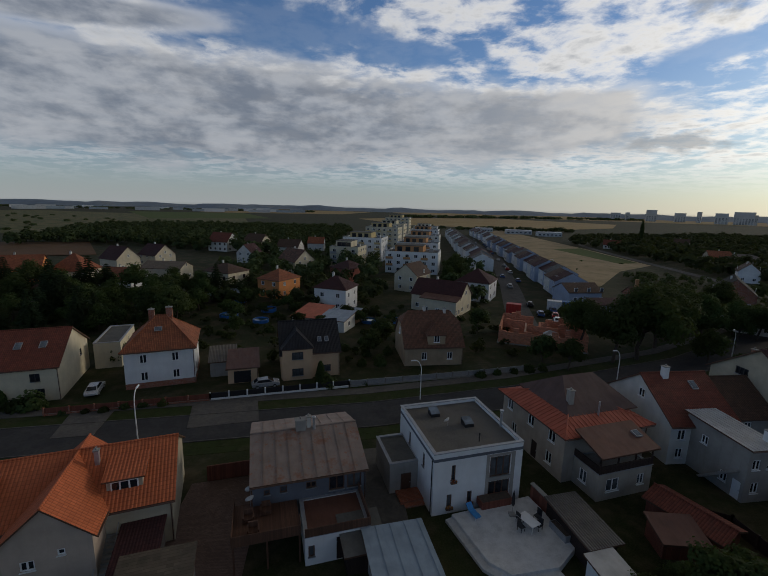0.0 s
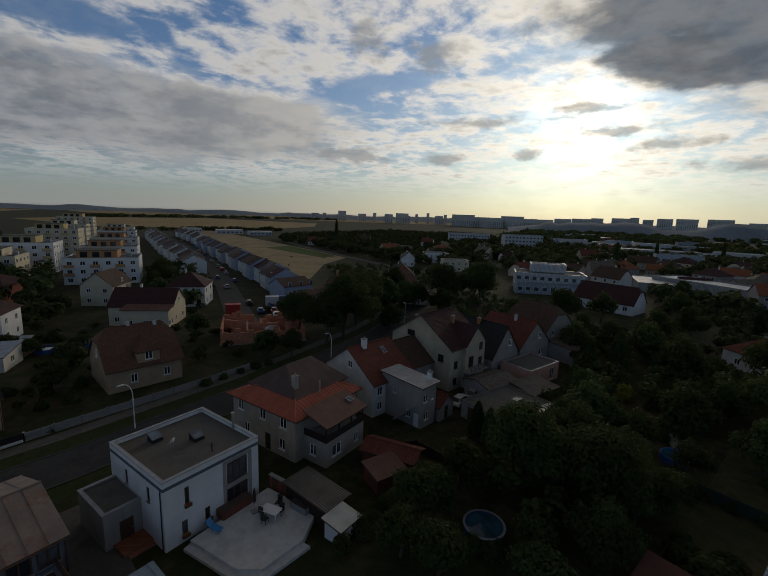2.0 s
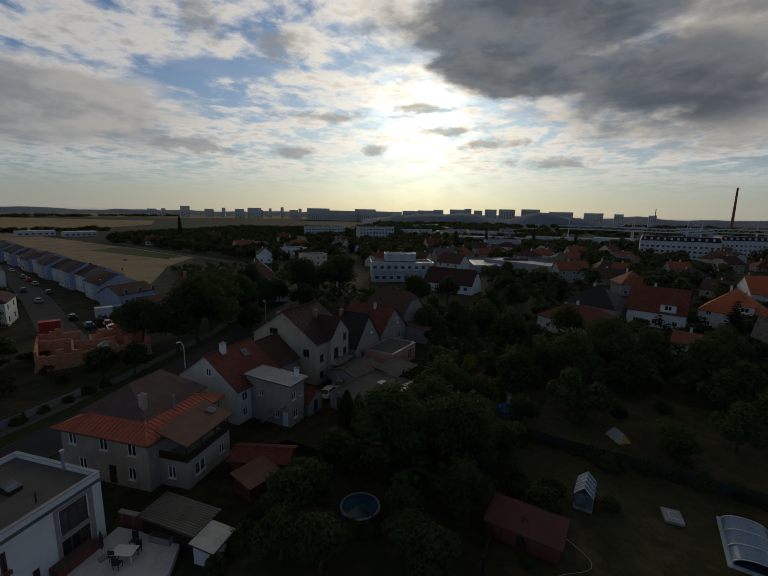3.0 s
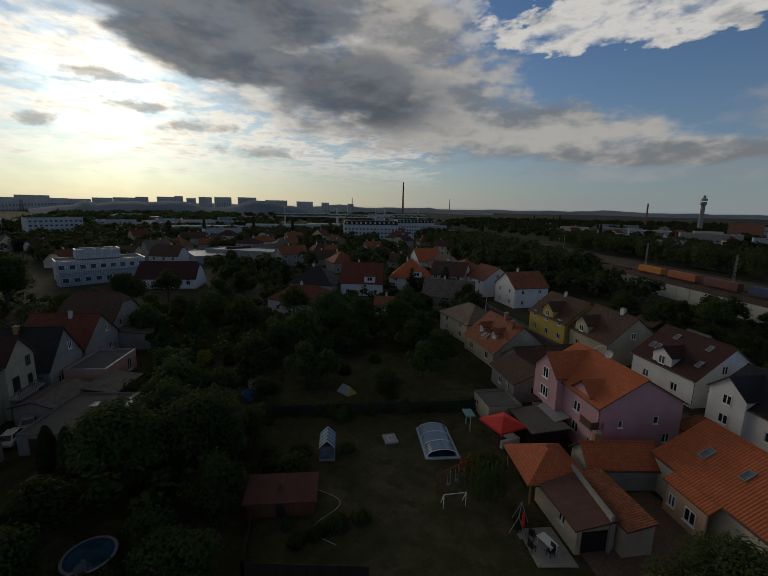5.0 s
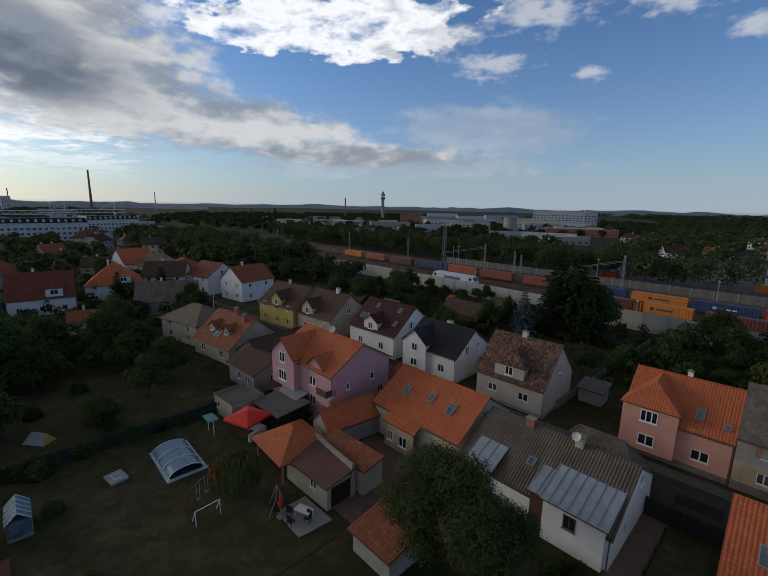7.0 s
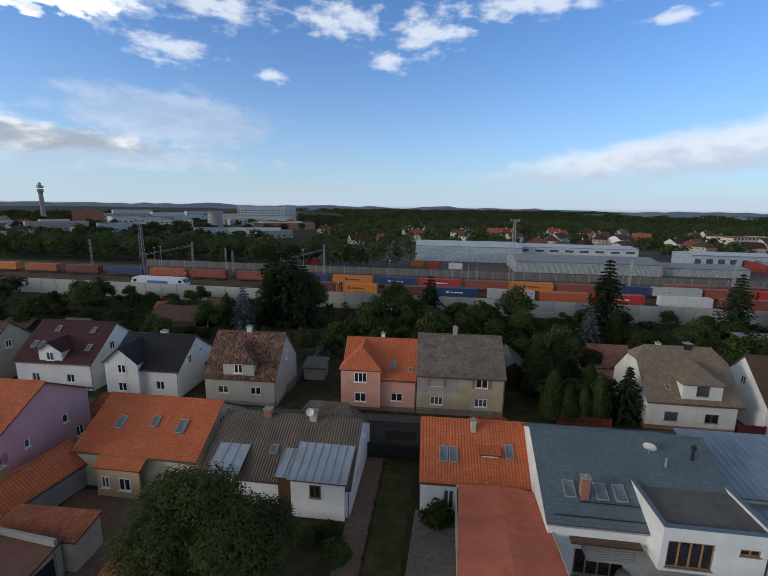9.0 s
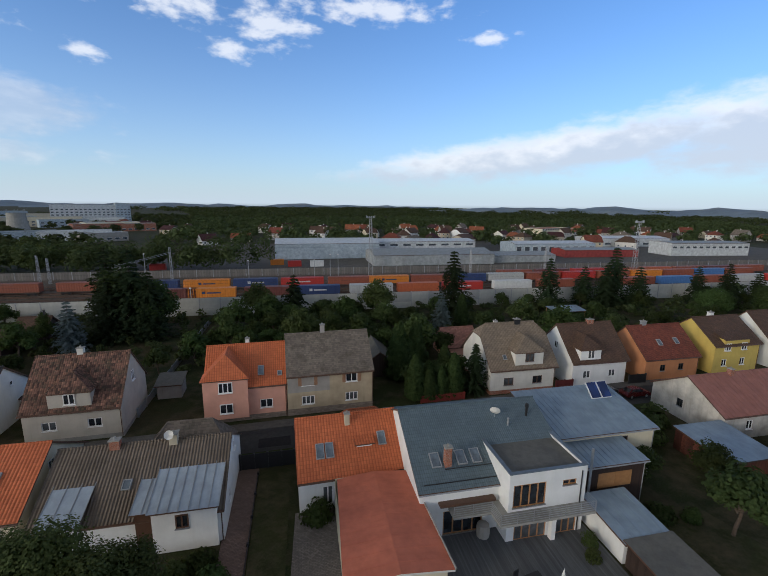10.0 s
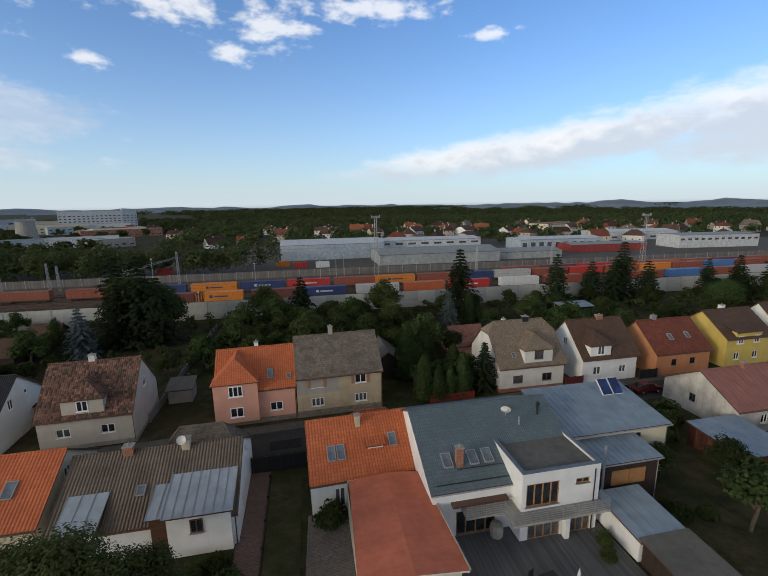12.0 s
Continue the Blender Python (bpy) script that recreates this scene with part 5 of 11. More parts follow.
# fields and building land
FIELDS = [
    ("field_building", [(76, 152), (86, 158), (117, 200), (149, 226), (156, 300), (158, 335), (170, 583), (145, 572), (104, 366), (88, 240)], EARTH, "levelled sandy building land beside terraced houses"),
    ("field_grass", [(130, 312), (156, 325), (148, 236), (134, 232)], MEADOW, "grassy patch of the building land"),
    ("field_grain", [(40, 700), (250, 625), (420, 760), (560, 1000), (380, 1380), (40, 1180), (-60, 1000)], STUBBLE, "broad field of ripe grain"),
    ("field_grain_far", [(-900, 1900), (-560, 1310), (-150, 1500), (-60, 2400), (-700, 2600)], STUBBLE, "distant field of ripe grain"),
    ("field_grain_wide", [(100, 1900), (1300, 1000), (2200, 1500), (900, 3200), (0, 3000)], STUBBLE, "distant field of ripe grain"),
    ("field_heath", [(-330, 330), (-150, 480), (-300, 900), (-900, 1100), (-1100, 500), (-620, 250)], HEATH, "dry heath with low scrub"),
    ("field_green", [(-734, 1202), (-400, 715), (-230, 860), (-430, 1290)], MEADOW, "flat green field"),
    ("field_plough", [(-250, 266), (-200, 282), (-150, 216), (-189, 200)], PLOUGH, "bare reddish field"),
    ("field_south", [(-180, -1900), (120, -1750), (160, -2300), (-200, -2400)], STUBBLE, "distant strip of ripe grain"),
]
for i, (nm, ring, mt, lb) in enumerate(FIELDS):
    slab(nm, ring, 0.03 + 0.05 * i, mt, lb, th=0.04)
slab("railway_bed", [(330, -112), (330, -168), (-330, -168), (-330, -112)], 0.12, BALLAST, "stony railway bed with rusty tracks", th=0.2)
slab("yard_depot", [(90, -176), (-330, -178), (-330, -330), (60, -300)], 0.06, OLDASPHALT, "grey depot yard behind the railway", th=0.1)

# distant wooded hills, all round
def ridge_line(name, a0, a1, dist, h0, seedv, label):
    """A low wooded ridge far off, between two bearings."""
    s = Shape()
    n = max(8, int((a1 - a0) / 1.2))
    rows = []
    for i in range(n + 1):
        a = radians(a0 + (a1 - a0) * i / n)
        e = min(1.0, 6.0 * min(i, n - i) / n)
        hh = h0 * 0.84 * (0.25 + 0.75 * e) * (0.72 + 0.5 * noise.noise((i * 0.23, seedv, 0)) + 0.2 * noise.noise((i * 0.9, seedv, 3)))
        d = dist * (1 + 0.05 * math.sin(i * 0.5 + seedv))
        c, q = math.sin(a), math.cos(a)
        rows.append([(c * d, q * d, -1.0), (c * d * 1.06, q * d * 1.06, hh * 0.7), (c * d * 1.14, q * d * 1.14, hh), (c * d * 1.4, q * d * 1.4, -1.0)])
    for i in range(n):
        for j in range(3):
            s.face([rows[i][j], rows[i + 1][j], rows[i + 1][j + 1], rows[i][j + 1]])
    return tagged(part(name, s, HAZEWOOD, smooth=True), label, "hills", "", "structure")


# distance haze is put into the ridges' colour: paler and bluer than the woods
HAZEWOOD = ground_mat("far_wooded_hill_in_haze", [(0.19, 0.24, 0.29), (0.24, 0.26, 0.27), (0.16, 0.205, 0.25)], 0.004, 0.02, 0.3)
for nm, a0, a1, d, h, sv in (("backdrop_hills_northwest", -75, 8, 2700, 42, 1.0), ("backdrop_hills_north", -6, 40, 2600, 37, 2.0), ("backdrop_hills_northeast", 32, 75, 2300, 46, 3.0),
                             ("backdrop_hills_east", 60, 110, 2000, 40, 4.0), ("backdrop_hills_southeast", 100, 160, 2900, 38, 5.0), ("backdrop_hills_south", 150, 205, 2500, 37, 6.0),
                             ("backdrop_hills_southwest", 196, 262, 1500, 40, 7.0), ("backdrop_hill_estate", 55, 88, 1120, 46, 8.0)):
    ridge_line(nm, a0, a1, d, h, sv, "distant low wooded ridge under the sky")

SHIFT[:] = [0.45, 0.0]
# ---------------------------------------------------------------- houses north of the camera
def rowwin(n, L, z, w=1.2, h=1.4):
    return [(L * (i + 0.5) / n, z, w, h) for i in range(n)]


def two(n, L, w=1.2, h=1.4, z0=0.9, z1=3.9):
    return rowwin(n, L, z0, w, h) + rowwin(n, L, z1, w, h)


# white cubic house with the terrace
wh = house("white flat-roofed two-storey house with gravel roof and dark coping", 5.1, 33.7, 16, 9.3, 9.7, 6.0, 6.0, WHITE, GRAVELROOF, "flat", coping=GREYM, frame_kind="b",
           wins={"f": [(2.0, 3.4, 0.4, 1.6), (1.7, 0.7, 0.5, 1.3), (3.8, 0.8, 0.5, 1.2), (6.9, 3.1, 2.2, 2.1), (6.9, 0.5, 2.3, 2.1)], "l": [(3.2, 3.6, 0.5, 1.4), (7.2, 3.6, 0.5, 1.4)],
                 "r": [(3, 3.8, 0.8, 1.0), (6, 3.8, 0.8, 1.0), (5, 0.9, 0.8, 1.2)]}, band=(5.55, 5.85, DGREY))
fp = Shape()
for a in ((5.4, 0.2, 5.74, 5.5), (8.1, 0.2, 8.5, 5.5), (5.74, 2.64, 8.1, 3.06), (5.74, 5.24, 8.1, 5.5)):
    fp.box(a[0], -0.025, a[1], a[2], -0.004, a[3])
part("facade_panel", fp, GREYP, wh, "grey render panel round the large windows")
FLOWERS = leafy("red_and_orange_flowers", (0.42, 0.09, 0.03), (0.30, 0.16, 0.05), 0.2)
for u_, z_, w_ in ((1.7, 0.7, 0.7), (3.8, 0.8, 0.7), (2.0, 3.4, 0.6)):
    fl = part("flower_box", Shape().box(u_ - w_ / 2, -0.26, z_ - 0.22, u_ + w_ / 2, -0.06, z_ - 0.02), BROWNF, wh)
    bl_ = Shape()
    fr_ = random.Random(int(u_ * 10))
    for k in range(40):
        leaf_quad(bl_, Vector((u_ + fr_.uniform(-w_ / 2, w_ / 2), -0.16 + fr_.uniform(-0.14, 0.12), z_ + fr_.uniform(-0.08, 0.16))), Vector((fr_.uniform(-1, 1), -0.6, 1)), 0.08, fr_)
    part("flowers", bl_, FLOWERS, fl)
for x0, y0 in ((2.6, 7.0), (5.2, 4.2)):
    k = part("roof_light", Shape().box(x0, y0, 6.0, x0 + 1.0, y0 + 1.0, 6.35), BLACKM, wh)
    part("dome", Shape().face([(x0, y0, 6.37), (x0 + 1, y0, 6.37), (x0 + 1, y0 + 1, 6.75), (x0, y0 + 1, 6.75)]).box(x0, y0 + 0.98, 6.35, x0 + 1, y0 + 1, 6.74), SKYGLASS, k)
dish(wh, 3.6, 5.0, 6.0, 0.35, 200)
part("vent_pipe", Shape().tube((5.4, 1.6, 6.0), (5.4, 1.6, 6.9), 0.06), BLACKM, wh)
part("flue", Shape().tube((9.0, 3.6, 5.9), (9.0, 3.6, 7.6), 0.13).tube((9.0, 3.6, 7.7), (9.0, 3.6, 7.85), 0.2), GALV, wh)
part("downpipe", Shape().tube((-0.06, 0.3, 0.1), (-0.06, 0.3, 5.6), 0.05), BLACKM, wh)
an = house("grey flat-roofed entrance annex beside the white house", 1.2, 36.6, 16, 3.2, 5.2, 3.2, 3.2, GREYP, FELT, "flat", parapet=0.12, name="annex", category="annex", doors=[("f", 1.7, 1.1, 2.1, BROWNF)])
part("steps", Shape().box(0.6, -1.8, 0, 3.2, 0, 0.35).box(0.9, -2.3, 0, 2.9, -1.8, 0.18), BRICK, an)

# terrace with its furniture
ter = [(6.9, 33.3), (9.0, 28.2), (10.6, 27.0), (14.6, 27.8), (17.0, 30.0), (14.9, 36.0)]
slab("terrace", ter, 0.62, SLABS, "raised pale stone terrace with steps", th=0.6)
slab("terrace_step", [(6.3, 33.0), (8.5, 27.8), (10.4, 26.3), (14.9, 27.1), (14.6, 27.8), (10.6, 27.0), (9.0, 28.2), (6.9, 33.3)], 0.32, SLABS, "pale stone step round the terrace", th=0.3)
slab("terrace_wall", [(15.1, 36.1), (17.2, 30.1), (17.5, 30.2), (15.4, 36.3)], 1.8, REDWOOD, "red-brown garden wall with a white coping", th=1.8)
slab("terrace_coping", [(15.05, 36.2), (17.15, 30.0), (17.6, 30.15), (15.45, 36.4)], 1.9, CONCRETE, "white coping on the red-brown garden wall", th=0.1)
pl = thing("planter_wall", at(11.2, 34.9, 0.62, 16), "red-brown timber flower bed below the large windows", "planter")
part("trough", Shape().box(-1.6, -0.6, 0, 1.6, 0.5, 0.7), REDWOOD, pl)
part("soil", Shape().box(-1.5, -0.5, 0.7, 1.5, 0.4, 0.74), BARK, pl)


def garden_chair(m, mat=BLACKM):
    ob = thing("garden_chair", m, "dark slatted garden chair beside the white table", "chair", "chairs round the terrace table")
    for i in range(4):
        part("leg", Shape().beam(((-0.22, 0.22)[i % 2], (-0.22, 0.22)[i // 2], 0), ((-0.22, 0.22)[i % 2], (-0.22, 0.22)[i // 2], 0.45), 0.04), mat, ob)
    part("seat", Shape().box(-0.26, -0.26, 0.42, 0.26, 0.26, 0.47), mat, ob)
    part("backrest", Shape().box(-0.26, 0.22, 0.47, 0.26, 0.28, 1.1), mat, ob)
    return ob


def table(m, w, d, mat, label, group="", h=0.74):
    ob = thing("table", m, label, "table", group)
    part("tabletop", Shape().box(-w / 2, -d / 2, h - 0.04, w / 2, d / 2, h), mat, ob)
    for i in range(4):
        part("leg", Shape().beam(((-w / 2 + 0.1, w / 2 - 0.1)[i % 2], (-d / 2 + 0.1, d / 2 - 0.1)[i // 2], 0), ((-w / 2 + 0.1, w / 2 - 0.1)[i % 2], (-d / 2 + 0.1, d / 2 - 0.1)[i // 2], h - 0.04), 0.06), mat, ob)
    return ob


table(at(13.5, 32.0, 0.62, 30), 1.1, 1.8, PVC, "white garden table on the terrace")
ch = garden_chair(at(14.3, 31.7, 0.62, -60))
for x, y, r in ((14.6, 32.8, -60), (12.7, 31.5, 120), (12.9, 32.5, 120)):
    copy_thing(ch, at(x, y, 0.62, r))


def closed_umbrella(m, mat, label, h=2.6):
    ob = thing("parasol", m, label, "parasol")
    part("pole", Shape().tube((0, 0, 0.1), (0, 0, h), 0.025), GALV, ob)
    part("base", Shape().box(-0.3, -0.3, 0, 0.3, 0.3, 0.1), CONCRETE, ob)
    part("canopy", Shape().lathe([(0.05, h - 1.7), (0.17, h - 1.4), (0.13, h - 0.6), (0.02, h - 0.05)], 10), mat, ob)
    return ob


closed_umbrella(at(12.5, 33.4, 0.62), BLACKM, "closed dark parasol standing on the terrace")
lo = thing("sun_lounger", at(8.9, 33.2, 0.62, 25), "bright blue plastic sun lounger on the terrace", "lounger")
part("seat", Shape().box(-0.3, -0.7, 0.28, 0.3, 0.4, 0.36), plain("bright_blue_plastic", (0.03, 0.25, 0.55), 0.4), lo)
part("backrest", Shape().beam((0, 0.4, 0.3), (0, 0.9, 0.75), 0.6, 0.06), MATS["bright_blue_plastic"], lo)
for i in range(4):
    part("leg", Shape().beam(((-0.25, 0.25)[i % 2], (-0.6, 0.3)[i // 2], 0), ((-0.25, 0.25)[i % 2], (-0.6, 0.3)[i // 2], 0.3), 0.04), PVC, lo)
pb = thing("planter_box", at(16.0, 31.2, 0.62, -72), "grey planter box with flowers against the garden wall", "planter")
part("trough", Shape().box(-1.0, -0.3, 0, 1.0, 0.3, 0.6), GREYM, pb)
part("soil", Shape().box(-0.92, -0.24, 0.6, 0.92, 0.24, 0.63), BARK, pb)

# house with the rusty sheet roof
ru = house("grey house with a rusty pink sheet-metal roof", -10.7, 31.2, 16.5, 10.0, 10.6, 4.8, 6.5, DGREY, RUST, "gable", seam=1.15, over=0.25, verge=0.2, frame_kind="b",
           wins={"f": [(1.2, 3.6, 0.5, 0.5), (2.6, 3.6, 0.6, 0.6), (5.0, 3.6, 0.9, 0.6), (7.3, 3.0, 1.4, 1.6), (8.9, 3.0, 1.3, 1.6)]}, chims=[(4.6, 5.2, 1.0, 1.0, 0.6, GREYP), (5.4, 5.4, 1.1, 0.4, 0.4)])
part("flue", Shape().tube((5.9, 5.0, 6.2), (5.9, 5.0, 7.6), 0.14).lathe([(0.22, 7.6), (0.22, 7.7), (0.02, 7.85)], 10, 0, 5.9, 5.0), GALV, ru)
tb = house("white flat-roofed lower extension with a brown roof terrace", -5.6, 28.0, 16.5, 5.3, 4.6, 2.5, 2.5, WHITE, BROWNSHEET, "flat", parapet=0.1, name="extension", category="extension",
           wins={"f": [(0.5, 0.8, 0.5, 1.0, "b")]}, doors=[("f", 3.0, 1.0, 2.1, DARKWOOD)])
rl = part("railing", Shape(), DARKWOOD, tb)
for a, b in (((0, -0.05), (5.3, -0.05)), ((5.3, -0.05), (5.3, 4.5))):
    part("rail_panel", Shape().beam((*a, 3.05), (*b, 3.05), 0.06, 0.75), WOOD, rl)
pg = thing("timber_terrace", at(-11.0, 26.9, 0, 16.5), "brown timber roof terrace on posts with railings", "terrace")
part("deck", Shape().box(0, 0, 2.55, 5.2, 4.5, 2.7), WOOD, pg)
for i in range(6):
    part("post", Shape().box(0.05 + (i % 3) * 2.5, 0.05 + (i // 3) * 4.2, 0, 0.2 + (i % 3) * 2.5, 0.2 + (i // 3) * 4.2, 2.55), WOOD, pg)
for a, b in (((0, 0), (5.2, 0)), ((0, 0), (0, 4.5)), ((5.2, 0), (5.2, 1.2))):
    part("railing", Shape().beam((*a, 3.1), (*b, 3.1), 0.06, 0.8), WOOD, pg)
for x, y in ((1.2, 2.4), (2.6, 3.0), (1.6, 0.9)):
    c = thing("armchair", at(-11.0, 26.9, 2.7, 16.5) @ pose(x, y, 0), "dark brown armchair on the roof terrace", "armchair", "armchairs on the roof terrace")
    part("seat", Shape().box(-0.35, -0.35, 0.1, 0.35, 0.35, 0.42), WOOD, c)
    part("backrest", Shape().box(-0.35, 0.25, 0.42, 0.35, 0.4, 0.9), WOOD, c)
    for sx in (-1, 1):
        part("armrest", Shape().box(min(sx * 0.35, sx * 0.45), -0.35, 0.1, max(sx * 0.35, sx * 0.45), 0.4, 0.62), WOOD, c)
dish(ru, -0.15, 0.35, 3.5, 0.45, 190)
dish(ru, -0.15, -0.25, 3.0, 0.4, 200)
house("lean-to with a dark maroon tiled roof beside the stair", -18.9, 24.7, 18, 2.7, 6.4, 2.0, 2.9, GREYP, MAROON_T, "shed", name="lean_to", category="shed", gutter=False)
sh = house("small dark lean-to shed with a felt roof", -2.2, 27.2, 16.5, 3.0, 3.4, 2.1, 2.6, DARKWOOD, FELT, "shed", name="shed", category="shed", gutter=False)
sh = house("low outbuilding with a pale blue sheet-metal roof", 0.4, 23.6, 14, 4.6, 5.6, 2.3, 2.6, GREYP, BLUEZINC, "shed", name="outbuilding", category="shed", seam=1.2, gutter=False)
sh = house("outbuilding with an old brown shingle roof", -16.6, 20.4, 18, 4.6, 5.4, 2.5, 2.9, GREYP, tiles("old_brown_shingles", (0.135, 0.108, 0.078), (0.095, 0.078, 0.058), 0.3, 0.5, 0.28, 0.9, 0.0), "shed", name="outbuilding", category="shed", gutter=False)

# L-shaped house with orange tiles
house("rendered house with bright orange tiled roof and roof windows", -35.8, 23.2, 21, 20.0, 9.4, 4.3, 7.2, BEIGE, ORANGE_T, over=0.35,
      chims=[(14.2, 3.4, 1.2, 0.35, 0.35, GALV)], dormers=[dict(u=16.5, w=2.6, z0=4.6, z1=6.0, top=6.7, set=1.2, kind="shed", wins=[(0, 4.9, 2.0, 0.9)]), dict(u=5.6, w=3.6, z0=4.6, z1=6.0, top=6.7, set=1.0, kind="shed", wins=[(0.8, 4.9, 1.6, 0.9)])],
      wins={"f": [(17.5, 0.9, 1.2, 1.3)]})
house("gabled wing of the orange-roofed house with small windows", -26.2, 24.5, 18, 5.6, 9.5, 4.6, 7.1, plaster("pinkish_beige_render", (0.50, 0.40, 0.32), 0.3), ORANGE_T, axis="y", name="house_wing", category="house",
      wins={"f": [(1.5, 2.2, 0.9, 0.8), (3.6, 3.0, 0.5, 0.5), (1.0, 0.4, 0.7, 0.6)], "r": [(6.0, 2.6, 1.0, 1.4)]}, over=0.4)
st = thing("outdoor_stair", at(-20.4, 26.0, 0, 108), "dark outdoor stair with metal railing beside the wing", "stair")
for i in range(12):
    part("tread", Shape().box(i * 0.28, -0.55, 0.18 * i, i * 0.28 + 0.3, 0.55, 0.18 * (i + 1)), CONCRETE, st)
for sy in (-0.55, 0.55):
    part("handrail", Shape().beam((0, sy, 1.0), (3.3, sy, 3.1), 0.05).beam((0, sy, 0), (0, sy, 1.0), 0.05).beam((3.3, sy, 2.1), (3.3, sy, 3.1), 0.05), GREYM, st)
# the board fence between the yards
slab("fence_boards", [(-17.6, 38.0), (-11.6, 39.8), (-11.65, 39.95), (-17.65, 38.15)], 1.7, REDWOOD, "red-brown board fence closing the yard", th=1.7, category="fence")

# villa with the red hipped sheet roof
vr = house("grey rendered villa with a red sheet-metal skirt roof", 19.4, 39.0, 17, 11.0, 11.2, 5.6, 7.5, plaster("warm_beige_grey_render", (0.42, 0.355, 0.29), 0.4), REDSHEET, "hip", hip=5.2, over=0.6, seam=0.55,
           wins={"l": [(1.5, 3.6, 1.1, 1.5), (5.6, 3.6, 1.1, 1.5), (9.2, 3.6, 1.1, 1.5), (2.6, 0.9, 1.0, 1.4), (9.0, 0.9, 1.0, 1.4)], "r": two(2, 11.2), "f": [(9.6, 3.6, 1.0, 1.4)]}, doors=[("l", 6.5, 1.0, 2.1, DARKWOOD)])
up = roof_polys("hip", 9.6, 8.8, 6.3, 9.0, 0.1, 0.1, 2.6)
part("upper_roof", roof_shape([[(p[0] + 1.9, p[1] + 2.0, p[2]) for p in q] for q in up], 0.15), [sheet("dark_red_brown_sheet_roof", (0.105, 0.062, 0.054), 0.6, 0.1, 0.1), BROWNF], vr, "dark red-brown upper roof")
chimney(vr, 3.2, 3.4, 6.2, 8.6, 0.6, 0.6, GREYP)
part("flue", Shape().tube((5.6, 1.6, 5.8), (5.6, 1.6, 7.8), 0.1), GALV, vr)
bx = house("two-storey balcony bay with brown sheet roof on the villa", 21.7, 36.1, 17, 6.8, 3.6, 2.9, 2.9, plaster("weathered_beige_render", (0.40, 0.36, 0.30), 0.4), CONCRETE, "flat", parapet=0.05, name="balcony_bay", category="house bay",
           wins={"f": [(1.8, 0.9, 1.6, 1.4), (5.4, 1.0, 0.9, 1.2)], "l": [(1.6, 0.9, 1.0, 1.4)]})
part("balcony_rail", Shape().box(0, 0, 2.95, 6.8, 0.12, 3.8).box(0, 0.12, 2.95, 0.12, 3.6, 3.8), DARKWOOD, bx)
for i in range(4):
    part("balcony_post", Shape().box(i * 2.2, 0.0, 3.8, i * 2.2 + 0.12, 0.12, 5.1), DARKWOOD, bx)
br = part("balcony_roof", roof_shape([[(-0.3, -0.4, 5.0), (7.1, -0.4, 5.0), (7.1, 3.4, 6.1), (-0.3, 3.4, 6.1)]]), [BROWNSHEET, BROWNF], bx, "brown sheet-metal balcony roof")
skylight(br, pose(6.0, 1.2, 5.5, 15, 0, 0), 0.8, 0.9)
house("open carport shed with dark corrugated fibre-cement roof", 17.0, 28.3, 14, 2.8, 5.4, 2.1, 2.4, DARKWOOD, CORRD, "shed", name="carport", category="shed", gutter=False)
house("low lean-to with a dark red sheet roof", 23.8, 29.4, -4, 3.4, 2.6, 1.8, 2.2, REDWOOD, BROWNSHEET, "shed", name="lean_to", category="shed", gutter=False)
house("low garden house with a red sheet roof", 25.6, 34.6, -62, 6.2, 3.0, 2.0, 2.6, REDWOOD, RED_T, "gable", name="garden_house", category="shed", gutter=False)
house("small white tool shed with a sheet roof", 17.0, 25.8, 15, 2.2, 1.8, 1.8, 2.0, PVC, TINW, "shed", name="tool_shed", category="shed", gutter=False)

house("grey house with dark red tiled gable roof and white chimney", 33.0, 42.6, 6, 8.2, 11.0, 5.2, 8.9, WHITE2, RED_T, over=0.45,
      wins={"l": [(6.0, 6.0, 1.0, 1.1)], "f": [(1.4, 3.0, 1.0, 1.3), (1.4, 0.8, 0.9, 1.2)]}, chims=[(2.6, 5.0, 1.3, 0.7, 0.6, WHITE)], lights=[("f", 5.6, 3.4)])
mt = house("grey narrow two-storey annex with a pale sheet-metal roof", 36.4, 36.4, 8, 3.3, 7.2, 6.0, 6.3, GREYP, TINW, "shed", over=0.4, verge=0.35, seam=0.45, name="annex", category="annex", axis="x",
           wins={"f": [(0.9, 3.6, 0.9, 1.1), (2.4, 3.6, 0.5, 0.5), (1.2, 1.0, 0.9, 1.2)], "l": [(2.4, 3.6, 0.8, 1.0), (5.0, 1.0, 0.8, 1.1)]}, doors=[("l", 6.4, 0.9, 2.0, PVC)], chims=[(2.9, 1.0, 1.1, 0.5, 0.5, WHITE)])
ss = Shape()
for i in range(11):
    ss.box(-1.0, 0.6 + i * 0.32, 3.1 - i * 0.28, -0.05, 0.95 + i * 0.32, 3.15 - i * 0.28)
part("stair", ss, GALV, mt)
house("dark brown roofed rear house beside the red roof", 41.6, 45.4, 6, 6.4, 9.0, 4.6, 7.8, GREYP, BROWN_T, wins={"f": [(3, 2.6, 1.0, 1.2)]}, gutter=False)
house("small outbuilding with a red tiled roof", 40.0, 36.4, 8, 3.4, 4.2, 2.4, 3.6, GREYP, RED_T, axis="y", name="outbuilding", category="shed", doors=[("f", 1.7, 0.9, 1.9, DARKWOOD)], gutter=False)
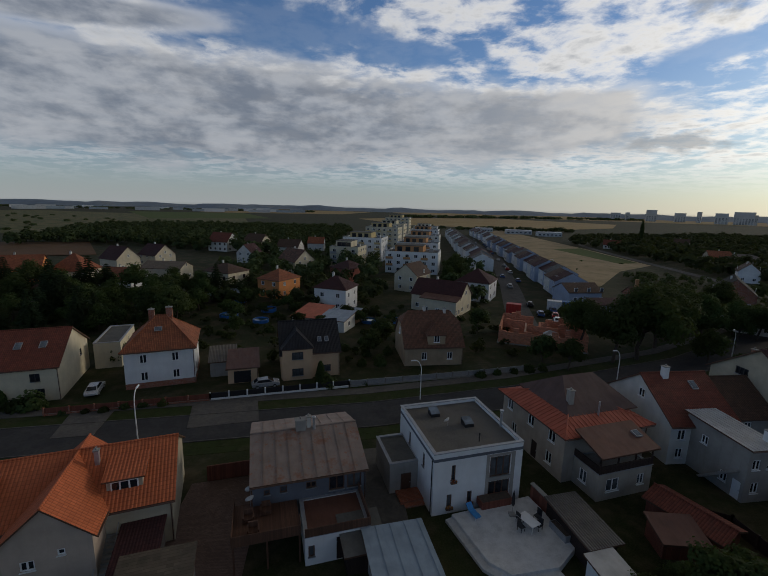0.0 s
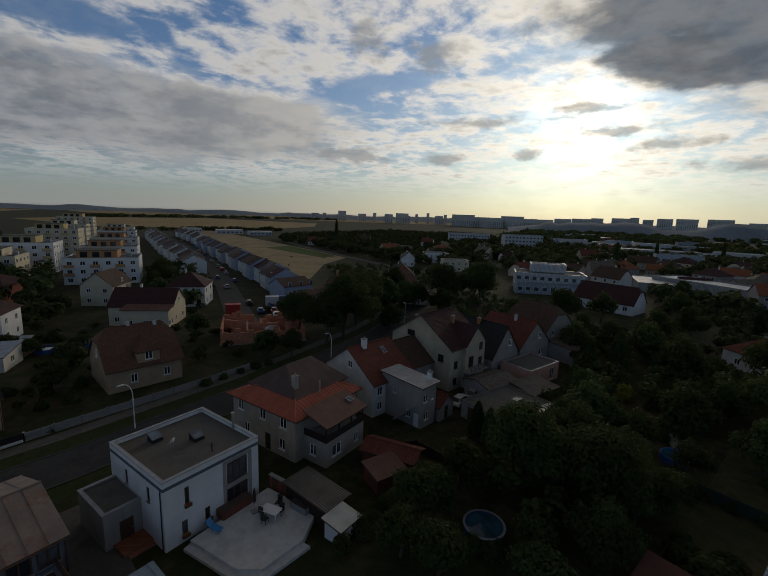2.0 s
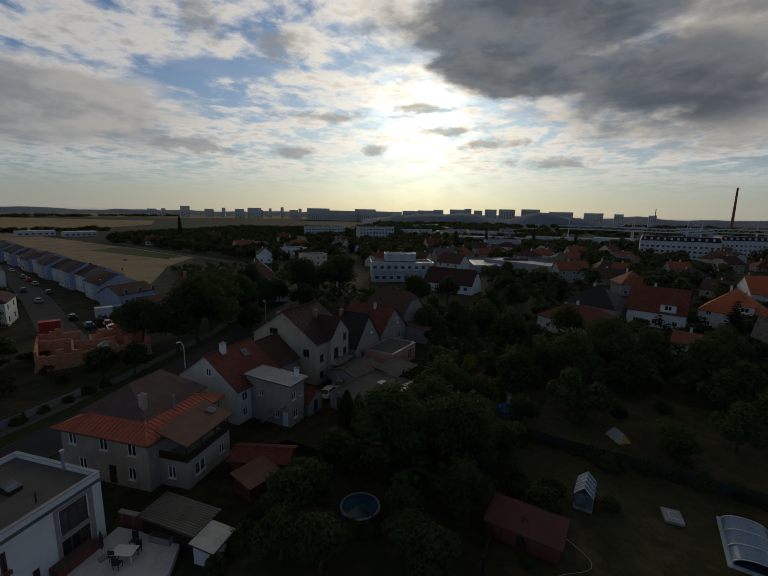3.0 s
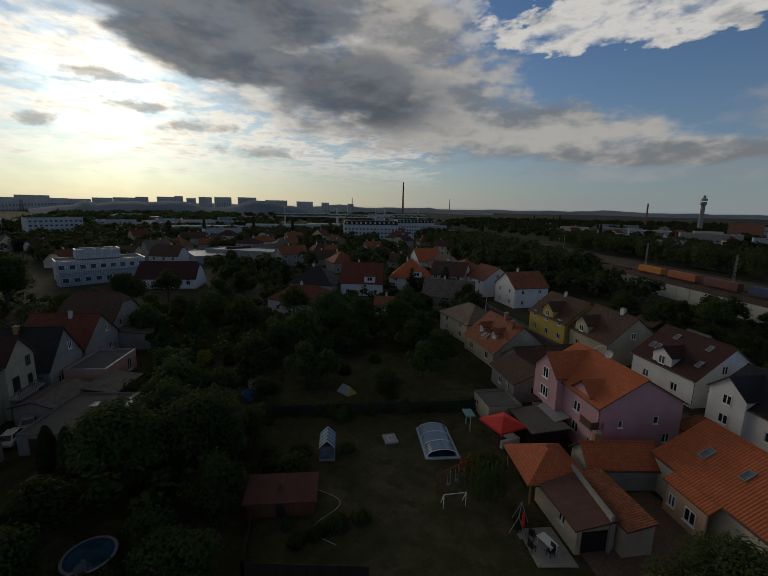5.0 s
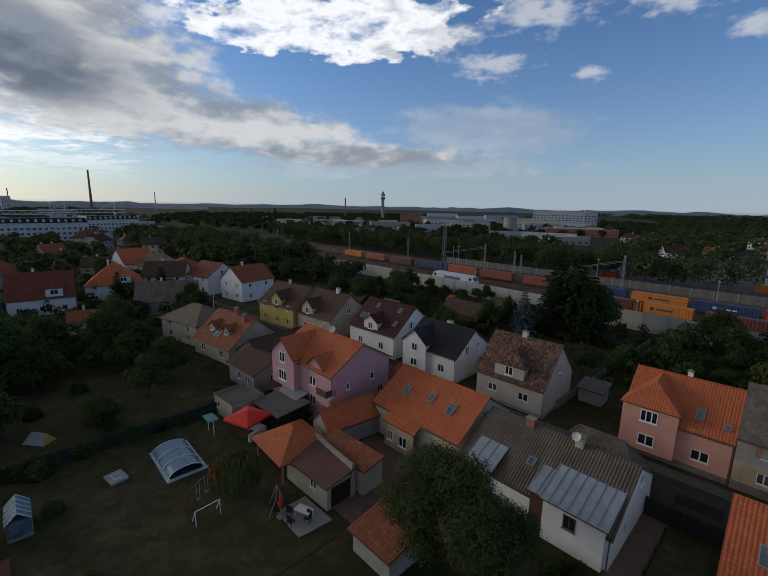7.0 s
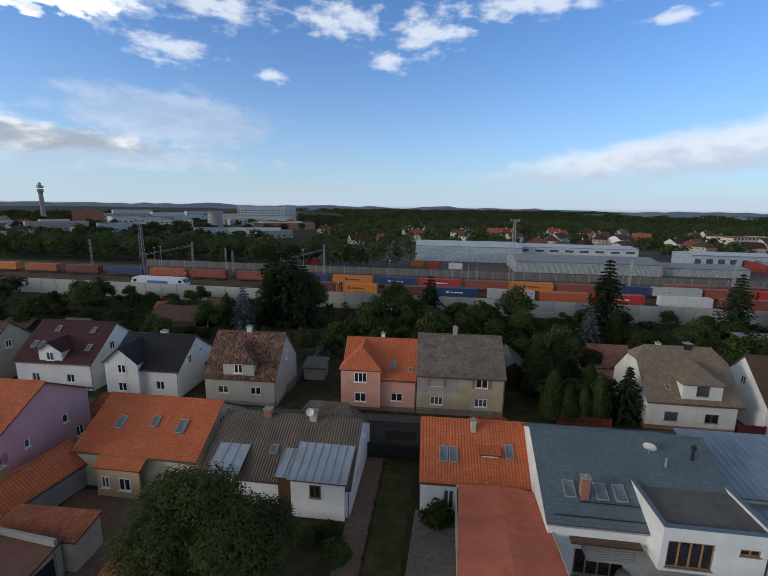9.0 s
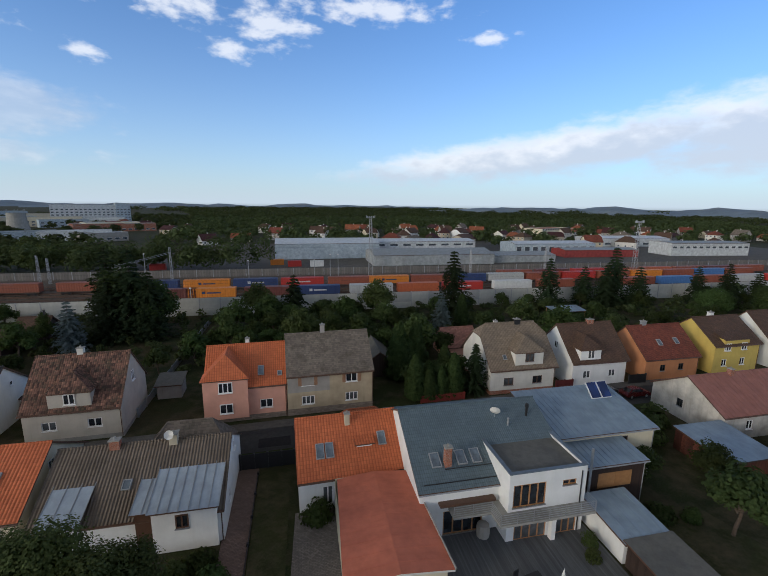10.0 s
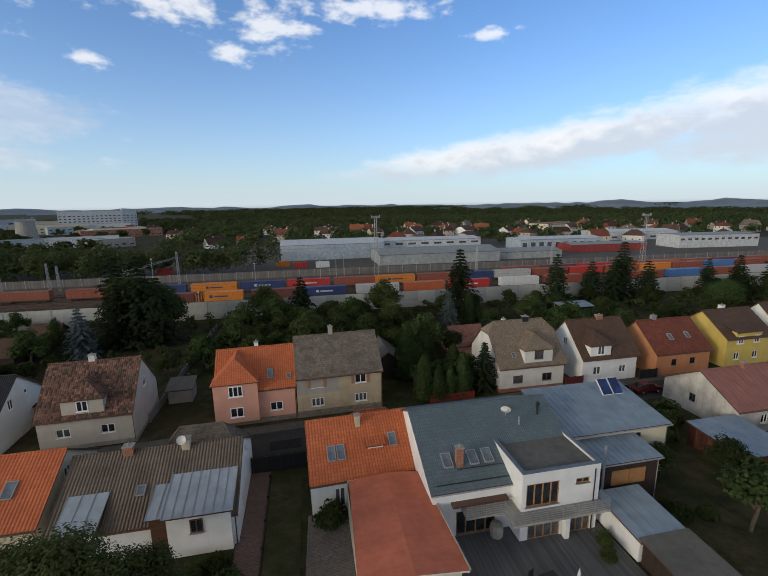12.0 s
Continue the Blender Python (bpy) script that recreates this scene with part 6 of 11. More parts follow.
house("tall beige three-storey gabled house with balcony", 48.6, 42.6, 5, 9.2, 13.4, 7.4, 11.8, BEIGE, MAROON_T, axis="x", over=0.5, frame_kind="k",
      dormers=[dict(u=6.0, w=5.6, z0=0.05, z1=7.5, top=10.4, set=-0.7, wins=[(-1.2, 3.4, 1.2, 1.9), (1.5, 6.0, 0.9, 1.3), (1.5, 3.4, 0.9, 1.3), (-0.8, 0.6, 1.3, 1.2)])],
      wins={"f": [(1.6, 3.6, 1.0, 1.3), (1.6, 0.8, 1.0, 1.2)], "l": [(4.6, 7.6, 1.7, 1.0), (2.4, 4.6, 1.6, 1.3), (7.4, 4.6, 1.4, 1.3), (11.4, 4.6, 1.2, 1.3), (3, 1.4, 1.4, 1.3), (8, 1.4, 1.4, 1.3)]},
      chims=[(5.4, 4.0, 1.2, 0.5, 0.5, OAK), (2.6, 10.0, 1.0, 0.5, 0.5, BRICK)])
bl = thing("balcony", at(50.4, 41.9, 3.2, 5), "concrete balcony with dark railing on the beige gable", "balcony")
part("slab", Shape().box(0.8, -1.4, -0.2, 6.0, 0, 0.0), CONCRETE, bl)
for i in range(14):
    part("baluster", Shape().box(0.85 + i * 0.39, -1.36, 0, 0.88 + i * 0.39, -1.33, 0.95), BLACKM, bl)
part("rail", Shape().box(0.8, -1.4, 0.95, 6.0, -1.3, 1.0), BLACKM, bl)
g1 = house("row of low garages with dark felt flat roof", 43.6, 27.2, -2, 10.4, 8.6, 2.4, 2.4, GREYP, FELT, "flat", parapet=0.1, name="garage_row", category="garages", coping=FELT, doors=[("l", 2.4, 2.4, 2.0, BROWNF), ("l", 6.0, 2.4, 2.0, BROWNF)])
skylight(g1, pose(7.2, 4.0, 2.42), 1.4, 0.9)
part("sheet_patch", Shape().box(4.8, -0.7, 2.62, 7.6, 0.9, 2.66).box(7.7, -0.6, 2.60, 10.4, 1.1, 2.64), TINW, g1, "loose pale metal sheets on the roof")
house("low outbuilding with dark roof and pale sheet canopy", 50.2, 36.0, -4, 7.0, 5.0, 2.6, 3.3, GREYP, GREY_T, "gable", name="outbuilding", category="shed", doors=[("f", 2.0, 0.9, 1.9, DARKWOOD)], gutter=False)
house("lean-to canopy with grey corrugated sheets", 54.6, 31.0, -4, 6.2, 4.2, 2.4, 2.9, REDWOOD, CORRD, "shed", name="canopy", category="shed", gutter=False)
house("salmon flat-roofed extension with glass doors", 61.0, 35.5, 0, 9.0, 6.0, 3.0, 3.0, PINK, FELT, "flat", parapet=0.15, name="extension", category="extension", wins={"f": [(6.8, 0.4, 1.2, 2.1), (2.4, 1.0, 1.2, 1.1)]})
house("dark house with steep black tiled roof", 59.0, 42.0, 2, 8.0, 13.0, 4.2, 9.2, GREYP, BLACK_T, axis="y", wins={"f": [(5.2, 5.4, 0.9, 1.2), (2.4, 1.2, 1.2, 1.2)]}, chims=[(3.6, 6.0, 0.8, 0.6, 0.6, OAK)])
house("house with dark red roof and grey gable", 68.4, 42.6, 0, 10.0, 11.0, 4.2, 8.6, GREYP, RED_T, axis="y", wins={"f": [(6.5, 5.0, 0.9, 1.2), (7.5, 1.4, 1.2, 1.3)]}, chims=[(4.4, 4.4, 1.0)])
house("old grey house with brown half-hipped roof", 80.0, 44.0, -4, 9.5, 11.0, 5.6, 10.0, GREYP, BROWN_T, "half", "y", 1.6, wins={"f": two(2, 9.5, 1.0, 1.3)})
house("low grey annex with sheet-metal roof", 78.6, 37.0, -4, 6.0, 6.0, 3.2, 3.7, GREYP, CORR, "shed", name="annex", category="annex", wins={"f": [(3, 1.0, 1.6, 1.2)]})
house("long white house with maroon half-hipped roof", 138.5, 68, -90, 19.0, 10.0, 3.6, 8.5, WHITE, MAROON_T, "half", "x", 1.4, wins={"f": rowwin(4, 19, 1.2, 1.4, 1.4), "r": [(5, 5.6, 1.0, 1.3)]}, far=True)

# ---- across the north road
house("cream gabled house with red-brown tiled roof and roof windows", -56.0, 51.6, 20, 10.8, 13.0, 5.2, 9.0, CREAM, RED_T, over=0.35, frame_kind="k", wins={"f": [(8.0, 3.0, 1.2, 1.2), (8.4, 0.8, 1.1, 1.1), (2.5, 2.8, 1.6, 1.2)], "r": [(9.5, 3.4, 0.8, 1.1)]},
      lights=[("f", 5.2, 3.0, 0.9, 1.3), ("f", 8.2, 3.0, 0.9, 1.3)], plinth=None)
house("cream low rear wing with a grey roof edge", -48.6, 66.4, 20, 4.0, 11.0, 4.4, 4.4, CREAM, FELT, "flat", name="house_wing", category="house", parapet=0.1, wins={"r": [(3.0, 1.4, 0.7, 1.0), (6.0, 2.8, 0.6, 1.0)]})
wt = house("white two-storey house with orange-brown pyramid tile roof", -38.6, 58.6, 20.5, 9.7, 9.4, 6.4, 10.3, WHITE, OLDORANGE_T, "hip", hip=4.2, over=0.5, plinth=BRICK, plinth_h=0.9,
           wins={"f": [(2.6, 4.0, 1.0, 1.4), (7.0, 4.0, 1.0, 1.4), (2.6, 1.2, 1.0, 1.4), (7.0, 1.2, 1.0, 1.4)], "r": [(5, 4.0, 1.0, 1.4), (2.4, 1.2, 1.0, 1.4)]}, chims=[(3.4, 5.2, 1.3, 0.8, 0.7, BRICK), (6.0, 5.0, 1.4, 0.9, 0.7, BRICK)])
skylight(wt, pose(4.6, 2.2, 6.4 + 0.83 * 2.2 + 0.1, 39, 0, 0), 1.1, 0.8)
house("low rendered outbuilding beside the white house", -28.0, 64.0, 20, 4.0, 6.5, 2.7, 3.2, GREYP, CORRD, "shed", name="outbuilding", category="shed", gutter=False)
house("peach flat-topped garage with dark door and sheet roof", -24.2, 61.6, 17, 4.6, 7.2, 2.6, 3.3, PEACH, BROWNSHEET, "shed", name="garage", category="garage", doors=[("f", 2.2, 2.6, 2.0, BLACKM)], over=0.3)
house("peach house with glossy black tiled roof", -16.2, 63.7, 16, 9.6, 9.6, 4.7, 8.6, PEACH, BLACK_T, over=0.5, frame_kind="k", wins={"f": [(2.6, 3.5, 1.7, 1.1), (2.6, 0.8, 1.7, 1.1), (7.2, 0.9, 1.8, 1.1)], "r": [(5, 4.9, 1.2, 1.2)]},
      dormers=[dict(u=2.6, w=4.8, z0=0.05, z1=5.6, top=7.9, set=-0.7, kind="hip", wins=[(0, 3.6, 1.8, 1.2), (0, 0.8, 1.8, 1.2)])], lights=[("f", 6.4, 1.2, 0.7, 1.0), ("f", 7.6, 1.2, 0.7, 1.0)])
house("old brown-grey house with half-hipped brown tile roof", 4.4, 70.8, 8, 10.8, 10.5, 4.0, 9.0, plaster("ochre_brown_render", (0.42, 0.31, 0.20), 0.4), RUSTB_T, "half", "x", 1.8, over=0.5, wins={"f": [(3.6, 1.1, 1.0, 1.4), (8.4, 1.1, 1.0, 1.4)], "l": [(5.0, 4.6, 0.9, 1.3)]},
      dormers=[dict(u=5.8, w=3.2, z1=6.0, top=7.6, kind="hip", wins=[(0, 4.4, 1.1, 1.4)])], chims=[(4.5, 5.4, 0.9), (8.4, 5.0, 0.7)])
house("white bungalow with orange sheet roof", -21.2, 94.4, -19, 7.0, 8.5, 2.7, 3.9, WHITE2, REDFELT, "shed", name="bungalow", wins={"f": [(2.0, 0.9, 1.2, 1.2), (5.0, 0.9, 1.2, 1.2)]}, far=True)
house("white bungalow wing with pale zinc sheet roof", -14.5, 92.0, -19, 6.4, 6.5, 2.8, 3.6, WHITE2, ZINC, "shed", name="bungalow", wins={"f": [(1.6, 0.9, 1.2, 1.2), (4.4, 0.9, 1.2, 1.2)], "r": [(3, 0.9, 1.2, 1.2)]}, seam=0.8, far=True)
house("open timber lean-to with zinc sheet roof behind the bungalow", -12.0, 99.2, -19, 6.0, 4.0, 2.5, 3.1, OAK, ZINC, "shed", name="lean_to", category="shed", gutter=False, seam=0.8)
# house under construction
bk = thing("unfinished_house", at(25.4, 85.6, 0, -20), "roofless house shell of new orange hollow blocks", "building site")
for x0, y0, x1, y1, h in ((0, 0, 17.6, 0.4, 2.6), (0, 0.4, 0.4, 11, 3.6), (17.2, 0.4, 17.6, 11, 3.4), (0, 11, 7, 11.4, 3.8), (9.5, 11, 17.6, 11.4, 3.2), (5.2, 0.4, 5.6, 8, 3.0), (5.6, 5.0, 12, 5.4, 3.2), (11.8, 0.4, 12.2, 5, 2.4), (12.2, 8, 17.2, 8.3, 3.2), (0.4, 7.6, 5.2, 8.0, 3.4), (8.2, 5.4, 8.6, 11, 2.8)):
    bw_ = Shape().box(x0, y0, 0, x1, y1, h)
    if y1 - y0 < 1 and x1 - x0 > 4:
        for k in range(int((x1 - x0) / 2.6)):
            bw_.box(x0 + 0.3 + k * 2.6, y0, h, x0 + 1.5 + k * 2.6, y1, h + (0.25, 1.0, 0.5)[k % 3])
    part("block_wall", bw_, BLOCK, bk)
for x0, y0, h in ((2.0, 10.6, 4.4), (13.4, 1.4, 4.0), (10.0, 9.0, 4.0)):
    part("block_pier", Shape().box(x0, y0, 0, x0 + 1.0, y0 + 0.7, h), BLOCK, bk)
part("floor_slab", Shape().box(-0.2, -0.2, 0, 17.8, 11.6, 0.25), CONCRETE, bk)
part("tarpaulin", Shape().face([(9, 2, 2.2), (12.4, 2.2, 2.0), (12.2, 4.6, 2.4), (10.4, 3.4, 3.2)]).face([(9, 2, 2.2), (10.4, 3.4, 3.2), (9.2, 4.8, 2.2)]).face([(10.4, 3.4, 3.2), (12.2, 4.6, 2.4), (9.2, 4.8, 2.2)]), CANVAS, bk)

FARH = [  # label, x, y, rot, L, D, eave, ridge, wall, roof, kind, ridge's axis
    ("cream two-storey villa with shallow brown hipped roof", -60.0, 135.3, -24, 11.5, 9.5, 6.4, 8.7, CREAM, BROWN_T, "hip", "x"),
    ("orange rendered house with hipped tile roof", -38.8, 126.2, -27, 8.6, 10, 5.9, 8.6, ORANGEB, OLDORANGE_T, "hip", "x"),
    ("white house with maroon pyramid roof", -18.7, 111.2, -18, 9.4, 8.5, 6.5, 9.2, WHITE, MAROON_T, "hip", "x"),
    ("grey house with old brown gable roof", -45.9, 179, -42, 12.5, 10.5, 5.2, 9.8, CREAM, OLD_T, "gable", "x"),
    ("dark red rendered house with flat hipped roof", -20.3, 157.6, -35, 9.5, 10.5, 5.4, 7.9, REDP, MAROON_T, "hip", "x"),
    ("beige house with brown gabled roof", 4.2, 141.2, -31, 8.6, 11, 6.0, 9.6, CREAM, BROWN_T, "gable", "y"),
    ("white house with dark red tiled hip roof", 23.6, 129.1, -27, 10.4, 11, 6.2, 9.7, WHITE, MAROON_T, "hip", "x"),
    ("cream front wing with a flat brown sheet roof", 10.5, 109.2, -31, 10.2, 3.2, 4.7, 5.3, CREAM, BROWNSHEET, "shed", "x"),
    ("long house with dark brown gabled roof", 8.4, 114.3, -31, 14.4, 9.0, 4.9, 8.6, CREAM, MAROON_T, "gable", "x"),
    ("orange gabled house with brown roof", -128.5, 133.0, 24, 13.5, 11, 5.4, 9.4, ORANGEB, OLDORANGE_T, "gable", "x"),
    ("house with orange tiled hip roof", -118.7, 144.5, 6, 12, 11, 3.6, 9.0, CREAM, OLDORANGE_T, "hip", "x"),
    ("cream gabled house with maroon roof", -118.5, 171.4, -26, 11.5, 10, 5.0, 9.7, CREAM, MAROON_T, "gable", "x"),
    ("second cream gabled house with maroon roof", -110.5, 185.6, -26, 11.5, 10, 5.2, 9.5, CREAM, MAROON_T, "gable", "x"),
    ("bungalow with faded orange roof", -94.2, 134.6, -6, 11.5, 9, 3.0, 6.3, WHITE, OLDORANGE_T, "gable", "x"),
    ("cream house with low grey roof", -87.0, 146.8, -4, 14.5, 9, 5.0, 7.0, CREAM, GREYB_T, "gable", "x"),
    ("white gabled house with dark roof among trees", -71.5, 200.6, -12, 8, 10, 5.2, 9.0, WHITE2, MAROON_T, "gable", "y"),
    ("house with dark brown roof among trees", -62, 240, -10, 13, 10, 4.6, 8.6, WHITE2, BROWN_T, "gable", "x"),
    ("large red-roofed house in front of the woods", -106, 250, -20, 14, 10, 6.0, 11.0, WHITE2, RED_T, "gable", "x"),
    ("brown-roofed house in front of the woods", -86, 254, -20, 13, 10, 6.0, 10.5, CREAM, BROWN_T, "half", "x"),
    ("white cottage with orange roof in front of the woods", -48, 262, 0, 10, 9, 5.0, 8.6, WHITE2, OLDORANGE_T, "gable", "x"),
    ("dark roofed bungalow behind shrubs", -100, 110, 0, 12.2, 10, 2.7, 5.9, GREYP, BROWN_T, "hip", "x"),
    ("white chalet with brown roof among trees", 232, 330, -40, 10, 10, 5, 9, WHITE, BROWN_T, "gable", "x"),
    ("white gabled house with brown roof beside the road", 153.5, 175.9, -37, 7.6, 13, 5.0, 8.4, WHITE, BROWN_T, "gable", "y"),
    ("unplastered brick house with dark grey roof", 103.2, 125.8, -37, 10.5, 15, 4.8, 9.4, BRICK, DARKGREY_T, "gable", "y"),
    ("white low house with flat roof", 85.0, 100.4, -43, 11, 8, 3.3, 3.4, WHITE, CONCRETE, "flat", "x"),
    ("beige flat-roofed block of flats", 159.2, 149.2, -37, 13.5, 10, 5.8, 5.8, CREAM, FELT, "flat", "x"),
    ("white house with flat grey roof", 179.6, 181, -20, 14, 10, 6.0, 6.2, WHITE, FELT, "flat", "x"),
    ("low grey villa with flat hipped roof", 194, 237, -20, 24, 13, 4.0, 6.4, GREYP, GREY_T, "hip", "x"),
    ("white cottage with red roof behind the building land", 176, 330, -30, 12, 9, 3.4, 7.0, WHITE2, RED_T, "gable", "x"),
]
for lb, x, y, r, L, D, e, rd, w, rf, kd, ax in FARH:
    n = max(2, int(L / 3.2))
    z = (0.9, 3.8) if e > 5 else (0.9,)
    ww = [q for zz in z for q in rowwin(n, L, zz, 1.2, 1.3)]
    wr = [q for zz in z for q in rowwin(2, D, zz, 1.1, 1.3)]
    if kd in ("gable", "half"):
        wr.append((D / 2, e + 0.3, 1.0, 1.2))
    house(lb, x, y, r, L, D, e, rd, w, rf, kd, ax, 1.4 if kd == "half" else 0.0, wins={"f": ww, "r": wr, "l": list(wr)}, chims=[(L * 0.4, D * 0.52, 0.9)] if kd not in ("flat", "shed") else [], far=True, frame_kind=rng.choice("wwb"))

SHIFT[:] = [0.0, 0.0]

# ---------------------------------------------------------------- houses south of the camera
house("white house with black tiled roof and front gable", 47.2, -49.9, 183, 10.6, 10.2, 4.4, 7.9, WHITE, BLACK_T, over=0.35, wins={"f": [(7.8, 1.2, 1.2, 1.3), (2.4, 0.9, 1.3, 1.3), (2.4, 3.6, 1.2, 1.3)], "r": [(3.2, 4.2, 0.9, 1.3), (6.4, 4.9, 0.6, 0.6)]},
      dormers=[dict(u=2.5, w=5.0, z0=0.05, z1=5.4, top=7.5, set=-0.55, wins=[(0, 1.0, 1.3, 1.3), (0.1, 3.7, 1.2, 1.3)])], chims=[(5.4, 5.6, 0.7, 0.9, 0.7)])
house("grey rendered house with weathered brown tiled roof and dormer", 32.2, -50.0, 183, 10.2, 9.6, 4.4, 9.2, plaster("warm_grey_render", (0.50, 0.46, 0.39), 0.25), OLD_T, over=0.45, plinth=CONCRETE, plinth_h=0.5,
      wins={"f": [(2.6, 1.6, 1.5, 1.1), (7.3, 1.6, 1.5, 1.1)], "r": [(4.8, 5.2, 0.9, 1.4)]}, dormers=[dict(u=5.0, w=4.4, z1=6.4, top=8.2, kind="hip", wins=[(0, 4.7, 1.2, 1.3)])], chims=[(4.7, 5.0, 0.9, 0.7, 0.6)], verge=0.15)
pk = house("salmon semi-detached house with orange tiled roof", 12.9, -51.6, 183, 10.2, 9.4, 4.9, 8.9, PINK, ORANGE_T, over=0.3, verge=0.05, plinth=STONE, plinth_h=0.7,
           wins={"f": [(7.6, 1.5, 1.6, 1.2)]}, dormers=[dict(u=2.7, w=5.4, z0=0.7, z1=6.3, top=8.8, kind="hip", set=-0.55, wins=[(0, 1.5, 1.6, 1.3), (0, 4.3, 1.7, 1.4)])],
           lights=[("f", 7.0, 0.9, 0.8, 1.4), ("f", 9.4, 0.7, 0.6, 0.7)], chims=[(5.2, 5.0, 0.9, 0.5, 0.5, WHITE)])
SHUTTER = plain("brown_shutter_paint", (0.30, 0.16, 0.09), 0.6)
gy = house("two-storey semi-detached house with grey slate roof", 2.6, -52.0, 183, 11.6, 9.6, 6.0, 9.9, plaster("ochre_grey_render", (0.46, 0.37, 0.25), 0.45), GREY_T, over=0.45, verge=0.1, plinth=STONE, plinth_h=0.9,
           wins={"f": [(2.7, 4.1, 1.6, 1.3), (8.6, 4.1, 1.6, 1.3), (2.7, 1.4, 1.7, 1.2), (8.6, 1.4, 1.7, 1.2)], "r": [(4, 4.0, 1.0, 1.3)]}, chims=[(5.2, 5.0, 1.2, 0.6, 0.6, GREYP)])
for u in (2.7, 8.6):
    for sx in (-1.05, 1.05):
        part("shutter", Shape().box(u + sx - 0.22, -0.05, 4.1, u + sx + 0.22, -0.005, 5.4), SHUTTER, gy)
part("facade_panel", Shape().box(0.1, -0.02, 3.2, 5.6, -0.004, 5.9), GREYP, gy, "grey render field of the facade")
cm = house("white rendered house with beige tiled half-hipped roof", -26.9, -53.2, 181, 10.7, 10.4, 4.4, 9.6, WHITE2, GREYB_T, "half", "x", 1.5, over=0.5, frame_kind="b", plinth=BRICK, plinth_h=0.6, wins={"f": [(3.0, 1.3, 1.6, 1.2), (7.8, 1.3, 1.6, 1.2)], "l": [(5, 5.0, 0.9, 1.2)]},
           dormers=[dict(u=6.2, w=4.6, z1=6.6, top=8.4, kind="hip", wins=[(0, 4.9, 1.4, 1.3)])], lights=[("f", 2.6, 0.7, 0.6, 0.8)], chims=[(6.6, 5.2, 0.5, 0.9, 0.7, BLACKM), (3.0, 5.4, 0.5)])
house("white house with brown tiled roof and small dormer", -40.8, -53.5, 181, 9.8, 9.6, 4.4, 9.0, WHITE, BROWN_T, over=0.45, plinth=None, wins={"f": [(2.6, 1.3, 1.3, 1.3), (7.2, 1.3, 1.2, 1.2)], "l": [(5, 5.0, 0.9, 1.2)]},
      dormers=[dict(u=3.0, w=3.6, z1=6.3, top=7.9, kind="hip", wins=[(0, 4.6, 1.2, 1.4)])], chims=[(6.0, 4.8, 0.5, 1.1, 0.6, BRICK)])
house("orange hollow-block rendered house with dark red tiles", -54.2, -53.6, 181, 10.4, 9.6, 3.9, 8.0, ORANGEP, RED_T, over=0.3, frame_kind="k", wins={"f": [(3.4, 1.5, 1.0, 1.1), (7.0, 1.5, 1.0, 1.1)]}, lights=[("f", 4.2, 1.6, 0.8, 1.2), ("f", 7.6, 1.7, 0.8, 1.2)], chims=[(3.4, 5.0, 0.8, 0.8, 0.6, GREYM)])
house("yellow two-storey house with brown tiled roof", -68.2, -54.2, 182, 9.8, 9.6, 5.2, 8.8, YELLOW, BROWN_T, over=0.35, wins={"f": [(2.6, 4.0, 1.1, 1.3), (6.4, 4.0, 1.1, 1.3), (2.4, 1.2, 1.1, 1.3), (6.4, 1.2, 1.1, 1.3)]}, dormers=[dict(u=4.6, w=5.4, z1=6.0, top=6.9, kind="shed", set=-0.02, wins=[(-1.8, 4.0, 1.1, 1.3), (1.6, 4.0, 1.1, 1.3)])], chims=[(4.4, 5.2, 0.9, 0.8, 0.7, WHITE)])
house("white house with brown gabled roof and dormer", -81.5, -55.0, 182, 10.4, 10.0, 4.6, 9.2, WHITE, BROWN_T, over=0.4, wins={"f": [(2.6, 1.2, 1.2, 1.3), (7.6, 1.2, 1.2, 1.3)], "l": [(3.4, 4.4, 0.7, 0.9)]}, dormers=[dict(u=6.8, w=3.6, z1=6.4, top=7.8, wins=[(0, 4.7, 1.2, 1.3)])])
house("white house with brown roof along the street", -96, -56, 182, 11, 10, 4.6, 9.0, WHITE2, BROWN_T, wins={"f": two(2, 11)}, far=True)
for i, (mtw, mtr) in enumerate(((CREAM, RED_T), (WHITE, BROWN_T), (PEACH, OLDORANGE_T), (WHITE2, BROWN_T))):
    house("street house with tiled gable roof", -112 - i * 15, -56.5 - i * 0.6, 182, 11, 10, 5.0, 9.2, mtw, mtr, wins={"f": two(2, 11), "l": [(5, 5.4, 1, 1.2)]}, far=True)

# ---- the row this side of the street, seen from behind
house("white house with orange tiled roof and roof windows", 1.0, -33.6, 183, 10.0, 9.4, 3.5, 6.9, WHITE, ORANGE_T, "gable", over=0.35, verge=0.15, lights=[("f", 2.1, 1.2, 0.8, 1.5), ("f", 3.0, 1.2, 0.8, 1.5), ("f", 8.2, 1.7, 0.8, 1.4)],
      chims=[(5.0, 3.9, 1.0, 0.5, 0.5, BEIGE)], wins={"f": [(2.6, 0.5, 1.0, 1.9)]}, dormers=[dict(u=6.4, w=1.5, z0=4.6, z1=5.2, top=5.5, set=1.8, kind="shed")])
rf = thing("extension", at(-2.2, -22.6, 0, 180), "long extension with a faded orange-red bitumen roof", "extension")
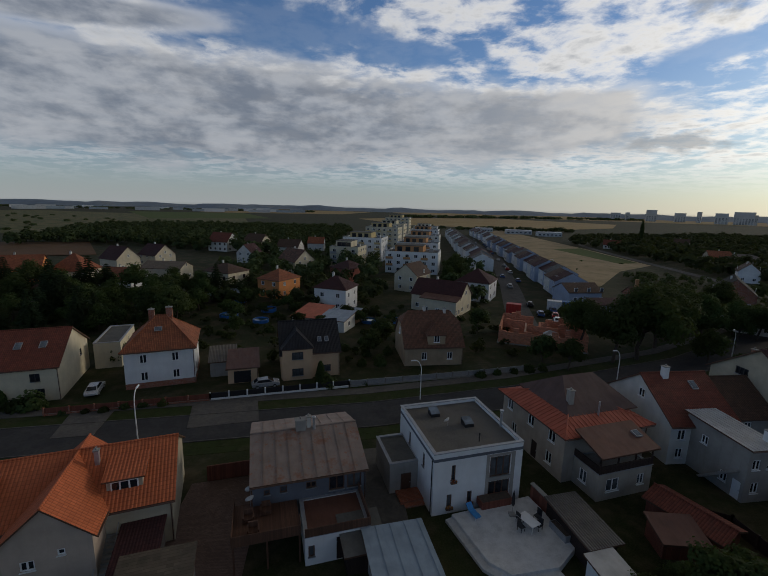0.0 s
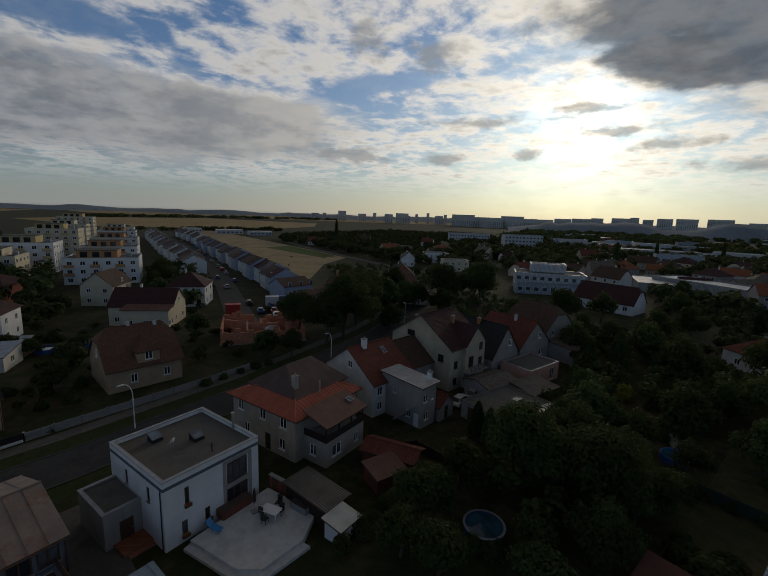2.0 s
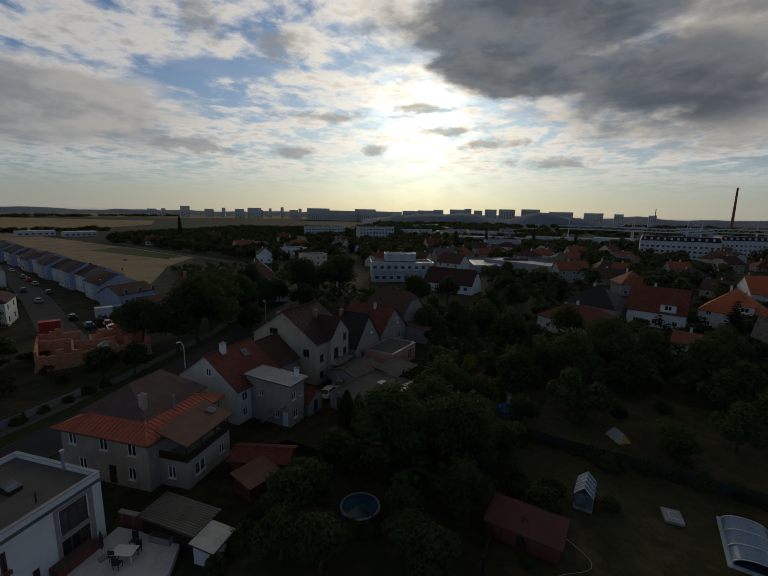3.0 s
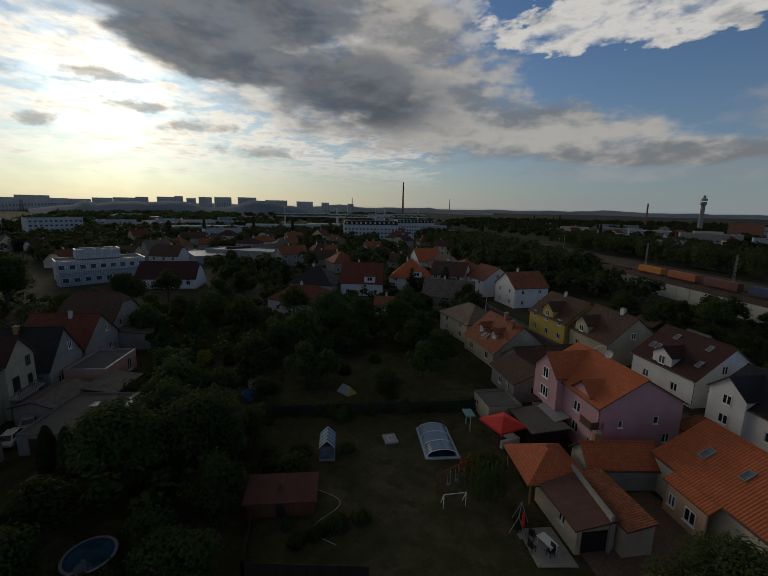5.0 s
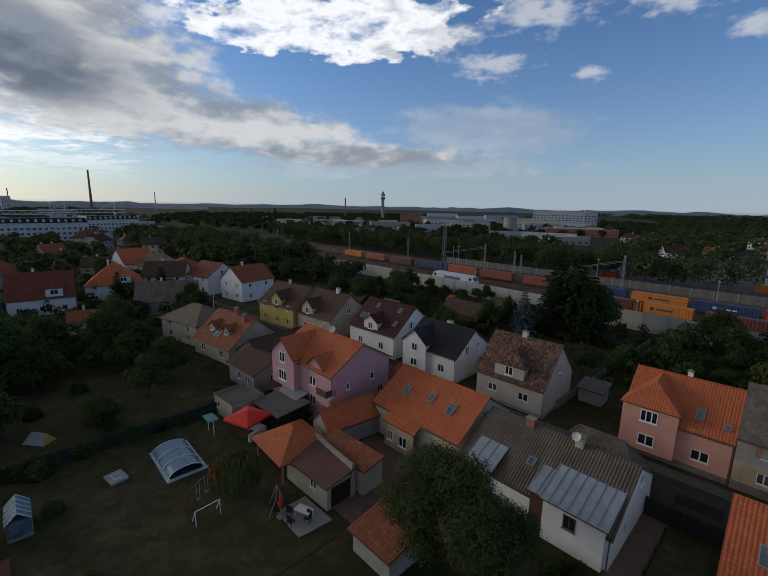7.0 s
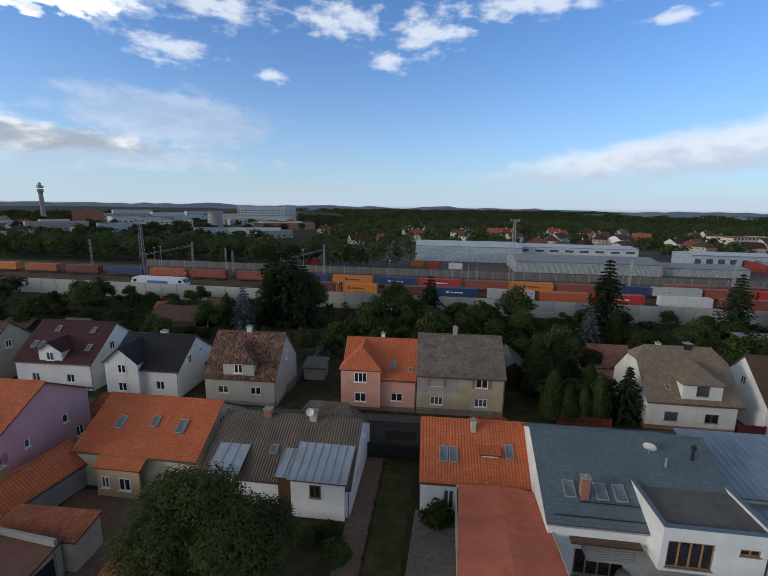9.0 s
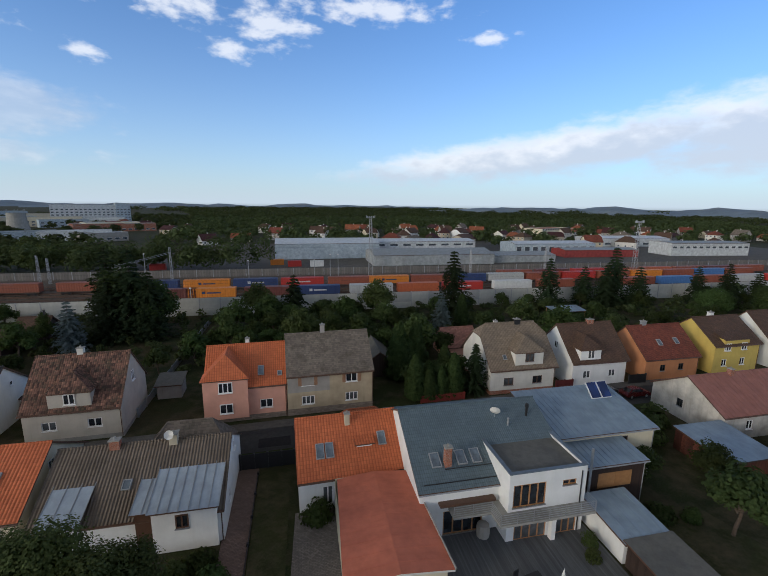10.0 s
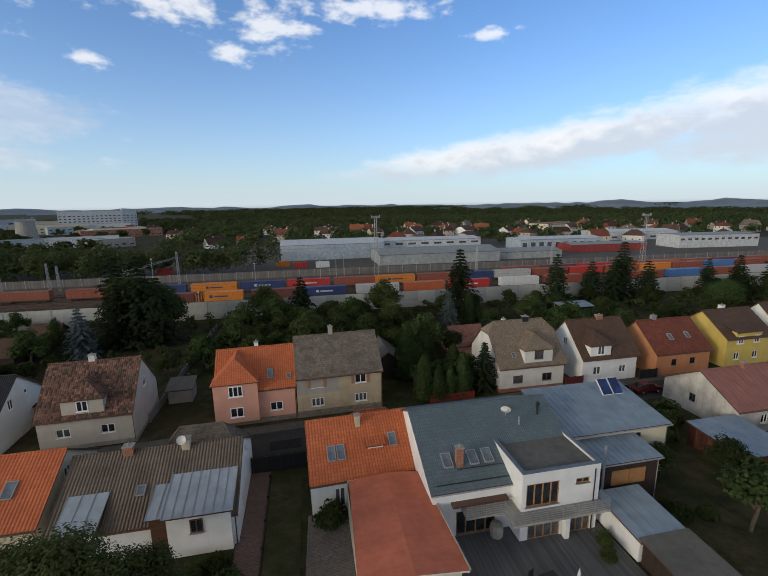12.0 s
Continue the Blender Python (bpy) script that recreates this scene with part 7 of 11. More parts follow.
part("wall", Shape().panel((0, 0, 0), (1, 0, 0), 7.0, 3.3).panel((7.0, 0, 0), (0, 1, 0), 10.4, 3.4).panel((7.0, 10.4, 0), (-1, 0, 0), 7.0, 3.6).panel((0, 10.4, 0), (0, -1, 0), 10.4, 3.3), CREAM, rf)
rr = part("roof", roof_shape([[(-0.3, -0.4, 3.35), (3.6, -0.4, 3.75), (3.6, 10.5, 3.85), (0.2, 10.5, 3.5)], [(3.6, -0.4, 3.75), (7.4, -0.4, 3.4), (6.8, 10.5, 3.55), (3.6, 10.5, 3.85)]]), [REDFELT, WHITE2], rf)
part("verge_trim", Shape().beam((7.45, -0.4, 3.5), (6.85, 10.5, 3.65), 0.08, 0.16), CONCRETE, rf)
for k in range(9):
    part("felt_seam", Shape().beam((-0.25 + 0.05 * k, 0.6 + 1.15 * k, 3.40 + 0.012 * k), (3.6, 0.6 + 1.15 * k, 3.78 + 0.01 * k), 0.04, 0.03).beam((3.6, 0.6 + 1.15 * k, 3.78 + 0.01 * k), (7.35 - 0.06 * k, 0.6 + 1.15 * k, 3.43 + 0.014 * k), 0.04, 0.03), REDFELT, rr)
bh = house("white modern house with blue-grey sheet tile roof", -8.9, -28.6, 181, 14.2, 14.6, 4.7, 8.3, WHITE, BLUE_T, over=0.25, verge=0.2, frame_kind="o", lights=[("f", 2.0, 1.6, 0.9, 1.4), ("f", 4.4, 1.6, 0.9, 1.4), ("f", 5.8, 1.6, 0.9, 1.4)],
           chims=[(3.0, 1.8, 1.7, 0.6, 0.5, BRICK)], wins={"f": [(3.9, 0.15, 3.6, 2.3, "o")]})
dish(bh, 9.3, 5.6, 7.4, 0.5, 150)
part("vent_cowl", Shape().tube((12.6, 5.4, 7.0), (12.6, 5.4, 8.4), 0.12).lathe([(0.2, 8.3), (0.2, 8.6), (0.02, 8.75)], 8, 0, 12.6, 5.4), BLACKM, bh)
part("vent_pipe", Shape().tube((10.2, 4.6, 6.8), (10.2, 4.6, 7.8), 0.1), GREYM, bh)
part("snow_guard", Shape().beam((2.6, 1.3, 5.5), (7.0, 1.3, 5.5), 0.06).beam((0.4, 0.25, 5.0), (7.0, 0.25, 5.0), 0.06), BLACKM, bh)
part("terrace_awning", Shape().box(1.6, -0.6, 3.3, 6.6, 0.0, 3.5), BROWNF, bh)
fb = house("white flat-roofed upper block with large timber-framed windows", -16.0, -27.0, 181, 7.2, 6.6, 6.2, 6.2, WHITE, FELT, "flat", parapet=0.25, coping=plain("slate_blue_coping", (0.12, 0.15, 0.18), 0.5), frame_kind="o", name="house_block", category="house",
           wins={"f": [(1.9, 3.3, 3.0, 2.1, "o"), (5.6, 4.8, 1.3, 0.5, "o"), (2.2, 0.1, 3.0, 2.3, "o"), (5.6, 0.1, 2.0, 2.3, "o")]})
part("downpipe", Shape().tube((6.7, -0.06, 0.1), (6.7, -0.06, 6.0), 0.05), BLACKM, fb)
bc = part("balcony", Shape().box(-4.6, 0.3, 2.75, -1.3, 1.6, 2.95).box(-1.3, -1.3, 2.75, 0.0, 1.6, 2.95).box(0.0, -1.3, 2.75, 7.4, 0.0, 2.95), CONCRETE, fb, "balcony slab with metal railings")
RAIL_LINE = [(-4.6, 0.34), (-1.26, 0.34), (-1.26, -1.26), (7.36, -1.26), (7.36, -0.02)]
for a, b in zip(RAIL_LINE, RAIL_LINE[1:]):
    for k in range(5):
        part("rail", Shape().beam((*a, 3.1 + k * 0.2), (*b, 3.1 + k * 0.2), 0.035), GALV, bc)
    n = max(1, int(math.hypot(b[0] - a[0], b[1] - a[1]) / 1.3))
    for k in range(n):
        x, y = a[0] + (b[0] - a[0]) * k / n, a[1] + (b[1] - a[1]) * k / n
        part("rail_post", Shape().box(x - 0.02, y - 0.02, 2.95, x + 0.02, y + 0.02, 3.95), GALV, bc)
part("pillar", Shape().box(3.85, -0.6, 0, 4.25, -0.15, 2.75), WHITE, fb)
house("cream block with blue-grey zinc roof and solar panels", -23.4, -32.6, 181, 12.0, 7.6, 5.6, 6.9, CREAM, BLUEZINC, "shed", over=0.3, seam=0.6, wins={"f": [(8.2, 3.9, 1.4, 1.0, "b")], "r": [(3, 3.6, 1.1, 1.2)]}, name="house_block", category="house")
sp = thing("solar_panel", at(-32.0, -37.4, 6.6, 181), "pair of dark blue solar collectors tilted on the zinc roof", "solar panel")
for i in range(2):
    k = part("collector", Shape().beam((i * 1.35, 0, 0.15), (i * 1.35, 1.4, 1.5), 1.25, 0.1), PVC, sp, m=pose(0, 0, 0))
    part("glass", Shape().beam((i * 1.35, -0.04, 0.25), (i * 1.35, 1.28, 1.52), 1.12, 0.04), glassy("solar_glass", (0.01, 0.025, 0.09)), k)
part("stand", Shape().beam((0, 1.4, -0.2), (0, 1.4, 1.4), 0.05).beam((1.35, 1.4, -0.2), (1.35, 1.4, 1.4), 0.05), GALV, sp)
dk = house("dark timber-clad block with blue-grey zinc roof", -24.6, -29.2, 181, 6.6, 5.6, 4.6, 5.2, DARKWOOD, BLUEZINC, "shed", over=0.2, seam=0.6, name="house_block", category="house", frame_kind="b")
part("shutter", Shape().box(1.6, -0.06, 2.2, 3.4, -0.005, 3.7).box(3.45, -0.06, 2.2, 5.2, -0.005, 3.7), OAK, dk)
part("flue", Shape().tube((0.5, -0.25, 0.3), (0.5, -0.25, 6.6), 0.12), GALV, dk)
tw = thing("garden_wall", at(-23.8, -28.6, 0, -92), "white rendered garden wall beside the deck", "wall")
part("wall", Shape().prism([(-9.5, -0.15), (0, -0.15), (0, 0.15), (-9.5, 0.15)], 0, 2.2), WHITE, tw, m=pose(0, 0, 0, 0, 0, 180))
house("low lean-to with a blue-grey sheet roof", -24.2, -23.4, 181, 4.0, 4.8, 2.2, 2.6, WHITE, BLUEZINC, "shed", name="lean_to", category="shed", gutter=False, seam=1.0)
house("low lean-to with a black felt roof", -24.4, -17.6, 181, 4.0, 5.6, 2.0, 2.3, DARKWOOD, FELT, "shed", name="lean_to", category="shed", gutter=False)
slab("deck", [(-9.2, -28.7), (-9.2, -15), (-24.0, -15), (-23.8, -28.7)], 0.14, DECK, "weathered grey timber deck behind the modern house", th=0.14)
closed_umbrella(at(-17.6, -21.6, 0.14), CANVAS, "closed white parasol on the deck", 2.5)
closed_umbrella(at(-9.8, -26.8, 0.14), plain("pink_striped_canvas", (0.62, 0.30, 0.28), 0.8), "closed pink striped parasol on the deck", 2.7)
table(at(-16.2, -22.6, 0.14, 10), 1.3, 1.3, BLACKM, "dark garden table on the deck")
for dx, dy, r in ((-0.9, 0.8, 45), (1.2, -0.5, 200)):
    copy_thing(ch, at(-16.2 + dx, -22.6 + dy, 0.14, r))
gr = thing("barbecue", at(-14.4, -28.0, 0.14, 0), "covered barbecue with a grey cloth on the deck", "barbecue")
part("cover", Shape().lathe([(0.55, 0.05), (0.6, 0.7), (0.5, 1.15), (0.05, 1.25)], 10), GREYP, gr)
for x in (-23.0, -22.2):
    tree("bush", x, -25.6 if x < -22.5 else -24.2, 0.5, 2)

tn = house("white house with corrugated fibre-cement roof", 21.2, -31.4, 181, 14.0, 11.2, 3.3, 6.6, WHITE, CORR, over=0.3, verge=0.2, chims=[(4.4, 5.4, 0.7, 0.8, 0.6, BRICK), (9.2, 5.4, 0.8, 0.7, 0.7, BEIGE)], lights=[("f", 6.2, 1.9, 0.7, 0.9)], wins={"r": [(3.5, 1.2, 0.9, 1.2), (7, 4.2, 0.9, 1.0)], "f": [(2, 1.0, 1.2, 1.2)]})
dish(tn, 9.0, 4.9, 6.9, 0.4, 0)
dormer(tn, dict(u=11.2, w=4.9, z0=0.05, z1=3.9, top=5.3, set=-0.5, kind="shed", roof=ZINC, wall=WHITE, seam=0.7, wins=[(-0.2, 2.2, 1.0, 1.2, "b")]), 14.0, 11.2, 3.3, 6.6, WHITE, ZINC, "w", "x")
dormer(tn, dict(u=8.1, w=1.2, z0=0.05, z1=3.9, top=4.9, set=-0.3, kind="shed", roof=ZINC, wall=BROWNF, seam=0.7), 14.0, 11.2, 3.3, 6.6, WHITE, ZINC, "w", "x")
dormer(tn, dict(u=2.2, w=2.6, z0=3.0, z1=3.5, top=5.0, set=-0.4, kind="shed", roof=ZINC, wall=WHITE, seam=0.8), 14.0, 11.2, 3.3, 6.6, WHITE, ZINC, "w", "x")
house("outhouse with a mossy hipped tile roof", 16.4, -41.6, 181, 8.0, 3.6, 2.6, 5.0, GREYP, GREY_T, "hip", name="outhouse", category="shed", gutter=False)
ob = house("cream house with bright orange tiled roof and roof windows", 34.6, -31.8, 181, 12.4, 10.6, 4.1, 7.3, CREAM, ORANGE_T, over=0.35, lights=[("f", 3.0, 1.9, 0.8, 1.4), ("f", 6.6, 2.3, 0.7, 1.2), ("f", 9.6, 1.9, 0.9, 1.5)],
           wins={"f": [(10.9, 1.0, 1.2, 1.2)], "r": [(5.2, 4.2, 1.0, 1.5), (7.6, 1.2, 1.0, 1.4)]}, doors=[("f", 9.0, 0.9, 2.0, PVC)])
dormer(ob, dict(u=5.3, w=4.4, z0=0.05, z1=3.2, top=5.0, set=-1.2, kind="shed", wins=[(-1.4, 1.0, 0.8, 1.2), (0.6, 0.9, 1.2, 1.3)]), 12.4, 10.6, 4.1, 7.3, PEACH, ORANGE_T, "w", "x")
house("small house wing with orange tiled roof", 34.6, -24.8, 265, 7.2, 3.8, 2.7, 4.3, GREYP, ORANGE_T, over=0.3, name="house_wing", category="house", doors=[("b", 3.0, 0.9, 2.0, DARKWOOD)], chims=[(1.4, 1.9, 1.0, 0.6, 0.5, OAK)])
pa = house("mauve-pink three-storey house with orange tiled roof", 51.2, -27.6, 183, 12.4, 10.2, 7.0, 9.9, MAUVE, ORANGE_T, over=0.45, wins={"f": [(8.2, 4.2, 1.3, 1.3), (8.2, 1.6, 1.2, 1.3), (11.0, 1.4, 0.9, 0.9)], "r": [(2.6, 4.2, 0.6, 0.9), (7.0, 4.4, 0.7, 1.0), (8.6, 2.0, 1.0, 1.2)]},
           dormers=[dict(u=2.7, w=5.4, z0=0.05, z1=7.4, top=9.8, set=-1.0, wins=[(0, 6.2, 1.3, 1.5), (0, 3.6, 1.9, 1.5), (-0.6, 0.8, 1.6, 1.3)]), dict(u=9.0, w=3.2, z0=6.6, z1=7.3, top=8.6)])
pb2 = part("balcony", Shape().box(10.4, -1.0, 4.0, 12.4, 0.6, 4.15), CONCRETE, pa)
part("balcony_rail", Shape().box(10.4, -1.0, 4.15, 12.4, -0.9, 5.0).box(12.3, -0.9, 4.15, 12.4, 0.6, 5.0), WOOD, pb2)
dish(pa, 6.2, 5.1, 9.9, 0.5, 20)
part("porch_roof", Shape().box(0.2, -2.2, 2.6, 2.4, -1.0, 2.75), DARKWOOD, pa)
part("awning", roof_shape([[(3.2, -2.4, 2.5), (7.6, -2.4, 2.5), (7.6, -0.2, 3.0), (3.2, -0.2, 3.0)]], 0.06), [GREYM, GREYM], pa)
house("pale rendered garage with a red-brown sheet roof", 33.6, -18.8, 183, 6.6, 3.5, 2.6, 3.1, BEIGE, sheet("red_brown_sheet_roof", (0.135, 0.058, 0.042), 0.55, 0.1), "shed", name="garage", category="garage", doors=[("r", 1.75, 2.6, 2.1, BLACKM)], wins={"f": [(4.4, 1.2, 1.0, 0.9)]}, gutter=False, over=0.35)
house("pale store with a faded orange tiled lean-to roof", 33.2, -22.5, 183, 6.8, 2.7, 2.7, 3.2, BEIGE, OLDORANGE_T, "shed", name="store", category="shed", gutter=False, over=0.05)
slab("parapet_garages", [(33.9, -22.35), (26.9, -21.95), (26.9, -22.2), (33.9, -22.6)], 3.55, CONCRETE, "pale rendered fire wall between garage and store", th=3.55, category="wall")
house("low hut with orange tiled lean-to roof beside the walnut", 22.0, -18.2, 181, 4.2, 5.0, 2.2, 3.0, GREYP, OLDORANGE_T, "shed", name="garden_hut", category="shed", gutter=False)
cp = thing("carport", at(39.0, -18.0, 0, 178), "open carport with orange hipped tile roof", "carport")
part("roof", roof_shape([[(p[0], p[1], p[2]) for p in q] for q in roof_polys("hip", 6.2, 5.6, 2.7, 4.3, 0.4, 0.4, 2.7)]), [ORANGE_T, BROWNF], cp)
for i in range(4):
    part("post", Shape().box((0.1, 5.9)[i % 2], (0.1, 5.3)[i // 2], 0, (0.1, 5.9)[i % 2] + 0.16, (0.1, 5.3)[i // 2] + 0.16, 2.7), OAK, cp)
house("maroon-roofed white house with roof windows and dormer", 62.4, -49.6, 184, 12.0, 11.6, 4.6, 9.0, WHITE, MAROON_T, over=0.4, wins={"f": [(3, 1.2, 1.2, 1.3), (8.5, 1.2, 1.2, 1.3)], "r": [(4.5, 5.0, 1.0, 1.3), (7.4, 1.4, 1.0, 1.3)]}, lights=[("f", 1.6, 1.6, 0.8, 1.2), ("f", 2.7, 1.6, 0.8, 1.2), ("f", 10.4, 1.4, 0.8, 1.2), ("f", 3.6, 4.0, 0.8, 1.1), ("f", 9.4, 4.0, 0.8, 1.1)],
      dormers=[dict(u=5.8, w=3.6, z1=6.2, top=7.4, wins=[(0, 4.6, 1.2, 1.3)])])
house("orange roofed garage beside the street", 60.5, -39.8, 184, 6.0, 6.0, 2.6, 4.4, WHITE2, OLDORANGE_T, "hip", name="garage", category="garage", gutter=False)
house("orange-roofed street garage with white doors", 43.0, -41.2, 183, 6.0, 3.2, 2.5, 4.0, PEACH, OLDORANGE_T, "hip", name="garage", category="garage", gutter=False)
house("street-side hut with orange tiled roof", -3.0, -43.0, 183, 6.5, 3.0, 2.4, 4.1, PINK, OLDORANGE_T, "hip", name="garage", category="garage", gutter=False)
house("street-side shelter with pale sheet roof", -12.5, -44.0, 183, 6.4, 2.6, 2.6, 3.3, WHITE, BLUEZINC, "gable", name="garage", category="garage", gutter=False)
house("street-side garage with orange hipped roof", -25.0, -42.6, 183, 8.5, 3.4, 2.5, 4.2, PEACH, OLDORANGE_T, "hip", name="garage", category="garage", gutter=False)
house("beige house with brown tiled roof and gable dormer", 77.4, -46.6, 186, 11.0, 11.0, 4.6, 9.0, BEIGE, BROWN_T, over=0.45, wins={"f": [(2.6, 1.2, 1.2, 1.3), (8.0, 1.2, 1.2, 1.3)], "r": [(5, 5.0, 1.0, 1.2)]}, dormers=[dict(u=3.4, w=3.6, z1=6.2, top=7.8, wins=[(0, 4.6, 1.2, 1.3)])], chims=[(7.4, 5.4, 1.0, 0.8, 0.6, WHITE2)])
house("bright yellow house with brown tiled roof", 90.2, -43.8, 190, 12.4, 11.0, 5.0, 9.0, YELLOW, BROWN_T, over=0.4, wins={"f": two(3, 12.4, 1.1, 1.3), "r": [(3, 4.9, 0.9, 1.2), (7, 4.9, 0.9, 1.2)]}, dormers=[dict(u=6.4, w=3.4, z1=6.6, top=8.2, wins=[(0, 5.0, 1.2, 1.3)])], chims=[(5.0, 5.4, 0.9)])
house("white house with dark red tiled roof and glazed bay", 120.8, -46.6, 190, 10.6, 11.0, 6.0, 9.8, WHITE, OLDORANGE_T, "gable", "y", wins={"f": two(2, 10.6, 1.0, 1.3), "r": two(2, 11, 1.0, 1.3)}, chims=[(5.2, 4.0, 1.0)], far=True)
house("white house with red roof along the street", 136, -42, 192, 11, 11, 5.6, 9.4, WHITE, RED_T, "gable", "x", wins={"f": two(2, 11), "r": [(5, 6, 1, 1.2)]}, far=True)
house("yellow house with orange hipped roof", 152, -38, 192, 12, 11, 6.2, 9.6, YELLOW, OLDORANGE_T, "hip", wins={"f": two(3, 12), "r": two(2, 11)}, far=True)
house("beige house with brown roof along the street", 166, -34, 192, 12, 11, 5.6, 9.6, BEIGE, BROWN_T, "gable", wins={"f": two(3, 12)}, far=True)
house("house with bright orange gable roof", 182, -29, 192, 12, 11, 5.6, 10.4, WHITE, ORANGE_T, "gable", "y", wins={"f": two(2, 12)}, far=True)
od = house("house with orange tiled roof and several dormers", 78.0, -24.6, 190, 11.6, 11.0, 3.1, 7.4, BEIGE, OLDORANGE_T, over=0.35, dormers=[dict(u=3.4, w=1.6, z0=4.2, z1=5.6, top=6.3, set=1.8, wins=[(0, 4.5, 0.8, 0.9)]), dict(u=8.0, w=1.6, z0=4.2, z1=5.6, top=6.3, set=1.8, wins=[(0, 4.5, 0.8, 0.9)])],
           lights=[("f", 5.2, 1.0, 0.7, 1.1), ("f", 6.2, 1.0, 0.7, 1.1)], chims=[(6.0, 5.4, 1.2, 0.7, 0.6, BRICK), (9.6, 4.6, 1.3, 0.6, 0.6, BRICK)], wins={"f": two(2, 11.6)[:2]})
house("low brown-roofed wing beside the orange house", 66.5, -28.0, 186, 8.0, 12.0, 2.9, 5.4, GREYP, BROWN_T, "gable", "y", name="house_wing", category="house", wins={"f": [(4, 1.0, 1.2, 1.2)]})
house("grey rear house with low brown tiled roof", 61.5, -24.4, 184, 8.0, 7.0, 3.2, 4.7, GREYP, BROWN_T, "gable", wins={"f": [(3.0, 1.0, 1.0, 1.3), (5.6, 1.0, 1.0, 1.3)], "r": [(3, 1.2, 1, 1.2)]}, name="house_wing", category="house")
house("beige two-storey house with grey-brown hipped roof", 91.5, -22.6, 195, 12.0, 9.0, 4.4, 7.0, CREAM, GREYB_T, "hip", wins={"f": two(2, 12, 1.0, 1.2, 0.8, 2.7), "l": [(4, 2.4, 0.9, 1.2)]})
house("small rendered garden hut with felt roof", 52.6, -18.6, 184, 5.0, 4.6, 2.5, 2.5, BEIGE, FELT, "flat", parapet=0.1, coping=FELT, name="garden_hut", category="shed", wins={"f": [(1.2, 1.0, 0.7, 0.8)]})
house("dark felt-roofed canopy beside the hut", 47.4, -22.0, 184, 5.6, 4.4, 2.3, 2.6, DARKWOOD, FELT, "shed", name="canopy", category="shed", gutter=False)

EASTH = [
    ("white house with steep red roof and wide dormer", 128, 1, -97, 13, 11, 4.4, 10.0, WHITE, RED_T, "gable"),
    ("villa with orange hipped roof and white bay", 134, -15, -105, 13, 12, 5.2, 10.4, WHITE2, ORANGE_T, "hip"),
    ("dark hipped-roof house with metal flue", 129, 17, -110, 14, 11, 4.2, 8.6, GREYP, BLACK_T, "hip"),
    ("low house with long red tiled roof", 108, 20, -115, 18, 10, 3.8, 7.0, WHITE2, RED_T, "hip"),
    ("white garage with tiled roof among trees", 104, -8, -100, 7, 7, 2.8, 4.4, WHITE, OLDORANGE_T, "gable"),
    ("grey house with slate roof behind shrubs", 112, -22, -110, 14, 11, 3.6, 7.6, GREYP, GREY_T, "gable"),
    ("white gabled house with brown roof", 140, -30, -120, 12, 10, 5.4, 9.4, WHITE2, BROWN_T, "gable"),
]
for lb, x, y, r, L, D, e, rd, w, rf_, kd in EASTH:
    ww = [q for zz in ((0.9, 3.8) if e > 5 else (0.9,)) for q in rowwin(3, L, zz, 1.2, 1.3)]
    house(lb, x, y, r, L, D, e, rd, w, rf_, kd, "x", wins={"f": ww, "r": rowwin(2, D, 0.9), "l": rowwin(2, D, 0.9)}, chims=[(L * 0.4, D * 0.52, 1.0)], far=True,
          dormers=[dict(u=L * 0.7, w=3.4, z1=e + 2.0, top=e + 2.6, kind="shed", wins=[(0, e + 0.5, 1.6, 1.2)])] if "dormer" in lb or "villa" in lb else [])

# ---------------------------------------------------------------- railway
WALLP = plain("pale_noise_wall_concrete", (0.42, 0.42, 0.38), 0.9, 0, 0.1, 0.8)
WALLG = plain("ribbed_grey_noise_wall", (0.30, 0.31, 0.30), 0.7, 0, 0.08, 0.8)
WALLB = boards("brown_grey_noise_panels", (0.17, 0.155, 0.14), 0.5)
nw = tagged(new("noise_wall"), "pale concrete noise barrier with grey panels along the railway", "wall", "", "structure")
nw.matrix_basis = pose(161, -107.5, 0)
UNIT = 5.0
low_m = Shape().box(0.1, -0.08, 0, UNIT - 0.1, 0.08, 1.7).mesh("panel_low", WALLP)
top_m = Shape().box(0.1, -0.06, 1.74, UNIT - 0.1, 0.06, 4.5).mesh("panel_top", WALLP)
topg_m = Shape().box(0.1, -0.06, 1.74, UNIT - 0.1, 0.06, 4.5).mesh("panel_top", WALLG)
post_m = Shape().box(-0.1, -0.14, 0, 0.1, 0.14, 4.6).mesh("post", GREYM)
for i in range(71):
    m = pose(-i * UNIT, -0.6 * (1 if i % 1 else 0), 0, 0, 0, 180)
    part("post", post_m, None, nw, m=m)
    part("panel_low", low_m, None, nw, m=m)
    part("panel_top", topg_m if 28 < i < 42 and i % 2 else top_m, None, nw, m=m)
fw = tagged(new("noise_wall_far"), "brown-grey noise barrier on the far side of the tracks", "wall", "", "structure")
fw.matrix_basis = pose(130, -165.0, 0)
fpan = Shape().box(0.15, -0.08, 0, 5.85, 0.08, 2.9).mesh("panel", WALLB)
for i in range(76):
    m = pose(-i * 6.0, 0, 0, 0, 0, 180)
    part("panel", fpan, None, fw, m=m)
    part("post", post_m, None, fw, m=m @ Matrix.Diagonal((1, 1, 0.66, 1)))
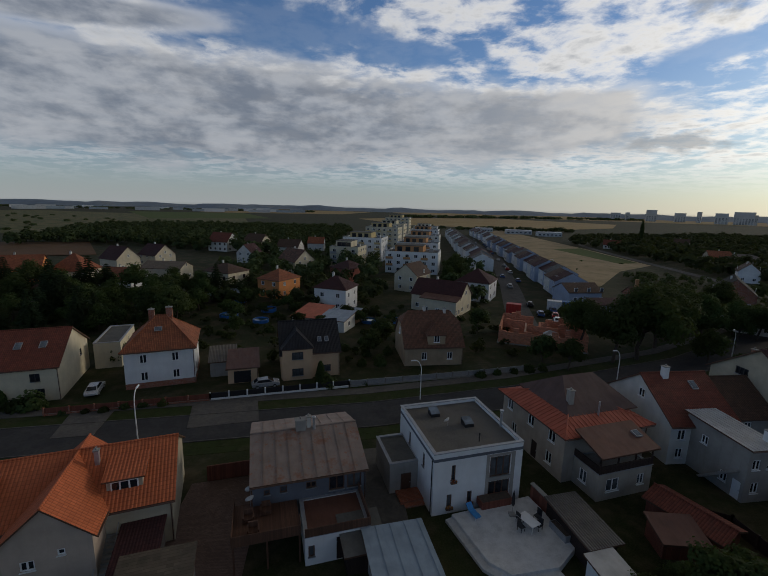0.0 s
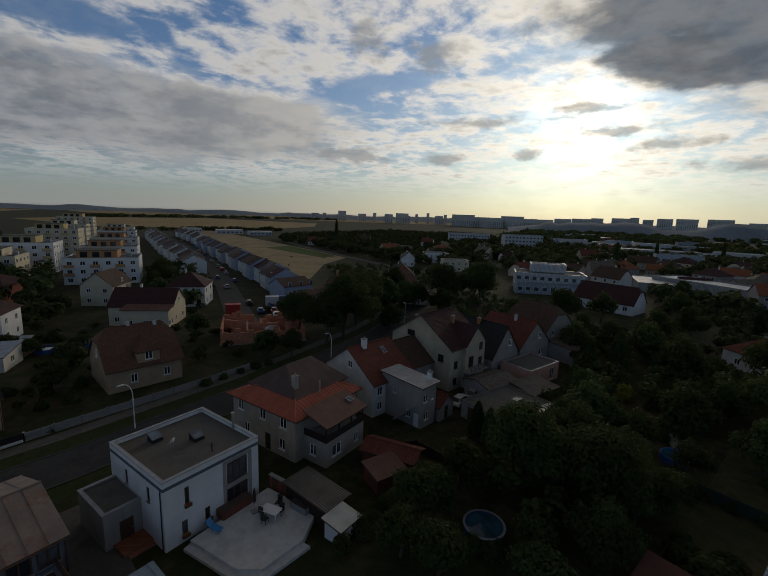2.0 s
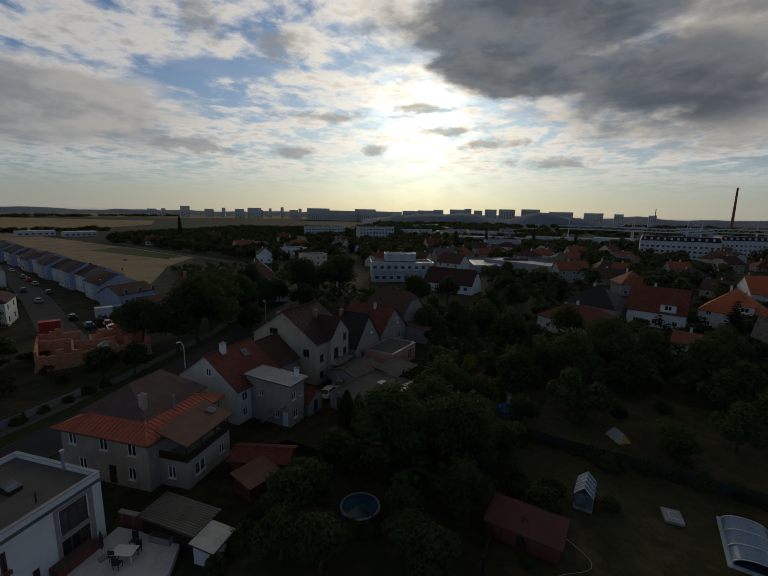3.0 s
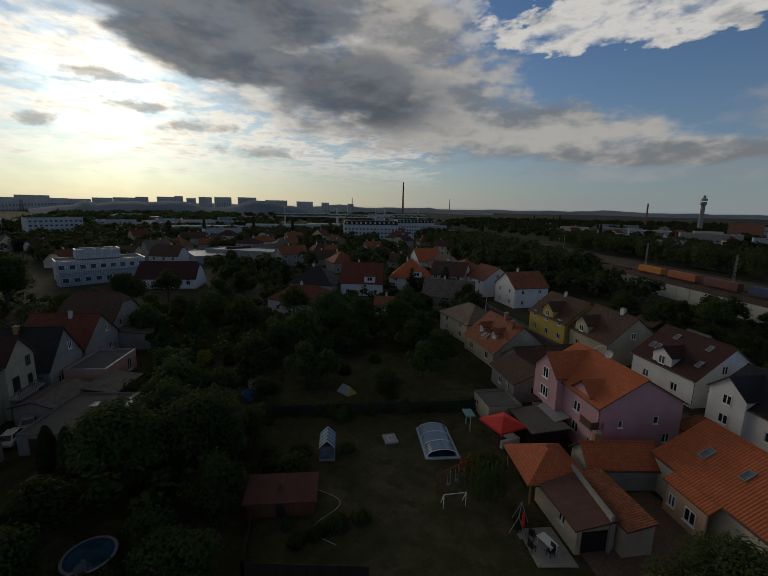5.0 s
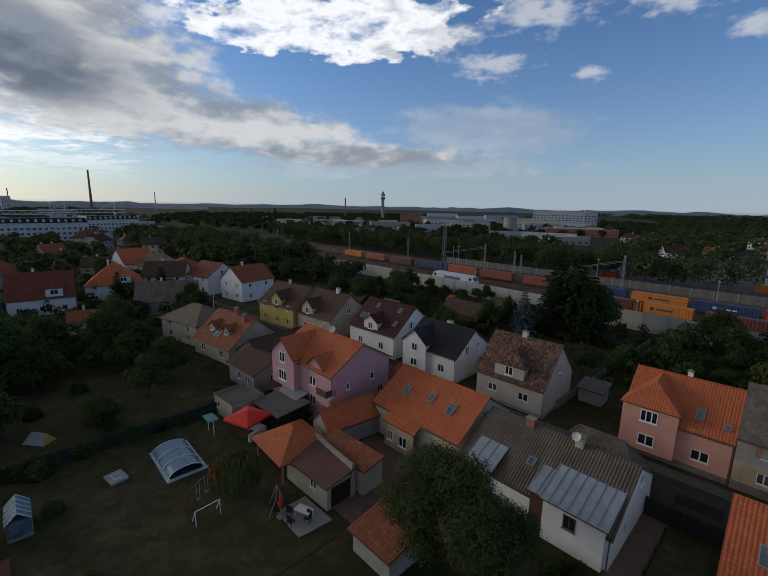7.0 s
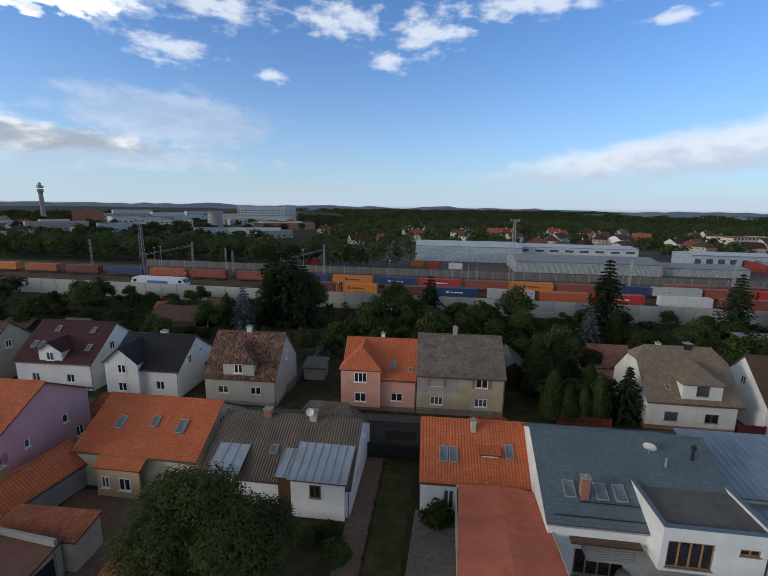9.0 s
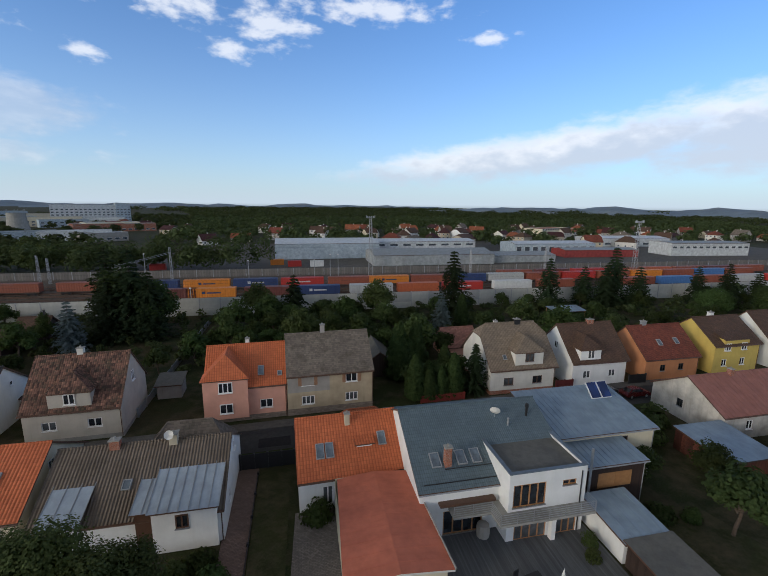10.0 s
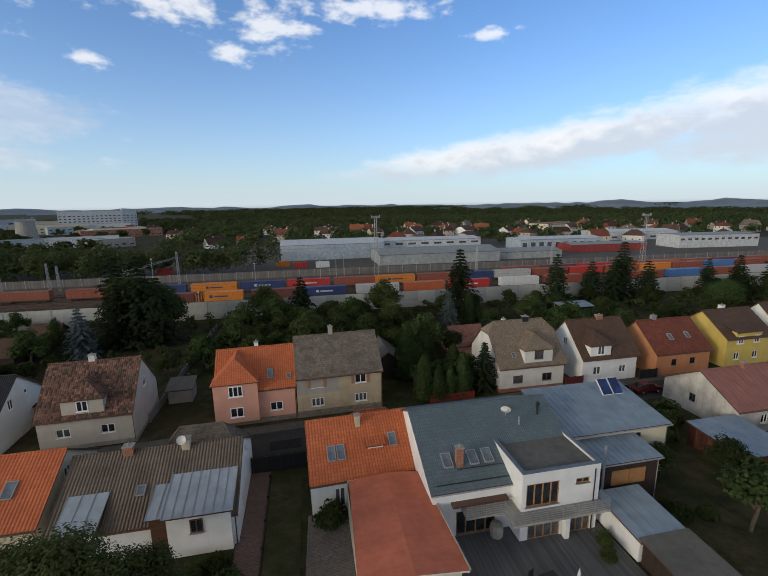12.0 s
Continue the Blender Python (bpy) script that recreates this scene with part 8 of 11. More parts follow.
# tracks
for k, yy in enumerate((-115, -119.3, -124, -129, -134, -138.5, -145, -150)):
    tr = Shape()
    for o in (-0.72, 0.72):
        tr.box(-330, yy + o - 0.04, 0.28, 330, yy + o + 0.04, 0.45)
    tb_ = tagged(part("track", tr, plain("rusty_rail", (0.13, 0.075, 0.05), 0.6, 0.4) if k == 0 else MATS["rusty_rail"]), "rusty steel rails on timber sleepers", "track", "", "structure")
    sl_ = Shape()
    for i in range(110):
        sl_.box(-165 + i * 3.0, yy - 1.3, 0.12, -164.7 + i * 3.0, yy + 1.3, 0.27)
    tagged(part("sleepers", sl_, BARK, tb_), kind="stuff")

CT = {k: plain("container_" + k, c, 0.55, 0, 0.12, 1.5) for k, c in dict(orange=(0.62, 0.20, 0.02), rust=(0.26, 0.07, 0.035), red=(0.42, 0.03, 0.02), navy=(0.022, 0.045, 0.13), grey=(0.42, 0.42, 0.40), brown=(0.14, 0.04, 0.03), white=(0.60, 0.60, 0.58), blue=(0.06, 0.16, 0.36), brick=(0.42, 0.10, 0.035)).items()}


def container_mesh(L, col):
    """A shipping container: ribbed sides, corner posts and door bars."""
    key = ("cont", L, col)
    if key not in CACHE:
        n = int(L / 0.35)
        ring = []
        for i in range(n):
            d = 0.0 if i % 2 else 0.05
            ring += [(-L / 2 + L * (i + 0.1) / n, -1.22 + d), (-L / 2 + L * (i + 0.9) / n, -1.22 + d)]
        ring += [(-x, -y) for x, y in ring]
        s = Shape().prism(ring, 0, 2.59)
        CACHE[key] = s.mesh("container_body", CT[col])
    return CACHE[key]


wagon_frame = Shape().box(-6.6, -1.25, 0.9, 6.6, 1.25, 1.15).box(-6.4, -0.3, 0.6, 6.4, 0.3, 0.9).mesh("wagon_frame", plain("wagon_grime", (0.09, 0.06, 0.045), 0.85))
bogie = Shape()
for dx in (-0.9, 0.9):
    for dy in (-0.75, 0.75):
        bogie.tube((dx, dy - 0.07, 0.5), (dx, dy + 0.07, 0.5), 0.44, n=14)
bogie.box(-1.3, -0.95, 0.4, 1.3, -0.85, 0.75).box(-1.3, 0.85, 0.4, 1.3, 0.95, 0.75)
bogie_m = bogie.mesh("bogie", BLACKM)
NAMES = dict(orange="bright orange", rust="rust-red", red="red", navy="dark blue", grey="pale grey", brown="dark brown-red", white="white", blue="blue", brick="brick orange")


def wagon(x, y, L, col, mark=None):
    """A flat wagon and the container that rides on it."""
    w = thing("flat_wagon", pose(x, y, 0.12), "grimy flat railway wagon under a container", "wagon", "container train wagons")
    part("wagon_frame", wagon_frame, None, w, m=Matrix.Diagonal((L / 13.0, 1, 1, 1)))
    for d in (-L * 0.34, L * 0.34):
        part("bogie", bogie_m, None, w, m=pose(d, 0, 0))
    if col:
        c = thing("container", pose(x, y, 1.27), NAMES[col] + " ribbed steel shipping container on a wagon", "container", "containers on the trains")
        part("container_body", container_mesh(L, col), None, c)
        part("door", Shape().box(L / 2 - 0.02, -1.1, 0.1, L / 2 + 0.04, -0.03, 2.5).box(L / 2 - 0.02, 0.03, 0.1, L / 2 + 0.04, 1.1, 2.5), CT[col], c)
        if mark:
            lg = Shape().box(1.6, 1.23, 1.0, 2.5, 1.245, 1.75)
            part("mark", lg, mark, c, "plain emblem patch")
            part("lettering", Shape().box(-2.6, 1.23, 1.1, 1.2, 1.245, 1.5), mark, c, "plain bar in place of lettering")
    return w


NAVYP = CT["navy"]
ROW1 = [(37.0, "brown", None), (26.3, "orange", NAVYP), (10.5, "brown", None), (-4.0, "navy", CT["white"]), (-20.5, "grey", None), (-35.5, "brick", None), (-50.5, "red", CT["white"]), (-68, "white", None), (-84, "rust", None), (-116, "rust", None), (-132, "blue", None), (-148, "rust", None), (-164, "grey", None), (-180, "red", None)]
for x, c, mk in ROW1:
    wagon(x, -124, 13.4, c, mk)
ROW2 = [(46, "navy", CT["white"]), (30.5, "orange", NAVYP), (15.5, "navy", CT["white"]), (0.5, "red", CT["white"]), (-15, "rust", None), (-29, "orange", NAVYP), (-44, "rust", None), (-58, "navy", None), (-73, "grey", None), (-88, "rust", None), (-103, "red", None), (-118, "rust", None), (-133, "orange", None), (-148, "rust", None), (-163, "blue", None), (-178, "rust", None),
        (84.5, "rust", None), (100.5, "brick", None), (118, "navy", None), (136, "brown", None), (154, "brick", None), (172, "orange", None), (192, None, None), (210, None, None), (228, None, None), (66, "rust", None)]
for x, c, mk in ROW2:
    wagon(x, -138.5, 14.0, c, mk)
for x, c in ((-80, "rust"), (-96, "brown"), (-112, "red"), (-128, "rust"), (-144, "brick"), (-160, "rust"), (-176, "brown"), (-192, "rust")):
    wagon(x, -145, 14.0, c)

# locomotive
lc = thing("locomotive", pose(90.0, -119.3, 0.12), "white and pale blue electric locomotive with rounded cabs", "locomotive")
LOCW = plain("white_loco_paint", (0.62, 0.64, 0.66), 0.35, 0, 0.05)
ls = Shape()
prof = [(-9.4, 1.3), (-9.5, 2.2), (-8.6, 3.9), (-8.0, 4.1), (8.0, 4.1), (8.6, 3.9), (9.5, 2.2), (9.4, 1.3)]
for sy in (-1.45, 1.45):
    pts = [(x, sy, z) for x, z in prof]
    ls.face(pts if sy > 0 else pts[::-1])
for (x0, z0), (x1, z1) in zip(prof, prof[1:] + prof[:1]):
    ls.face([(x0, -1.45, z0), (x1, -1.45, z1), (x1, 1.45, z1), (x0, 1.45, z0)])
part("body", ls, LOCW, lc)
for sx in (-1, 1):
    part("cab_window", Shape().face([(sx * 9.36, -1.2, 2.6), (sx * 9.36, 1.2, 2.6), (sx * 8.75, 1.15, 3.7), (sx * 8.75, -1.15, 3.7)]).box(min(sx * 7.3, sx * 8.4), 1.46, 2.6, max(sx * 7.3, sx * 8.4), 1.475, 3.4), GLASS, lc)
    part("cab_stripe", Shape().box(min(sx * 6.0, sx * 9.3), 1.455, 1.4, max(sx * 6.0, sx * 9.3), 1.468, 2.3), BLUEP, lc)
    part("bogie", bogie_m, None, lc, m=pose(sx * 5.6, 0, 0) @ Matrix.Diagonal((1.4, 1, 1.1, 1)))
    part("pantograph", Shape().beam((sx * 5.5, 0, 4.1), (sx * 4.2, 0, 4.6), 0.08).beam((sx * 4.2, -0.8, 4.62), (sx * 4.2, 0.8, 4.62), 0.06), GREYM, lc)
part("lettering", Shape().box(-3.6, 1.455, 2.0, 3.6, 1.47, 3.1), CT["blue"], lc, "plain blue bar in place of lettering")

# masts
def lattice(m, h, w0, w1, label, name="lattice_mast", top=None):
    """A four-legged steel lattice mast."""
    ob = thing(name, m, label, "mast", "railway masts")
    P = lambda sx, sy, z: Vector((sx * (w0 + (w1 - w0) * z / h) / 2, sy * (w0 + (w1 - w0) * z / h) / 2, z))
    n = int(h / 1.4)
    for sx, sy in ((-1, -1), (1, -1), (1, 1), (-1, 1)):
        part("leg", Shape().beam(P(sx, sy, 0), P(sx, sy, h), 0.1), GREYM, ob)
    br_ = Shape()
    for i in range(n):
        za, zb = h * i / n, h * (i + 1) / n
        for a, b in (((-1, -1), (1, -1)), ((1, -1), (1, 1)), ((1, 1), (-1, 1)), ((-1, 1), (-1, -1))):
            br_.beam(P(*a, za), P(*b, zb), 0.05)
    part("bracing", br_, GREYM, ob)
    if top:
        hd = part("lamp_platform", Shape().box(-1.6, -0.5, h, 1.6, 0.5, h + 0.15).box(-1.6, -0.5, h + 0.15, -1.55, 0.5, h + 1).box(1.55, -0.5, h + 0.15, 1.6, 0.5, h + 1), GREYM, ob)
        for i in range(4):
            part("floodlight", Shape().box(-1.4 + i * 0.8, -0.75, h + 0.2, -0.9 + i * 0.8, -0.45, h + 0.7), GREYM, hd)
    return ob


lattice(pose(-25.4, -155.5, 0), 23.0, 1.6, 0.7, "tall steel lattice mast with floodlights", "floodlight_mast", True)
lattice(pose(-131, -142, 0), 22.0, 1.6, 0.7, "tall steel lattice mast with floodlights", "floodlight_mast", True)
lattice(pose(104, -130, 0), 21.0, 1.6, 0.7, "tall steel lattice mast with floodlights", "floodlight_mast", True)
for x, y, h in ((102.6, -157, 12), (46.4, -157, 12.5), (85, -157, 9), (88, -157, 10), (-62.8, -147, 11.5), (-100, -156, 11), (150, -157, 12), (200, -157, 12)):
    lattice(pose(x, y, 0), h, 0.7, 0.4, "grey steel railway catenary mast", "catenary_mast")
for x, y, h in ((51.8, -148, 11), (117, -157, 9.5), (120, -157, 9), (60, -155, 7.5), (20, -157, 7), (-4, -157, 7), (29, -112, 6), (-10, -157, 9), (-13, -157, 9), (76, -112, 7), (240, -130, 11), (270, -150, 11)):
    ob = thing("rail_post", pose(x, y, 0), "slim grey steel railway lamp post", "post", "railway posts")
    part("pole", Shape().tube((0, 0, 0), (0, 0, h), 0.13, 0.09, 8), GREYM, ob)
    part("lamp", Shape().lathe([(0.05, h), (0.28, h + 0.05), (0.25, h + 0.3), (0.02, h + 0.4)], 10), CANVAS, ob)
for x0, x1 in ((46.4, 51.8), (102.6, 85)):
    ob = thing("catenary_boom", pose(0, 0, 0), "grey steel lattice boom across the tracks", "boom")
    y1 = -122
    bs_ = Shape()
    for dz in (0, 0.5):
        bs_.beam((x0, -157, 10.2 + dz), (x0 + 12, y1 - 20, 7.6 + dz), 0.1)
    for i in range(14):
        t_ = i / 14
        bs_.beam((x0 + 12 * t_, -157 + (y1 + 137) * t_, 10.2 - 2.6 * t_), (x0 + 12 * t_ + 0.5, -157 + (y1 + 137) * t_ + 0.5, 10.7 - 2.6 * t_), 0.06)
    part("girder", bs_, GREYM, ob)
ol = tagged(new("overhead_line"), "thin dark overhead contact wires above the tracks", "wires")
for yy in (-119.3, -124, -138.5):
    for z in (5.9, 7.2):
        part("wire", Shape().beam((-300, yy, z), (300, yy, z), 0.03), BLACKM, ol)

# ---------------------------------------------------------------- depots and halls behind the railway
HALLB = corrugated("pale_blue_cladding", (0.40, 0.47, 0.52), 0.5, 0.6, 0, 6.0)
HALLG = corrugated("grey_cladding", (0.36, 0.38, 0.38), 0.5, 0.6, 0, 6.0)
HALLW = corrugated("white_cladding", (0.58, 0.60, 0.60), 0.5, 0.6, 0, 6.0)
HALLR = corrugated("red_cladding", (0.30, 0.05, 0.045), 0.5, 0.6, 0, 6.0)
HROOF = sheet("pale_hall_roof", (0.58, 0.60, 0.60), 0.45, 0.2)
HROOFG = sheet("grey_hall_roof", (0.28, 0.30, 0.30), 0.55, 0.2)


def hall(label, x, y, rot, L, D, e, rd, wall, roof, n=0, zwin=3.0, hw=1.2, doors=0):
    ob = house(label, x, y, rot, L, D, e, rd, wall, roof, "gable", over=0.2, verge=0.1, far=2, name="hall", category="hall", gutter=False,
               wins={"f": [(L * (i + 0.5) / n, zwin, L / n * 0.62, hw) for i in range(n)]} if n else {}, doors=[("f", L * (i + 0.5) / doors, 3.4, 3.8, GREYM) for i in range(doors)] if doors else ())
    return ob


hall("large pale blue depot hall with white roof", 14, -214, 182, 54, 34, 8.0, 9.6, HALLB, HROOF)
hall("long low grey depot hall with shallow roof", -32, -185.5, 181, 60, 24, 5.0, 7.0, HALLG, HROOFG)
hall("white hall with a strip of windows", -40, -232, 181, 62, 22, 7.2, 8.2, HALLW, HROOF, 8, 4.6, 1.4)
hall("pale blue warehouse with banded windows", -122, -222, 178, 52, 20, 6.4, 7.4, HALLB, HROOF, 10, 1.2, 3.6)
hall("dark red low warehouse", -144, -206, 178, 46, 14, 4.2, 5.0, HALLR, HROOFG)
hall("grey shed with patchwork sheet roof", -92, -190, 181, 36, 18, 3.6, 4.8, HALLG, HROOFG)
hall("white office building with flat roof", -214, -206, 176, 52, 18, 7.6, 8.0, HALLW, HROOFG, 12, 4.4, 1.4)
hall("long white warehouse with pale roof", -205, -262, 176, 60, 24, 6.0, 7.2, HALLW, HROOF, 8, 1.4, 1.6)
for x, y, c in ((4, -190, "red"), (-6, -189, "white"), (12, -196, "orange"), (60, -186, "red"), (75, -188, "white"), (-118, -192, "red")):
    c_ = thing("container", pose(x, y, 0.06, 0, 0, 4), NAMES[c] + " shipping container parked in the depot yard", "container")
    part("container_body", container_mesh(6.1, c), None, c_)

# ---------------------------------------------------------------- apartment blocks and terraced houses
APT_ACC = [plaster("orange_accent_render", (0.50, 0.26, 0.12), 0.2), plaster("ochre_render", (0.55, 0.43, 0.22), 0.2)]


def apartment(label, x, y, rot, L, D, floors, wall, accent=None, step=True):
    """A flat-roofed block of flats with storeys of windows, balconies and a stepped-back top floor."""
    h = floors * 3.0
    n, nd = int(L / 3.6), int(D / 4.0)
    wf = [(L * (i + 0.5) / n, 0.9 + 3.0 * f, 1.6, 1.5) for f in range(floors) for i in range(n)]
    wr = [(D * (i + 0.5) / nd, 0.9 + 3.0 * f, 1.5, 1.5) for f in range(floors) for i in range(nd)]
    ob = house(label, x, y, rot, L, D, h, h, wall, FELT, "flat", wins={"f": wf, "r": wr, "l": list(wr)}, far=True if y < 300 else 2, name="apartment_building", category="apartment block", parapet=0.5, frame_kind="w")
    for f in range(1, floors):
        for i in range(0, n, 2):
            u = L * (i + 0.5) / n
            b = part("balcony", Shape().box(u - 1.5, -1.3, 3.0 * f + 0.2, u + 1.5, 0, 3.0 * f + 0.35), CONCRETE, ob)
            part("balcony_rail", Shape().box(u - 1.5, -1.3, 3.0 * f + 0.35, u + 1.5, -1.22, 3.0 * f + 1.3), accent or GREYM, b)
    if step:
        p = part("penthouse", Shape().box(L * 0.15, D * 0.2, h, L * 0.7, D * 0.85, h + 2.9), accent or wall, ob)
        part("penthouse_roof", Shape().box(L * 0.15 - 0.3, D * 0.2 - 0.3, h + 2.9, L * 0.7 + 0.3, D * 0.85 + 0.3, h + 3.1), FELT, p)
        for i in range(3):
            part("window", Shape().box(L * (0.2 + 0.16 * i), D * 0.2 - 0.03, h + 0.4, L * (0.2 + 0.16 * i) + 2.2, D * 0.2 - 0.002, h + 2.4), GLASS, p)
        part("roof_vent", Shape().box(L * 0.8, D * 0.5, h, L * 0.8 + 1.6, D * 0.5 + 1.6, h + 1.4), GREYM, ob)
    return ob


for x, y, L, f, a, w in ((1.6, 181, 23, 3, APT_ACC[0], WHITE), (8, 231, 23, 3, APT_ACC[0], WHITE), (16, 296, 24, 3, APT_ACC[0], WHITE2), (25, 378, 25, 3, APT_ACC[0], WHITE), (32, 440, 25, 3, None, WHITE2)):
    apartment("white apartment block with orange set-back top floor", x, y, -12, L, 17, f, w, a)
for x, y, L, f, a, w in ((-25, 196, 14, 3, None, CREAM), (-21, 219, 21, 4, APT_ACC[1], WHITE), (-11.5, 276, 22, 5, APT_ACC[1], CREAM), (-5, 338, 22, 5, None, CREAM), (2, 420, 24, 6, APT_ACC[1], CREAM)):
    apartment("cream and white apartment block with ochre panels", x, y, -12, L, 16, f, w, a)

# terraces along the lane
def along(pts, d):
    """The point and bearing at a length along a line of points."""
    for a, b in zip(pts, pts[1:]):
        v = Vector((b[0] - a[0], b[1] - a[1]))
        if d <= v.length or b is pts[-1]:
            return a[0] + v.x * d / v.length, a[1] + v.y * d / v.length, math.degrees(math.atan2(v.y, v.x))
        d -= v.length


def terrace_unit(x, y, rot, wall, roof, group, h=6.0):
    ob = house("narrow terraced house with dark tiled roof", x, y, rot, 7.2, 10.5, h, h + 2.7, wall, roof, "gable", over=0.3, verge=0.0, far=True if y < 235 else 2, wins={"f": two(2, 7.2, 1.1, 1.3), "r": [(3, 1, 1, 1.3), (6, 4, 1, 1.3)], "l": [(3, 1, 1, 1.3), (6, 4, 1, 1.3)]}, name="terraced_house", group=group)
    return ob


for line, n, face, walls, roofs, grp in (
    ([(58.6, 136), (65, 188), (75.5, 276), (84, 345)], 27, 0, (BLUEP, WHITE, BLUEP, WHITE2), (MAROON_T, BROWN_T, BLACK_T, MAROON_T), "east terrace of the lane"),
    ([(52, 190), (56, 222), (60, 282), (75, 430)], 33, 1, (WHITE, WHITE2, GREYP, WHITE), (BLACK_T, BROWN_T, MAROON_T, MAROON_T), "west terrace of the lane"),
    ([(87, 352), (92, 410), (97, 480)], 16, 0, (WHITE, BLUEP, WHITE2, WHITE), (BROWN_T, MAROON_T, BLACK_T, MAROON_T), "far terrace of the lane"),
):
    for i in range(n):
        x, y, a = along(line, i * 7.4 + (7.2 if face == 0 else 0))
        x += (i // 2 % 2) * 1.5
        terrace_unit(x, y, a + 180 if face == 0 else a, walls[(i * 3) % 4], roofs[(i * 5) % 4], grp, 5.4 + (i // 2 % 3) * 0.45)
house("pale blue end house of the terrace with dark lean-to roof", 58, 124, 8, 11, 9, 4.0, 6.2, BLUEP, BROWN_T, wins={"f": two(3, 13)}, far=2)
house("low workshop with dark roof at the lane's mouth", 60, 113, 5, 10, 7, 2.8, 4.0, BLUEP, MAROON_T, wins={"f": [(3, 0.8, 1.2, 1.2)]}, far=2)
house("brown bungalow with chimney and dark roof", 78, 124, -10, 14, 9, 3.0, 5.4, BRICK, BROWN_T, wins={"f": rowwin(3, 14, 0.9)}, chims=[(2.4, 5, 2.6, 0.9, 0.9, OAK)], far=2)
for x, y, L in ((150, 505, 30), (176, 470, 26), (120, 540, 22)):
    hall("white low works building with flat roof", x, y, -8, L, 14, 4.6, 5.2, HALLW, HROOF, 6, 1.2, 1.6)

# ---------------------------------------------------------------- the town to the east
tr_ = random.Random(5)
TOWN_W = [WHITE, WHITE2, CREAM, BEIGE, GREYP, GREYP, WHITE2, BEIGE]
TOWN_R = [OLDORANGE_T, RED_T, BROWN_T, BROWN_T, MAROON_T, GREY_T, BROWN_T, OLDORANGE_T]


def yard(x, y, r):
    d = math.hypot(x, y)
    CLEAR.append((x, y, r))
    CLEAR.append((x * (1 - 12 / d), y * (1 - 12 / d), r * 0.5))


def town_house(x, y, label):
    L, D = tr_.uniform(9, 14), tr_.uniform(8.5, 11)
    e = tr_.choice((3.2, 4.6, 5.8))
    kd = tr_.choice(("gable", "gable", "hip", "half"))
    face = math.degrees(math.atan2(y, x)) + 90 + 180 + tr_.choice((-35, -10, 20, 55))
    ww = [q for zz in ((0.9, 3.7) if e > 5 else (0.9,)) for q in rowwin(3, L, zz, 1.2, 1.3)]
    yard(x, y, 9.5)
    return house(label, x, y, face, L, D, e, e + tr_.uniform(2.8, 4.4), tr_.choice(TOWN_W), tr_.choice(TOWN_R), kd, "x", 1.2 if kd == "half" else 0, far=2,
                 wins={"f": ww, "r": [(D / 2, 1.0, 1.2, 1.3)]}, chims=[(L * tr_.uniform(0.3, 0.7), D * 0.52, 0.9)], gutter=False)


def town(ring, step, label, avoid=()):
    """Loose family houses spread over a quarter."""
    for x, y in scatter(ring, step, tr_, 0.3):
        town_house(x, y, label)


town([(165, -22), (235, -40), (330, 0), (320, 70), (200, 60), (170, 40)], 25, "family house with tiled roof in the eastern quarter")
town([(195, -52), (330, -60), (420, -30), (340, -8), (240, -45)], 25, "family house with tiled roof in the eastern quarter")
town([(158, 78), (185, 60), (330, 95), (330, 150), (170, 120)], 26, "family house with tiled roof in the eastern quarter")
town([(160, 190), (250, 160), (330, 220), (270, 290), (200, 260)], 36, "family house with tiled roof among trees")
for x, y in ((-17, -402), (-38, -381), (-52, -362), (-76, -366), (-87, -330), (-77, -285), (-112, -334), (-148, -357), (-106, -262), (-166, -324), (-192, -335), (-362, -411), (-281, -357), (-182, -240), (-217, -255), (-236, -232), (-250, -300),
             (174, -491), (118, -378), (108, -435), (66, -294), (52, -318), (42, -418), (-6, -376), (-300, -262), (-330, -330), (-400, -300), (-60, -440), (-140, -420), (20, -470), (-220, -400)):
    town_house(x, y, "house with tiled roof among tall trees")
for x, y in ((601, -305), (523, -299), (461, -290), (412, -286), (492, -396), (433, -368), (335, -336), (324, -279), (323, -350), (380, -300), (560, -350), (640, -330), (300, -250), (350, -240), (420, -240), (480, -250)):
    town_house(x, y, "family house with tiled roof beyond the railway")
town([(-420, -268), (-230, -268), (-60, -268), (60, -330), (40, -430), (-300, -440)], 37, "house with tiled roof among tall trees")
town([(160, -430), (210, -420), (240, -520), (150, -520)], 34, "house with tiled roof near the works")


def works(label, x, y, rot, L, D, h, wall, n=0, floors=1, roof=None):
    yard(x, y, 10 + L * 0.35)
    wf = [(L * (i + 0.5) / n, 1.2 + 3.3 * f, L / n * 0.6, 1.6) for f in range(floors) for i in range(n)] if n else []
    return house(label, x, y, rot, L, D, h, h, wall, roof or HROOFG, "flat", wins={"f": wf}, far=2, name="works_building", category="works building", parapet=0.4)


